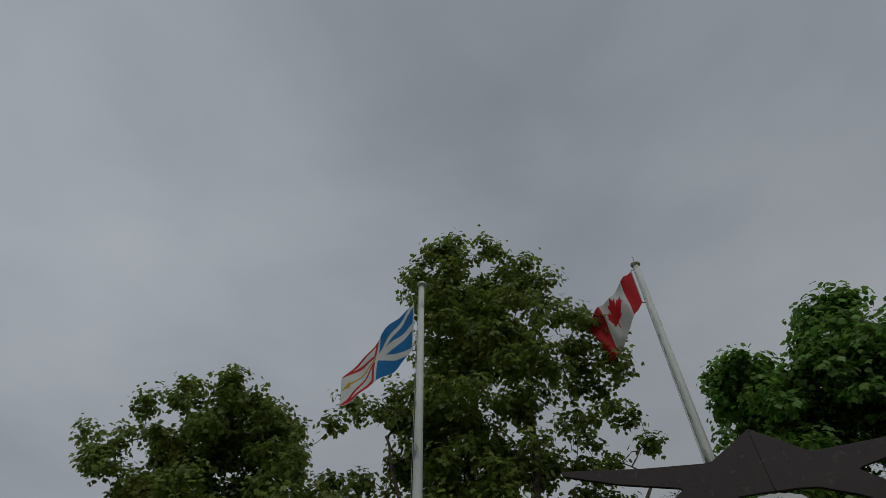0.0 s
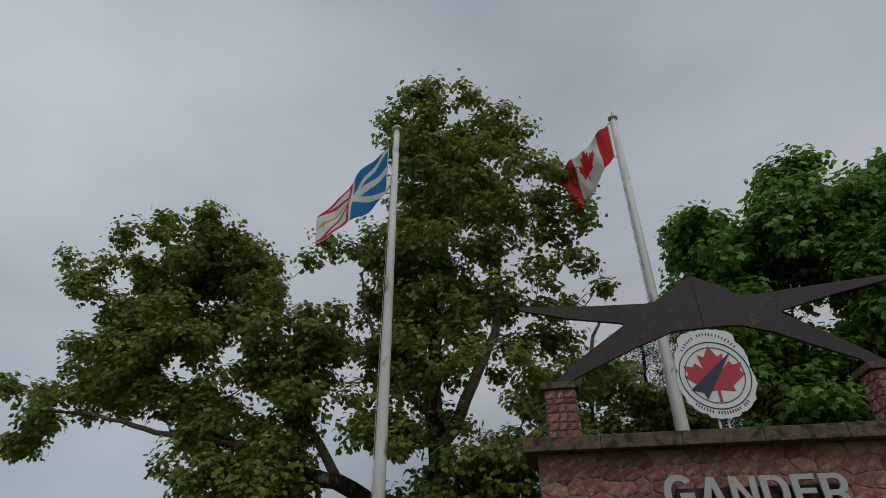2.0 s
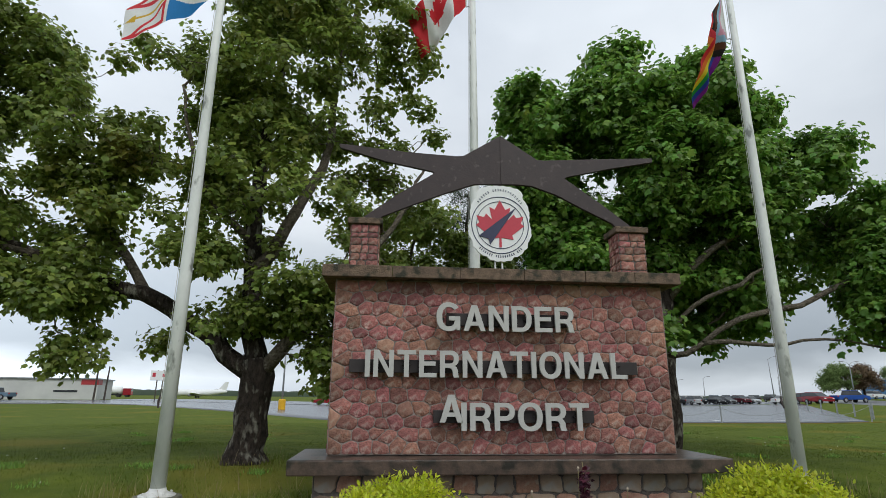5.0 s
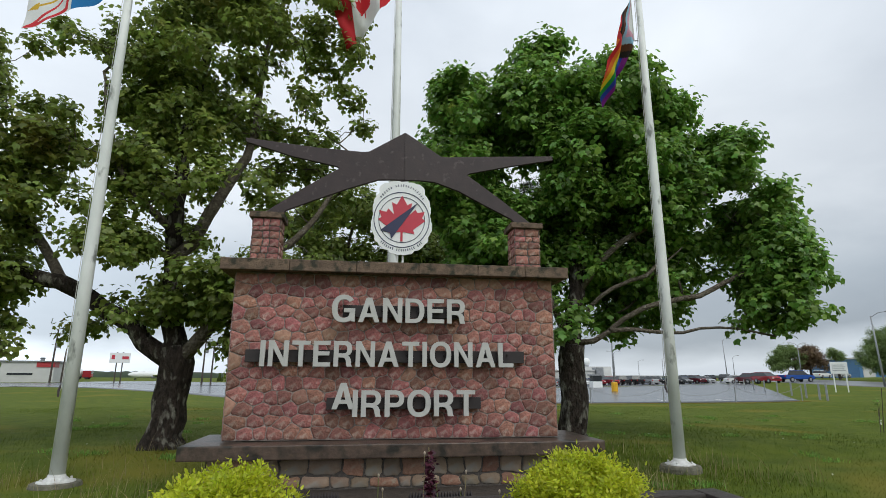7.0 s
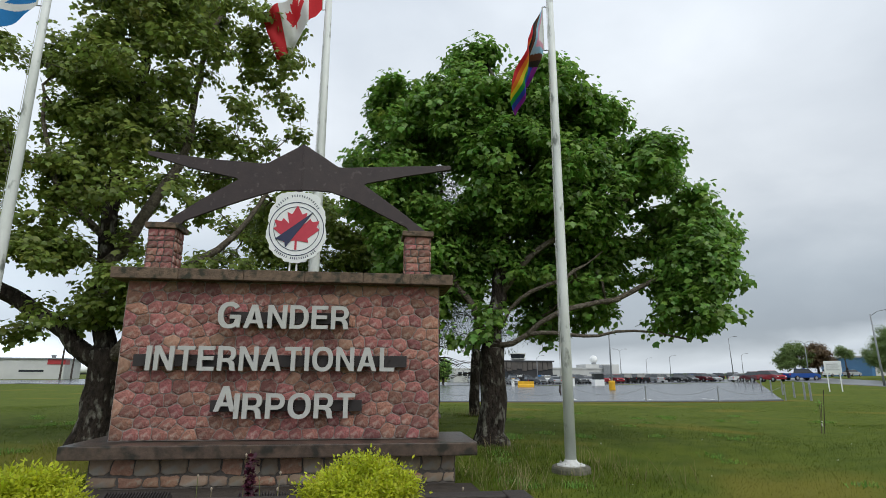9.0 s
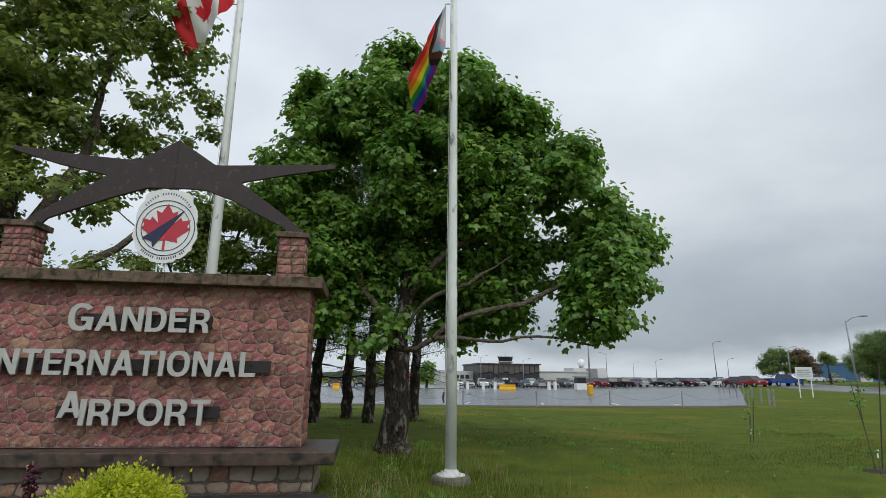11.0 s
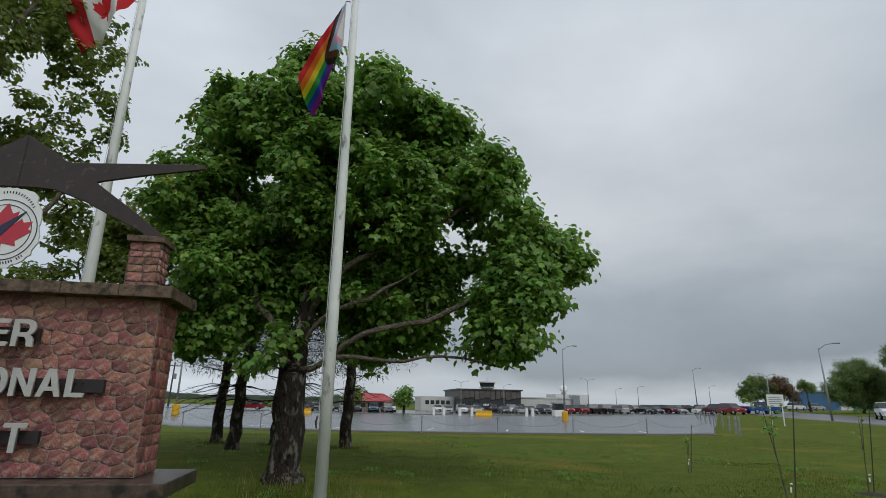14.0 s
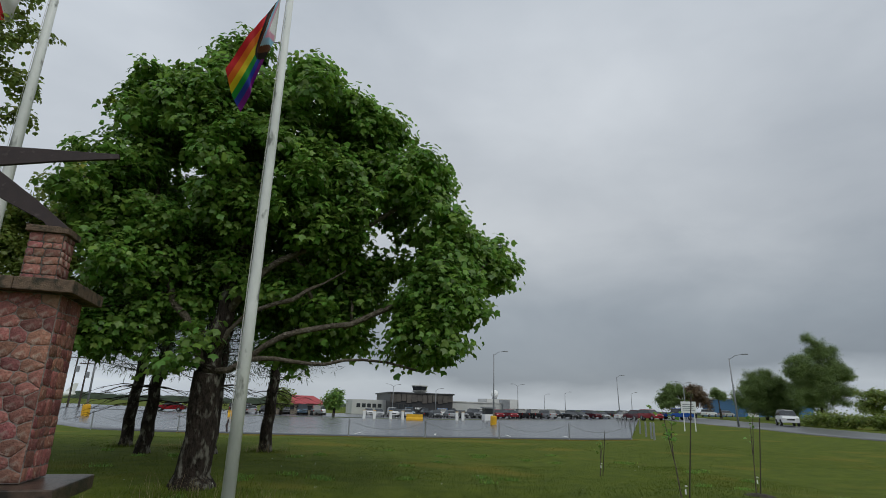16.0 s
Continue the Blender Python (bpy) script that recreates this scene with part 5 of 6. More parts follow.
rc = random.Random(5)
MIX = [("sedan", "black"), ("suv", "black"), ("sedan", "silver"), ("suv", "silver"), ("suv", "red"), ("sedan", "white"), ("pickup", "black"), ("suv", "maroon"), ("sedan", "grey"), ("pickup", "steel"), ("suv", "white"), ("sedan", "blue"), ("suv", "grey")]
for row_y, x0, x1, gap in ((99.5, -3, 74, 2.6), (108.5, -2, 86, 3.3), (121, -2, 92, 6.0)):
    x = x0
    while x < x1:
        y = row_y + (0.11 * (x - 27) if x > 27 else 0) + rc.uniform(-0.4, 0.4)
        if rc.random() < 0.86 and not 13.5 < x < 17.5:
            k, p = rc.choice(MIX)
            park(k, p, x, y, rc.choice((90, -90)) + rc.uniform(-3, 3))
        x += gap * rc.uniform(0.95, 1.25)
for az, r, k, p, hd in ((38.2, 103, "pickup", "blue", 5), (35.9, 102, "suv", "red", -90), (35.2, 104, "suv", "red", 90), (34.4, 106, "suv", "maroon", 90), (33.7, 112, "sedan", "white", 0), (40.8, 150, "suv", "white", 20), (42.2, 150, "sedan", "silver", 20)):
    park(k, p, *P(az, r), hd)
suv = park("suv", "white", *P(46.9, 75), -128)
suv["label"] = "white sport utility car on the damp road"
suv["group"] = "cars on the road"
# vehicles by the depot on the other side
for x, y, k, p, hd in ((-63, 88.5, "pickup", "steel", 172), (-70.5, 92, "suv", "white", 176), (-79, 93, "sedan", "blue", 170), (-86, 95, "pickup", "red", 5), (-95, 97, "suv", "red", 0), (-101, 99, "sedan", "maroon", 10), (-12, 92, "sedan", "red", 178)):
    park(k, p, x, y, hd)

# ---- terminal ----


def windows(parent, x0, x1, n, y, z0, z1, frame_mat, w=0.72):
    step = (x1 - x0) / n
    for i in range(n):
        a, b = x0 + step * (i + 0.5 - w / 2), x0 + step * (i + 0.5 + w / 2)
        o = part("window", box(a, b, y - 0.05, y + 0.05, z0, z1), M_GLASS, parent, "dark window")
        part("frame", box(a - 0.05, b + 0.05, y - 0.08, y - 0.02, z0 - 0.1, z0), frame_mat, o)


zt = G(38, 139)
term = thing("terminal_building", "low dark airport terminal with bronze upper panels", "terminal", pose(0, 0, zt))
X0, X1, Y0 = 31.8, 48.5, 137.0
part("wall", box(X0, X1, Y0, Y0 + 22, -1.5, 5.3), M_BLACKCLAD, term, "black cladding")
part("roof", box(X0 - 0.4, X1 + 0.4, Y0 - 0.5, Y0 + 22.4, 5.3, 5.65), M_BLACKCLAD, term)
for i in range(12):
    a = X0 + (X1 - X0) * i / 12
    part("panel", box(a + 0.05, a + (X1 - X0) / 12 - 0.05, Y0 - 0.3, Y0 + 0.1, 3.0 + 0.25 * (i % 3), 5.2, 0.03), M_BROWNPANEL, term, "bronze panel")
windows(term, X0 + 1, X0 + 6, 4, Y0, 0.2, 2.6, M_BLACKCLAD)
part("sign_board", box(X1 - 4.2, X1 - 1.2, Y0 - 0.35, Y0 - 0.1, 0.9, 1.9, 0.02), M_BLUESIGN, term, "blue sign board")
for i in range(6):
    part("sign_bar", box(X0 + 6.6 + i * 0.42, X0 + 6.9 + i * 0.42, Y0 - 0.12, Y0 + 0.02, 1.5, 1.95), M_WHITE, term, "pale sign lettering as a bar")
part("annex_wall", box(X1, X1 + 16, Y0 + 4, Y0 + 20, -1.5, 3.6), M_WHITEWALL, term, "pale panelled annex")
part("annex_roof", box(X1 - 0.1, X1 + 17.3, Y0 + 3.8, Y0 + 20.2, 3.6, 3.9), M_WHITEWALL, term)
part("annex_wall", box(X1 + 17, X1 + 34, Y0 + 2, Y0 + 20, -1.5, 2.2), M_WHITEWALL, term, "pale low annex")
part("annex_roof", box(X1 + 17.3, X1 + 34.2, Y0 + 1.8, Y0 + 20.2, 2.2, 2.45), M_WHITEWALL, term)
part("annex_wall", box(X0 - 9, X0, Y0 + 6, Y0 + 20, -1.5, 3.6), M_WHITEWALL, term, "pale wing")
windows(term, X0 - 8, X0 - 1, 5, Y0 + 6, 1.6, 2.6, M_WHITEWALL)
windows(term, X1 + 18, X1 + 32, 8, Y0 + 2, 0.7, 1.4, M_WHITEWALL)
part("plant_room", box(X1 + 14, X1 + 24, Y0 + 12, Y0 + 20, 2.45, 5.0), M_WHITEWALL, term, "pale plant room")
part("stair_tower", box(X1 + 15.5, X1 + 17.5, Y0 + 3, Y0 + 6, 0, 4.6), M_GALV, term)
dome = thing("radar_dome", "white radar dome on the terminal roof", "radome", pose(X1 + 17.6, Y0 + 15, zt + 5.0))
bm = bmesh.new()
bmesh.ops.create_uvsphere(bm, u_segments=20, v_segments=14, radius=1.15, matrix=Matrix.Translation((0, 0, 1.5)))
part("shell", bm, M_WHITE, dome, smooth=True)
part("pedestal", lathe([(0.7, -0.05), (0.7, 0.3), (0.6, 0.6)], 14), M_GALV, dome)
tower = thing("control_tower", "small airport control tower with glazed cab", "control tower", pose(42.8, 151, zt))
part("shaft", box(-1.3, 1.3, -1.3, 1.3, -1, 5.9), M_WHITEWALL, tower)
part("gallery", lathe([(1.4, 5.9), (2.3, 6.4), (2.3, 6.55)], 8), M_WHITEWALL, tower)
part("cab", lathe([(1.9, 6.55), (2.25, 7.7), (2.2, 7.75)], 8), M_GLASS, tower, "dark glazing")
part("cab_roof", lathe([(2.45, 7.75), (2.45, 8.0), (0.5, 8.2)], 8), M_WHITEWALL, tower)
part("aerial", tube([(0, 0, 8.1), (0, 0, 9.4)], [0.05, 0.02], 5), M_GALV, tower)
depot = thing("red_roofed_building", "beige building with a red metal hip roof", "building", pose(8.6, 114, G(8.6, 114)))
part("wall", box(-5, 5, -4, 4, -1, 2.1), M_BEIGE, depot)
bm = bmesh.new()
vs = [bm.verts.new(p) for p in ((-5.5, -4.6, 2.05), (5.5, -4.6, 2.05), (5.5, 4.6, 2.05), (-5.5, 4.6, 2.05), (-2.6, 0, 3.7), (2.6, 0, 3.7))]
for f in ((0, 1, 5, 4), (1, 2, 5), (2, 3, 4, 5), (3, 0, 4), (3, 2, 1, 0)):
    bm.faces.new([vs[i] for i in f])
part("roof", bm, M_REDROOF, depot, "red metal roof")
windows(depot, -4.5, 4.5, 5, -4, 0.9, 1.7, M_BEIGE)

hangar = thing("hangar", "blue metal hangar beyond the trees", "hangar", pose(*P(44.4, 190), G(*P(44.4, 190))))
part("wall", box(-11, 13, -8, 8, -2, 4.6), M_BLUEWALL, hangar)
part("roof", box(-11.4, 13.4, -8.4, 8.4, 4.6, 5.0), M_WHITEWALL, hangar)
windows(hangar, -6, 8, 4, -8, 0.6, 1.8, M_BLUEWALL)
part("door", box(-10, -6.5, -8.1, -7.9, -1, 3.2), M_WHITEWALL, hangar)

# ---- depot beyond the lawn on the other side ----
oil = thing("depot_building", "white flat-roofed depot with a red corner panel", "building", pose(-64, 102, G(-64, 102), 0, 0, 14))
part("wall", box(-16, 10, -6, 6, -1, 3.4), M_WHITEWALL, oil)
part("roof", box(-16.3, 10.3, -6.3, 6.3, 3.4, 3.6), M_GALV, oil)
part("wing", box(-26, -16, -3, 6, -1, 3.1), M_WHITEWALL, oil)
part("corner_panel", box(7.4, 10.06, -6.08, -3, 2.5, 3.4), M_REDROOF, oil, "red corner panel")
part("window", box(-7.2, -4.6, -6.06, -5.9, 0.7, 1.8), M_GLASS, oil)
part("window", box(3.4, 7.0, -6.06, -5.9, 1.2, 1.55), M_GLASS, oil)
part("door", box(-19, -17.6, -3.06, -2.9, -0.5, 2.0), M_GLASS, oil)
for x in (-18, -8, 6.5):
    part("vent", lathe([(0.35, 3.6), (0.35, 4.1), (0.5, 4.2), (0.3, 4.35)], 10, centre=(x, 1, 0)), M_GALV, oil)
tank = thing("tanker_truck", "white fuel tanker with a red cab", "truck", on(-76, 156, 8, 0.05))
part("tank", tube([(-4.6, 0, 1.75), (-4.4, 0, 1.75), (1.6, 0, 1.75), (1.8, 0, 1.75)], [0.6, 1.0, 1.0, 0.6], 16), M_WHITE, tank, "white tank", True)
part("cab", box(2.2, 4.2, -1.1, 1.1, 0.5, 2.3, 0.12), PAINTS["red"], tank, "red cab")
part("windscreen", box(3.6, 4.22, -0.95, 0.95, 1.5, 2.1, 0.03), M_GLASS, tank)
part("chassis", box(-4.6, 4.0, -0.5, 0.5, 0.45, 0.75), M_TYRE, tank)
for sx in (-3.8, -2.7, 1.0, 3.2):
    for sy in (-1, 1):
        part("wheel", tube([(sx, sy * 0.75, 0.48), (sx, sy * 1.08, 0.48)], [0.48, 0.48], 12), M_TYRE, tank)
board = thing("roadside_sign", "tall white and red roadside sign on two posts", "sign", pose(-41.5, 96, G(-41.5, 96), 0, 0, 12))
for sx in (-0.4, 0.5):
    part("post", tube([(sx, 0, -0.3), (sx, 0, 5.2)], [0.10, 0.09], 8), M_WOODPOLE, board)
part("panel", box(-1.5, 0.15, -0.12, 0.12, 3.4, 5.1, 0.03), M_WHITE, board, "white panel")
part("panel", box(0.16, 1.6, -0.12, 0.12, 3.4, 5.1, 0.03), M_WHITE, board, "white panel with red mark")
part("mark", box(-1.2, -0.7, -0.14, -0.1, 4.0, 4.7), M_RED, board)
part("mark", box(0.4, 1.4, -0.14, -0.1, 4.0, 4.5), M_RED, board)


def utility_pole(x, y, h, arms):
    t = thing("utility_pole", "dark wooden utility pole with a crossarm", "utility pole", on(x, y), "utility poles")
    part("shaft", tube([(0, 0, -0.4), (0.05, 0, h * 0.5), (0.15, 0, h)], [0.17, 0.14, 0.11], 8), M_WOODPOLE, t)
    if arms:
        part("crossarm", box(-1.1, 1.3, -0.06, 0.06, h - 0.7, h - 0.55), M_WOODPOLE, t)
        for k in (-0.9, -0.3, 0.5, 1.1):
            part("insulator", lathe([(0.05, h - 0.55), (0.06, h - 0.45), (0.03, h - 0.38)], 6, centre=(k, 0, 0)), M_GALV, t)
        part("transformer", lathe([(0.28, h - 2.9), (0.3, h - 2.8), (0.3, h - 2.0), (0.15, h - 1.95)], 10, centre=(0.4, 0, 0)), M_GALV, t)


for x, y, h, arms in ((-51, 94, 8.6, True), (-50, 95.5, 5.6, False), (-28, 97, 8.4, True), (-27, 99, 7.6, True), (-92, 96, 4.5, False)):
    utility_pole(x, y, h, arms)


def plane(x, y, heading, s):
    t = thing("airliner", "white parked airliner across the apron", "aircraft", on(x, y, heading, 0.0), "parked aircraft")
    L = [(-13, 0.3), (-11, 0.9), (-6, 1.35), (7, 1.35), (10, 1.1), (11.5, 0.6), (12, 0.15)]
    part("fuselage", tube([(a * s, 0, (2.2 + (0.5 if a < -10 else 0)) * s) for a, _ in L], [b * s for _, b in L], 14), M_WHITE, t, smooth=True)
    part("fin", prism([(-12.6 * s, 2.8 * s), (-9.2 * s, 3.2 * s), (-12 * s, 6.6 * s), (-13.4 * s, 6.6 * s)], 0.25 * s), M_RED if s > 1 else M_WHITE, t)
    for sy in (-1, 1):
        bm = bmesh.new()
        vs = [bm.verts.new((a * s, sy * b * s, c * s)) for a, b, c in ((2, 1, 1.7), (-2, 1, 1.7), (-3.4, 11, 2.1), (-2.2, 11, 2.1), (2, 1, 1.5), (-2, 1, 1.5), (-3.4, 11, 2.0), (-2.2, 11, 2.0))]
        for f in ((0, 1, 2, 3), (7, 6, 5, 4), (0, 3, 7, 4), (1, 5, 6, 2), (3, 2, 6, 7)):
            bm.faces.new([vs[i] for i in f])
        part("wing", bm, M_WHITE, t)
        part("engine", tube([(1.2 * s, sy * 4 * s, 1.2 * s), (-1.2 * s, sy * 4 * s, 1.2 * s)], [0.6 * s, 0.45 * s], 10), M_GALV, t)
    for a, b in ((9, 0), (-1, 1.5), (-1, -1.5)):
        part("wheel", tube([(a * s, (b - 0.2) * s, 0.4 * s), (a * s, (b + 0.2) * s, 0.4 * s)], [0.4 * s] * 2, 10), M_TYRE, t)


plane(-66, 190, 178, 0.8)

# ---- lamps, posts, barriers ----


def lamp(x, y, h, arms, yellow=False, heading=0, lean=0.0):
    t = thing("street_lamp", "tall grey lamp post with a " + ("double" if arms == 2 else "single") + " arm", "street lamp", on(x, y, heading), "car park lamps")
    part("pole", tube([(0, 0, -0.2), (lean * 0.5, 0, h * 0.5), (lean, 0, h)], [0.11, 0.085, 0.06], 10), M_GALV, t, smooth=True)
    for s in ((-1, 1) if arms == 2 else (1,)):
        part("arm", tube([(lean, 0, h - 0.15), (lean + s * 0.6, 0, h + 0.28), (lean + s * 1.3, 0, h + 0.4)], [0.04, 0.032, 0.028], 6), M_GALV, t)
        part("lantern", box(lean + s * 1.5 - 0.3, lean + s * 1.5 + 0.3, -0.12, 0.12, h + 0.33, h + 0.45, 0.03), M_GALV, t)
    if yellow:
        part("base_block", lathe([(0.36, -0.2), (0.36, 0.95), (0.30, 1.05)], 12), M_YELLOW, t, "yellow concrete base")


lamp(*P(21.1, 66), 8.0, 1, True)
lamp(*P(23.4, 140), 7.4, 2)
lamp(*P(10.9, 132), 6.6, 2)
lamp(*P(15.2, 134), 6.0, 1)
lamp(*P(28.0, 150), 6.0, 1)
lamp(*P(33.1, 120), 8.3, 1, lean=-0.3)
lamp(*P(34.2, 160), 6.0, 1)
lamp(*P(38.9, 118), 6.4, 2)
lamp(*P(43.2, 66), 6.9, 1, heading=-40, lean=-0.2)
lamp(*P(-15.9, 62), 8.0, 1, True)
lamp(*P(26.0, 170), 6.0, 1)
# posts and sagging chain along the near edge of the car park
EDGE = [(-5.1, 28.5), (-0.5, 27.4), (4.2, 26.4), (8.7, 25.3), (13.0, 24.7), (17.3, 24.1), (21.4, 23.3), (25.0, 22.4)]
fence = thing("chain_fence", "thin steel posts with a sagging chain by the car park", "fence", pose(0, 0, 0))
for x, y in EDGE:
    part("post", tube([(x, y, G(x, y) - 0.2), (x, y, G(x, y) + 0.95)], [0.035, 0.035], 6), M_GALV, fence)
for (x0, y0), (x1, y1) in zip(EDGE, EDGE[1:]):
    pts = [(x0 + (x1 - x0) * u, y0 + (y1 - y0) * u, G(x0 + (x1 - x0) * u, y0 + (y1 - y0) * u) + 0.88 - 0.45 * 4 * u * (1 - u)) for u in [i / 10 for i in range(11)]]
    part("chain", tube(pts, [0.012] * 11, 4), M_GALV, fence)
for i in range(9):
    u = (i / 8) ** 1.6
    x, y = 26.2 + 26 * u, 21.9 + 44 * u
    o = tagged(new("bollard"), "short grey steel post at the car park edge", "bollard", "posts at the car park edge")
    o.matrix_basis = on(x, y)
    part("post", lathe([(0.06, -0.2), (0.06, 0.95), (0.04, 1.0)], 8), M_GALV, o)
for az, r, w in ((13.2, 84, 2.4), (-4.2, 78, 0.9)):
    t = thing("barrier", "yellow concrete traffic barrier on wet asphalt", "barrier", on(*P(az, r), -az, 0.05), "yellow barriers")
    bm = prism([(-0.3, 0), (-0.28, 0.25), (-0.12, 0.45), (-0.1, 0.85), (0.1, 0.85), (0.12, 0.45), (0.28, 0.25), (0.3, 0)], w)
    bm.transform(Matrix.Translation((w / 2, 0, 0)) @ pose(0, 0, 0, 0, 0, 90))
    part("block", bm, M_YELLOW, t)
    part("foot", box(-w / 2 + 0.2, w / 2 - 0.2, -0.34, 0.34, 0.0, 0.06), M_YELLOW, t)
booth = thing("ticket_booth", "small white ticket booth with a flat roof", "booth", on(*P(20.5, 92)))
part("base", box(-0.8, 0.8, -0.7, 0.7, -0.2, 1.0), M_WHITE, booth)
part("glazing", box(-0.75, 0.75, -0.65, 0.65, 1.0, 1.9), M_GLASS, booth)
part("roof", box(-1.0, 1.0, -0.9, 0.9, 1.9, 2.1), M_GALV, booth)
for az in (8.2, 9.2, 10.8, 12.0, 17.4, 18.0):
    t = thing("ticket_post", "white ticket machine post at the car park gate", "ticket post", on(*P(az, 88)), "gate posts")
    part("cabinet", box(-0.2, 0.2, -0.2, 0.2, -0.1, 1.25, 0.03), M_WHITE, t)
    part("cap", box(-0.23, 0.23, -0.23, 0.23, 1.25, 1.32), M_YELLOW, t)
notice = thing("notice_board", "white notice board on two legs in the grass", "notice board", on(*P(39.3, 52), -38))
for sx in (-0.42, 0.42):
    part("leg", box(sx - 0.04, sx + 0.04, -0.04, 0.04, -0.3, 2.35), M_WHITE, notice)
part("panel", box(-0.58, 0.58, -0.07, -0.04, 1.45, 2.38, 0.01), M_WHITE, notice)
for i in range(4):
    part("text_bar", box(-0.45, 0.45 - 0.1 * (i % 2), -0.078, -0.069, 1.66 + i * 0.15, 1.71 + i * 0.15), M_GALV, notice)
# worn brownish turf along the edge of the asphalt
rim_far = [(x, y - 0.1) for x, y in EDGE[1:]]
rim_near = []
for i in range(60):
    u = i / 59 * (len(EDGE) - 2)
    k = min(int(u), len(EDGE) - 3)
    x = EDGE[k + 1][0] + (EDGE[k + 2][0] - EDGE[k + 1][0]) * (u - k)
    y = EDGE[k + 1][1] + (EDGE[k + 2][1] - EDGE[k + 1][1]) * (u - k)
    rim_near.append((x, y - 0.5 - 1.6 * abs(noise.noise((u * 1.7, 2, 0))) - 0.8 * abs(noise.noise((u * 6.0, 5, 0)))))
M_WORN = mat("worn_turf", (0.17, 0.125, 0.03), (0.10, 0.105, 0.018), 1.6, 0.95, 0.8, 30, bump_dist=0.04, spec=0.1)
sheet("worn_turf", rim_near, rim_far, 80, 4, 0.04, M_WORN, "worn brownish turf along the car park edge", "turf")
# painted bay lines at the near edge of the car park
for i, (x, y) in enumerate(((-2, 31.5), (3.5, 30.5), (9.5, 29.3), (14.5, 28.4), (19.3, 27.4), (23.0, 26.3))):
    v = []
    for a, b in ((0, 0), (0.14, 0), (0.9, 2.6), (0.76, 2.6)):
        v.append((x + a, y + b, G(x + a, y + b) + 0.056))
    tagged(part("bay_line", mesh_np("bay_line", v, [(0, 1, 2, 3)], M_LINE), M_LINE), "short white painted bay line", "road marking", kind="structure")

# ---- far trees, hedge, woods ----


def far_tree(x, y, h, blobs, label, leaf_mat, seed, lean=0.0, tufts=220, leaf=0.5, per=18, gap=-0.1):
    z = G(x, y)
    limbs = [([(x, y, z - 0.1), (x + lean * 0.1, y, z + h * 0.2), (x + lean * 0.3, y, z + h * 0.35)], 0.25, 0.18, None, 0), ([(x + lean * 0.3, y, z + h * 0.35), (x + lean * 0.6, y, z + h * 0.6), (x + lean, y, z + h * 0.9)], 0.15, 0.03, 0, 0)]
    maple(label, limbs, [(x + b[0], y + b[1], z + b[2], *b[3:]) for b in blobs], tufts, per, leaf_mat, seed, leaf_size=leaf, spread=max(0.3, leaf * 1.1), gap=gap, flare=0.3)


M_LEAF_RED = mat("bronze_leaf", (0.15, 0.09, 0.035), (0.09, 0.055, 0.022), 0.4, 0.5, island=0.4, trans=0.2)
M_WILLOW = mat("willow_leaf", (0.20, 0.285, 0.08), (0.135, 0.20, 0.055), 0.3, 0.55, island=0.22, trans=0.45)
x, y = P(45.4, 115)
far_tree(x, y, 8.7, [(0, 0, 5.6, 4.3, 3.5, 3.5), (-3.2, 0, 3.8, 2.9, 2.9, 3.2), (3.3, 0, 4.2, 3.1, 3.1, 3.4), (0, -1, 2.2, 4.6, 2.5, 1.8), (5.2, 0, 2.6, 2.6, 2.4, 2.4)], "dense dark green broad tree beside the road", M_WILLOW, 51, tufts=2400, leaf=0.15, per=34, gap=-0.3)
x, y = P(49.4, 112)
far_tree(x, y, 14.3, [(0.6, 0, 11.4, 2.0, 2.2, 2.2), (-0.6, 0, 13.2, 0.9, 0.9, 1.0, 2.5), (3.4, 0, 11.3, 1.4, 1.6, 1.2, 1.5), (-3.3, 0, 8.2, 2.8, 2.5, 2.6), (3.8, 0, 8.3, 3.0, 2.5, 2.4), (0, 0, 6.4, 4.3, 3.2, 3.0), (-2.5, 0, 4.0, 3.6, 2.4, 2.4), (1.5, 1.5, 3.2, 3.0, 2.0, 1.8), (6.0, 0, 7.6, 1.6, 1.6, 1.1, 1.3), (4.6, 0, 4.4, 2.4, 2.2, 2.0)], "tall windblown willow tree beside the road", M_WILLOW, 52, lean=1.3, tufts=2900, leaf=0.15, per=32, gap=-0.3)
x, y = P(53.0, 92)
far_tree(x, y, 4.6, [(0, 0, 3.0, 2.3, 2, 1.7)], "small round green tree behind a hedge", M_LEAF, 53, tufts=130, leaf=0.22, per=36)
x, y = P(38.6, 122)
far_tree(x, y, 6.8, [(-1.2, 0, 4.2, 3.3, 2.5, 2.6), (-3.2, 0, 3.4, 1.8, 2, 1.9)], "green and bronze round tree behind the parked cars", M_WILLOW, 54, tufts=420, leaf=0.21, per=34)
x, y = P(39.7, 123)
far_tree(x, y, 6.4, [(0, 0, 4.0, 3.3, 2.4, 2.5), (2.4, 0, 3.0, 1.8, 1.6, 1.5)], "bronze leaved round tree behind the parked cars", M_LEAF_RED, 55, tufts=320, leaf=0.21, per=34)
x, y = P(41.8, 128)
far_tree(x, y, 5.2, [(0, 0, 4.4, 2.4, 1.5, 0.8), (-1.2, 0, 4.9, 1.0, 1, 0.6)], "thin windblown small tree", M_WILLOW, 56, lean=-0.5, tufts=80, leaf=0.22, per=30)
x, y = P(5.2, 103)
far_tree(x, y, 4.4, [(0, 0, 2.7, 1.7, 1.6, 1.7)], "small round green tree in the car park", M_LEAF2, 57, tufts=130, leaf=0.36)
x, y = P(0.2, 106)
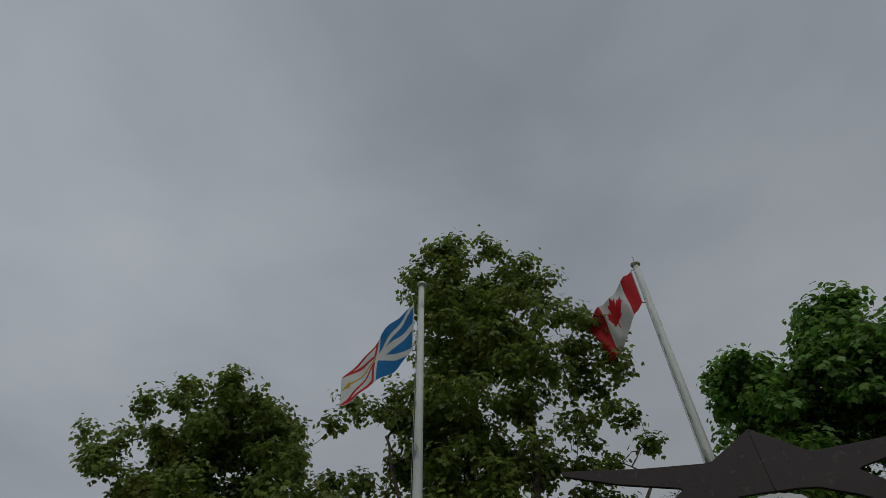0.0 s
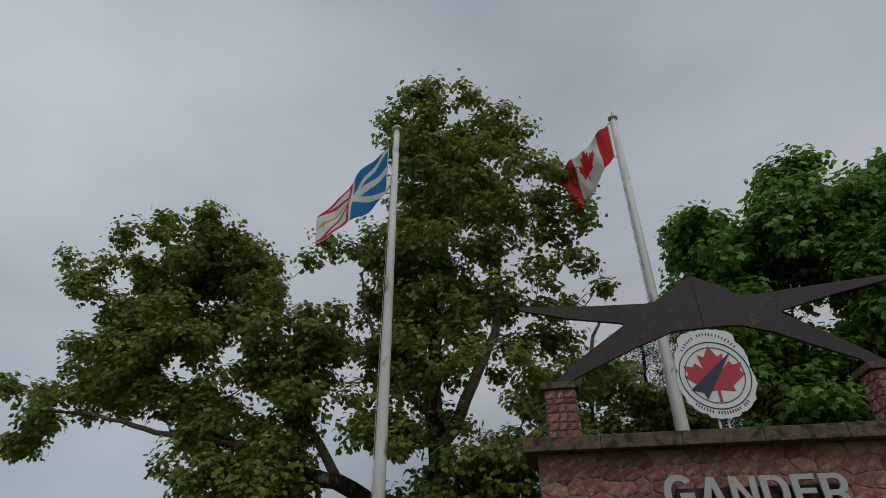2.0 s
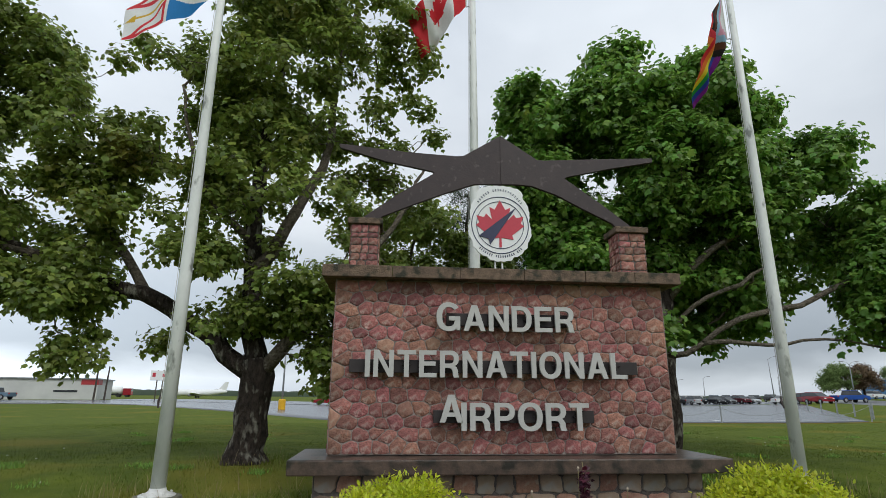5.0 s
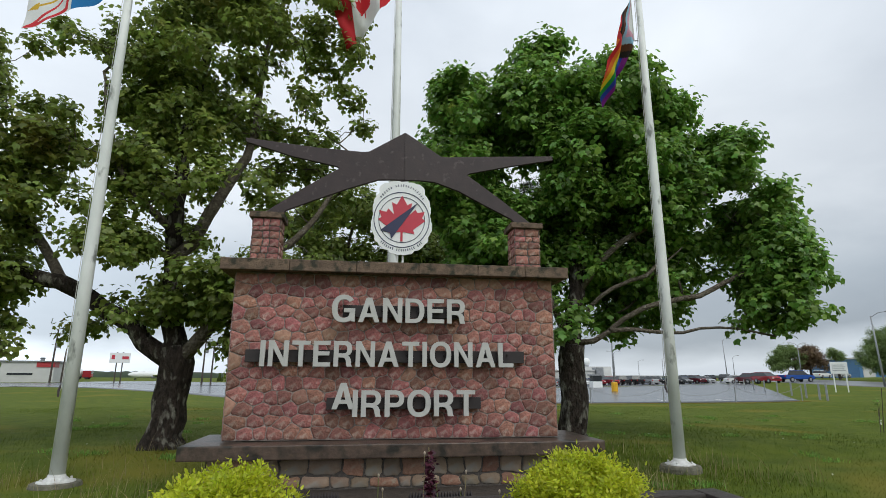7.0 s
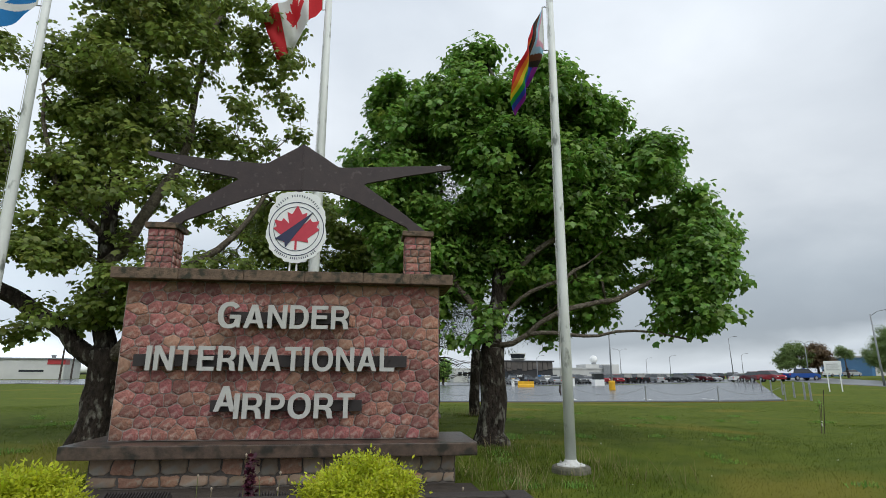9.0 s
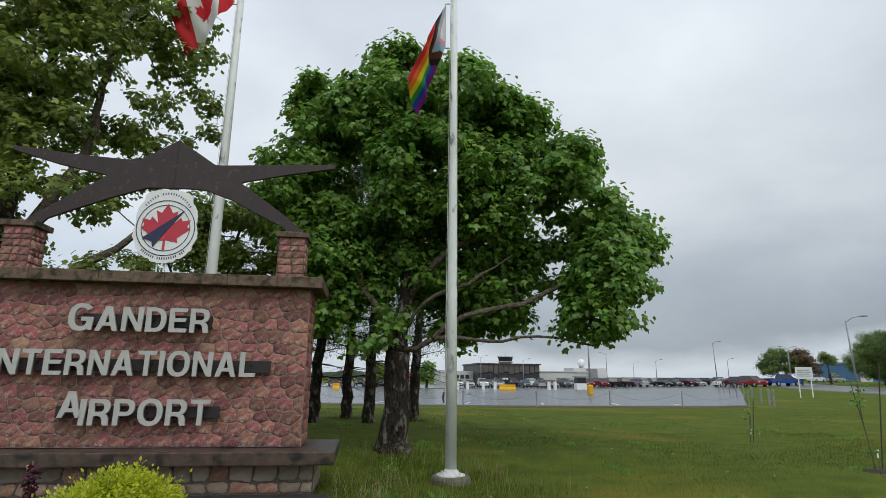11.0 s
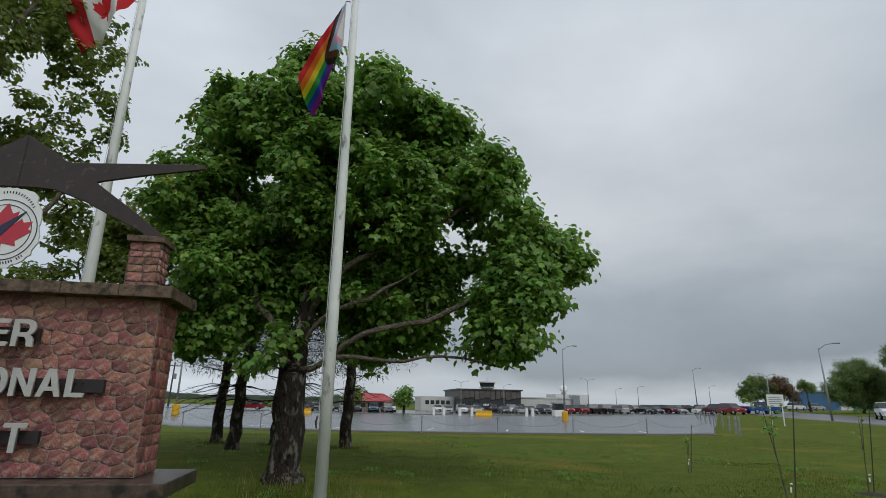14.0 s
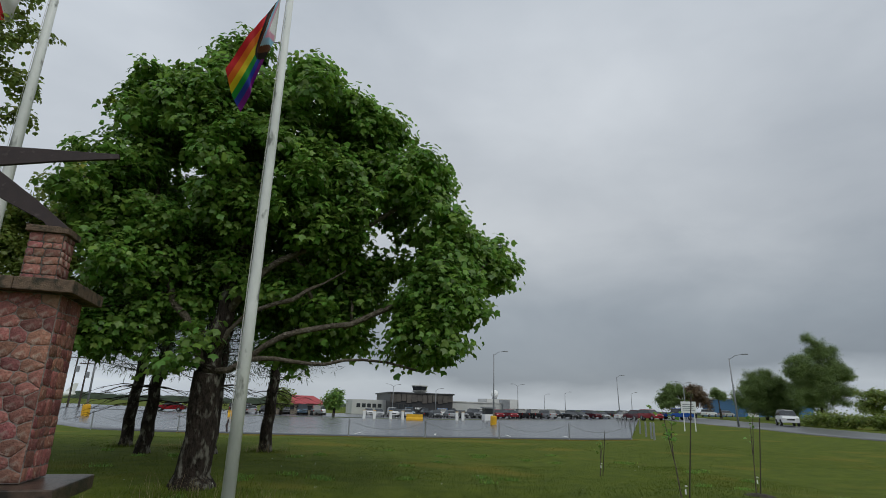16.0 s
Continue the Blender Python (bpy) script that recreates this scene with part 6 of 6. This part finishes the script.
far_tree(x, y, 4.6, [(0, 0, 2.9, 1.4, 1.4, 1.8)], "small light green tree in the car park", M_LEAF, 58, tufts=110, leaf=0.36)
x, y = -43.5, 50.5
far_tree(x, y, 5.0, [(-1.2, 0, 3.0, 1.0, 1, 0.9), (-1.6, 0, 2.2, 0.9, 0.8, 0.6), (1.3, 0, 2.5, 0.9, 0.8, 0.6)], "scraggy half-bare small tree on the lawn", M_LEAF, 59, lean=1.6, tufts=75, leaf=0.24, per=14)
# bare windswept twigs of that tree's top
rt = random.Random(9)
bare = thing("bare_tree", "bare windswept twigs of a dead young tree", "tree", on(-42.9, 50.5))
for i in range(46):
    a = rt.uniform(-0.8, 1.4)
    l = rt.uniform(2.0, 5.2)
    part("twig", tube([(0, 0, 0.2), (0.12 * l * a, rt.uniform(-0.2, 0.2), l * 0.5), (0.42 * l * a + 0.3, rt.uniform(-0.5, 0.5), l)], [0.05, 0.03, 0.008], 4), M_LIMB, bare)
# hedge along the road
hx, hv = [], []
rh = np.random.default_rng(4)
for i in range(260):
    az = 48.0 + 14 * rh.random()
    r = 80 - (az - 48) * 1.1 + rh.normal() * 0.7
    q = P(az, r)
    hv.append((q[0], q[1], G(*q) + 0.25 + 0.95 * rh.random() ** 0.6))
V, F = leaf_cloud(np.array(hv), np.zeros((260, 3)), 60, 0.36, 0.20, rh)
tagged(part("hedge", mesh_np("hedge", V, F, M_LEAF), M_LEAF), "long green hedge beside the road", "hedge", kind="stuff")
# woods at the horizon
wv, wf = [], []
nseg = 420
for i in range(nseg + 1):
    az = -75 + 150 * i / nseg
    r = 620 + 40 * math.sin(i * 0.11)
    hgt = 5.0 + 2.4 * noise.noise((i * 0.09, 1, 0)) + 1.6 * noise.noise((i * 0.61, 3, 0)) + 0.9 * noise.noise((i * 2.1, 5, 0))
    if az > 2:
        hgt *= 0.45
    for rr, z in ((r - 10, -2.0), (r - 6, hgt * 0.8), (r, hgt + 0.6), (r + 30, hgt), (r + 40, -2)):
        q = P(az, rr)
        wv.append((*q, G(*q) + z))
for i in range(nseg):
    for k in range(4):
        a = i * 5 + k
        wf.append((a, a + 5, a + 6, a + 1))
tagged(part("backdrop", mesh_np("backdrop", wv, wf, M_FARWOOD, smooth=True), M_FARWOOD), "far dark line of woods on the horizon", "woods", kind="structure")

# ---- planting in front of the sign ----
M_TIMBER = mat("dark_stained_timber", (0.055, 0.045, 0.04), (0.03, 0.024, 0.022), 12, 0.6, 0.4, 30, stretch=(0.3, 3, 3))
M_PURPLE = mat("purple_leaf", (0.085, 0.012, 0.03), (0.05, 0.008, 0.018), 8, 0.5, island=0.3, trans=0.2)
M_SEED = mat("seed_head", (0.42, 0.35, 0.27), (0.28, 0.22, 0.16), 8, 0.9)
M_STEM = mat("green_stem", (0.16, 0.19, 0.05), (0.10, 0.13, 0.03), 8, 0.7)
planter = thing("planter", "low raised bed of dark timber in front of the sign", "planter", pose(0, 0, 0))
part("back_board", box(-2.40, 2.42, -2.66, -2.45, -0.2, 0.345, 0.012), M_TIMBER, planter)
part("front_board", box(-2.40, 2.42, -4.10, -3.89, -0.2, 0.345, 0.012), M_TIMBER, planter)
part("side_board", box(-2.62, -2.40, -4.10, -2.45, -0.2, 0.35, 0.012), M_TIMBER, planter)
part("side_board", box(2.42, 2.64, -4.10, -2.45, -0.2, 0.35, 0.012), M_TIMBER, planter)
part("soil", box(-2.40, 2.42, -3.89, -2.66, -0.15, 0.25), M_SOIL, planter, "dark soil")

bed = [(-2.66, -2.45, 0.0), (2.66, -2.45, 0.0), (2.55, 0.02, 0.0), (-2.62, 0.02, 0.0)]
tagged(part("planting_bed", mesh_np("planting_bed", [(x, y, G(x, y) + dz) for dz in (0.03, -0.2) for x, y, _ in bed], [(0, 1, 2, 3), (0, 4, 5, 1), (1, 5, 6, 2), (3, 7, 4, 0)], M_SOIL), M_SOIL), "strip of dark bare soil before the sign", "soil", kind="structure")


def shrub(x, y, top, r, seed):
    nr = np.random.default_rng(seed)
    t = thing("golden_shrub", "bright chartreuse leafy shrub in the raised bed", "shrub", pose(x, y, 0.15), "golden shrubs")
    c = []
    h = top - 0.15
    while len(c) < 260:
        d = nr.normal(size=3)
        d /= np.linalg.norm(d)
        if d[2] < -0.3:
            continue
        k = nr.random() ** 0.3 * (1 + 0.13 * noise.noise(Vector(d) * 2.3 + Vector((seed, 0, 0))))
        c.append((d[0] * r * k, d[1] * r * k, h * 0.42 + d[2] * h * 0.52 * k))
    c = np.array(c)
    ax = c - np.array((0, 0, -0.1))
    ax /= np.linalg.norm(ax, axis=1, keepdims=True)
    V, F = leaf_cloud(c, ax, 70, 0.042, 0.036, nr, -0.25, ((0, 0, 0), (0.26, 0.35, -0.05), (0.2, 0.7, -0.03), (0, 1, 0.0), (-0.2, 0.7, -0.03), (-0.26, 0.35, -0.05)))
    part("foliage", mesh_np("foliage", V, F, M_SHRUB), M_SHRUB, t)["kind"] = "stuff"
    for i in range(9):
        a = i * 0.7
        part("stem", tube([(0.05 * math.cos(a), 0.05 * math.sin(a), -0.05), (0.5 * r * math.cos(a), 0.5 * r * math.sin(a), h * 0.6)], [0.008, 0.004], 5), M_LIMB, t)


shrub(-1.48, -3.2, 0.70, 0.50, 71)
shrub(1.10, -3.1, 0.76, 0.46, 72)


def floodlight(x, y, z):
    t = thing("floodlight", "black finned floodlight on the ground below the sign", "floodlight", pose(x, y, z, 25, 0, 0), "ground floodlights")
    part("housing", box(-0.30, 0.30, -0.16, 0.16, -0.05, 0.05, 0.012), M_BAR, t)
    for i in range(22):
        a = -0.285 + 0.57 * i / 21
        part("fin", box(a - 0.005, a + 0.005, -0.15, 0.15, 0.05, 0.085), M_BAR, t)
    part("bracket", box(-0.33, 0.33, -0.02, 0.02, -0.22, -0.06, 0.004), M_BAR, t)
    part("stand", box(-0.05, 0.05, -0.05, 0.05, -0.45, -0.2), M_BAR, t)


floodlight(-1.05, -2.05, 0.17)
floodlight(0.18, -2.05, 0.15)
spike = thing("purple_plant", "dark purple leafy spike plant before the stone base", "plant", pose(0.04, -2.25, 0))
nr = np.random.default_rng(6)
c = np.array([(0.02 * math.sin(i), 0.02 * math.cos(i), 0.05 + 0.6 * i / 60) for i in range(60)])
V, F = leaf_cloud(c, np.zeros((60, 3)), 6, 0.016, 0.042, nr)
part("foliage", mesh_np("foliage", V, F, M_PURPLE), M_PURPLE, spike)["kind"] = "stuff"
part("stem", tube([(0, 0, -0.1), (0.01, 0, 0.3), (-0.01, 0, 0.72)], [0.008, 0.007, 0.004], 5), M_STRAW, spike)
rs = random.Random(3)
for i, (x, h) in enumerate(((-0.42, 0.55), (-0.02, 0.72), (0.16, 0.5), (0.30, 0.58), (0.34, 0.42), (-0.36, 0.38), (0.72, 0.35), (1.9, 0.30), (2.05, 0.36), (1.96, 0.2))):
    y = -2.25 + rs.uniform(-0.15, 0.25)
    t = thing("weed_stalk", "thin gone-to-seed weed stalk", "weed", pose(x, y, G(x, y)), "weed stalks")
    lean = rs.uniform(-0.06, 0.06)
    part("stem", tube([(0, 0, -0.05), (lean * 0.5, 0, h * 0.5), (lean, 0, h)], [0.005, 0.004, 0.003], 5), M_STRAW if i % 2 else M_STEM, t)
    part("head", lathe([(0.004, h - 0.008), (0.010, h + 0.006), (0.011, h + 0.016), (0.004, h + 0.026)], 8, centre=(lean, 0, 0)), M_SEED, t)

# ---- grass ----
nr = np.random.default_rng(12)


def blades(name, n, area, hmin, hmax, width, material, label, clump=None):
    x = nr.uniform(area[0], area[1], n)
    y = nr.uniform(area[2], area[3], n)
    if clump is not None:
        k = nr.integers(0, len(clump), n)
        cc = np.array(clump)
        x = cc[k, 0] + nr.normal(size=n) * cc[k, 2]
        y = cc[k, 1] + nr.normal(size=n) * cc[k, 2]
    keep = (np.hypot(x - 4.28, y - 0.9) > 0.34) & (np.hypot(x + 4.45, y - 0.85) > 0.34) & ~((x > -2.45) & (x < 2.35) & (y > 0.0) & (y < 1.1)) & ~((x > -2.5) & (x < 2.6) & (y > -2.7) & (y < 0.1)) & ~((x > -2.65) & (x < 2.77) & (y > -4.1) & (y < -2.7))
    x, y = x[keep], y[keep]
    n = len(x)
    z = np.array([G(a, b) for a, b in zip(x, y)]) - 0.02
    h = nr.uniform(hmin, hmax, n)
    t = nr.uniform(0, 2 * np.pi, n)
    lx, ly = nr.normal(size=n) * 0.35 * h, nr.normal(size=n) * 0.35 * h
    w = width * nr.uniform(0.6, 1.3, n)
    V = np.empty((n, 5, 3))
    dx, dy = np.cos(t) * w, np.sin(t) * w
    V[:, 0] = np.stack((x - dx, y - dy, z), 1)
    V[:, 1] = np.stack((x + dx, y + dy, z), 1)
    V[:, 2] = np.stack((x + dx * 0.7 + lx * 0.4, y + dy * 0.7 + ly * 0.4, z + h * 0.55), 1)
    V[:, 3] = np.stack((x - dx * 0.7 + lx * 0.4, y - dy * 0.7 + ly * 0.4, z + h * 0.55), 1)
    V[:, 4] = np.stack((x + lx, y + ly, z + h * 0.95), 1)
    F = (np.arange(n)[:, None, None] * 5 + np.array(((0, 1, 2), (0, 2, 3), (3, 2, 4)))[None]).reshape(-1, 3)
    tagged(part(name, mesh_np(name, V.reshape(-1, 3), F, material), material), label, "grass", kind="stuff")


blades("grass", 110000, (-11, 17, -2.2, 8), 0.02, 0.065, 0.005, M_BLADE, "short green lawn grass")
blades("grass", 50000, (-16, 26, 7, 20), 0.02, 0.06, 0.008, M_BLADE, "short green lawn grass further off")
WEEDS = nr.uniform((-11, -2.2), (17, 12), (90, 2))
blades("lawn_weeds", 9000, (0, 1, 0, 1), 0.04, 0.11, 0.009, M_LEAF2, "broad-leaved weeds scattered in the lawn", [(a, b, 0.10) for a, b in WEEDS])
TUFTS = [(-4.8, 1.2, 0.38), (4.75, 1.5, 0.35), (3.6, 2.6, 0.45), (3.2, 1.4, 0.6), (2.9, 0.4, 0.45), (-4.0, 3.7, 0.5), (-3.2, 0.8, 0.5), (5.0, 0.2, 0.5), (2.9, -0.6, 0.35), (-3.0, -0.6, 0.5), (0.4, 12.2, 0.3), (2.3, 11.5, 0.35), (4.5, 10.6, 0.3)]
blades("tall_grass", 9000, (0, 1, 0, 1), 0.04, 0.13, 0.005, M_BLADE, "uncut grass tufts round posts and trunks", TUFTS)
blades("dry_grass", 900, (0, 1, 0, 1), 0.18, 0.40, 0.003, M_STRAW, "dry seeding grass stalks", TUFTS)

# small white flower heads in the lawn
fl = []
for a, b in nr.uniform((-9, -2.2), (15, 9), (60, 2)):
    if -2.7 < a < 2.8 and b < 1.2:
        continue
    fl.append((a, b, G(a, b) + nr.uniform(0.04, 0.10)))
V, F = leaf_cloud(np.array(fl), np.zeros((len(fl), 3)), 6, 0.007, 0.010, nr)
tagged(part("lawn_flowers", mesh_np("lawn_flowers", V, F, M_WHITE), M_WHITE), "tiny white flower heads in the lawn", "flowers", kind="stuff")

# ---- young trees with stakes ----


def sapling(x, y, h, stake_h, side, leaves, seed, soil=False):
    rs = random.Random(seed)
    nr = np.random.default_rng(seed)
    t = thing("sapling", "young thin sapling tied to a wooden stake", "sapling", on(x, y), "staked saplings")
    part("stake", tube([(0, 0, -0.2), (0.08 * stake_h, -0.08 * stake_h, stake_h)], [0.010, 0.009], 7), M_WOODPOLE, t, "dark wooden stake")
    pts = [(-0.05, 0.02, -0.1), (side * 0.25, 0.02, h * 0.4), (side * 0.62 + 0.04, -0.04, h * 0.8), (side * 0.78 + 0.06, -0.06, h)]
    part("stem", tube(pts, [0.013, 0.010, 0.007, 0.003], 6), M_LIMB, t)
    pts2 = [(side * 0.3, 0.02, h * 0.5), (side * 0.35, 0, h * 0.7), (side * 0.3, 0, h * 0.9)]
    part("stem", tube(pts2, [0.009, 0.007, 0.003], 5), M_LIMB, t)
    part("tie", lathe([(0.016, 0.30), (0.019, 0.31), (0.016, 0.32)], 8), M_WHITE, t, "white tie")
    part("tag", box(-0.05, -0.025, -0.03, -0.025, 0.2, 0.27), M_WHITE, t, "white tag")
    c = np.array([(side * 0.33 + rs.uniform(-0.1, 0.1), rs.uniform(-0.1, 0.1), h * rs.uniform(0.68, 0.98)) for _ in range(leaves)] + [(side * 0.75, 0, h)])
    V, F = leaf_cloud(c, np.zeros((len(c), 3)), 6, 0.045, 0.065, nr)
    part("leaves", mesh_np("leaves", V, F, M_LEAF2), M_LEAF2, t)["kind"] = "stuff"
    if soil:
        part("mulch", lathe([(0.34, -0.15), (0.27, 0.0), (0.13, 0.03), (0.02, 0.035)], 11), M_SOIL, t, "ring of dark soil")


sapling(12.85, 5.7, 0.85, 1.12, -0.05, 2, 81)
sapling(10.9, 0.1, 1.42, 1.66, -0.55, 7, 82, True)
sapling(13.4, 1.3, 1.4, 1.36, -0.08, 2, 83, True)

# ---- single stones of the wall, base and piers ----
masonry((WX0, WX1, WZ0 + 0.005, WZ1 - 0.004), 0.205, 0.158, lambda u, v, d: (u, WY - d, v), sign_wall, 11, True, M_STONE, M_STONE_TAN, 0.06, 0.014, 0.0042, rough=True)
masonry((WY, WY + WD, WZ0 + 0.005, WZ1 - 0.004), 0.175, 0.155, lambda u, v, d: (WX1 + d, u, v), sign_wall, 12, False, M_STONE_I, proud=0.015, joint=0.005, jitter=0.34)
masonry((WY, WY + WD, WZ0 + 0.005, WZ1 - 0.004), 0.175, 0.155, lambda u, v, d: (WX0 - d, WY * 2 + WD - u, v), sign_wall, 13, False, M_STONE_I, proud=0.015, joint=0.005, jitter=0.34)
masonry((-2.42, 2.32, -0.02, 0.355), 0.26, 0.185, lambda u, v, d: (u, 0.03 - d, v), sign_wall, 14, True, M_STONE_BASE, M_STONE_TAN, 0.45, 0.02, 0.008, 0.24)
masonry((0.03, 1.08, -0.02, 0.355), 0.27, 0.185, lambda u, v, d: (2.32 + d, u, v), sign_wall, 15, False, M_STONE_BASE, proud=0.02, joint=0.008, jitter=0.2)
masonry((0.03, 1.08, -0.02, 0.355), 0.27, 0.185, lambda u, v, d: (-2.42 - d, 1.11 - u, v), sign_wall, 16, False, M_STONE_BASE, proud=0.02, joint=0.008, jitter=0.2)
for k, (px0, px1) in enumerate(((-2.15, -1.78), (1.60, 1.98))):
    masonry((px0, px1, 2.868, 3.498), 0.125, 0.105, lambda u, v, d: (u, 0.27 - d, v), sign_wall, 20 + k, True, M_STONE, None, 0, 0.014, 0.0045, 0.22)
    masonry((0.27, 0.62, 2.868, 3.498), 0.125, 0.105, lambda u, v, d: (px1 + d, u, v), sign_wall, 24 + k, True, M_STONE, None, 0, 0.014, 0.0045, 0.22)
    masonry((0.27, 0.62, 2.868, 3.498), 0.125, 0.105, lambda u, v, d: (px0 - d, 0.89 - u, v), sign_wall, 28 + k, True, M_STONE, None, 0, 0.014, 0.0045, 0.22)
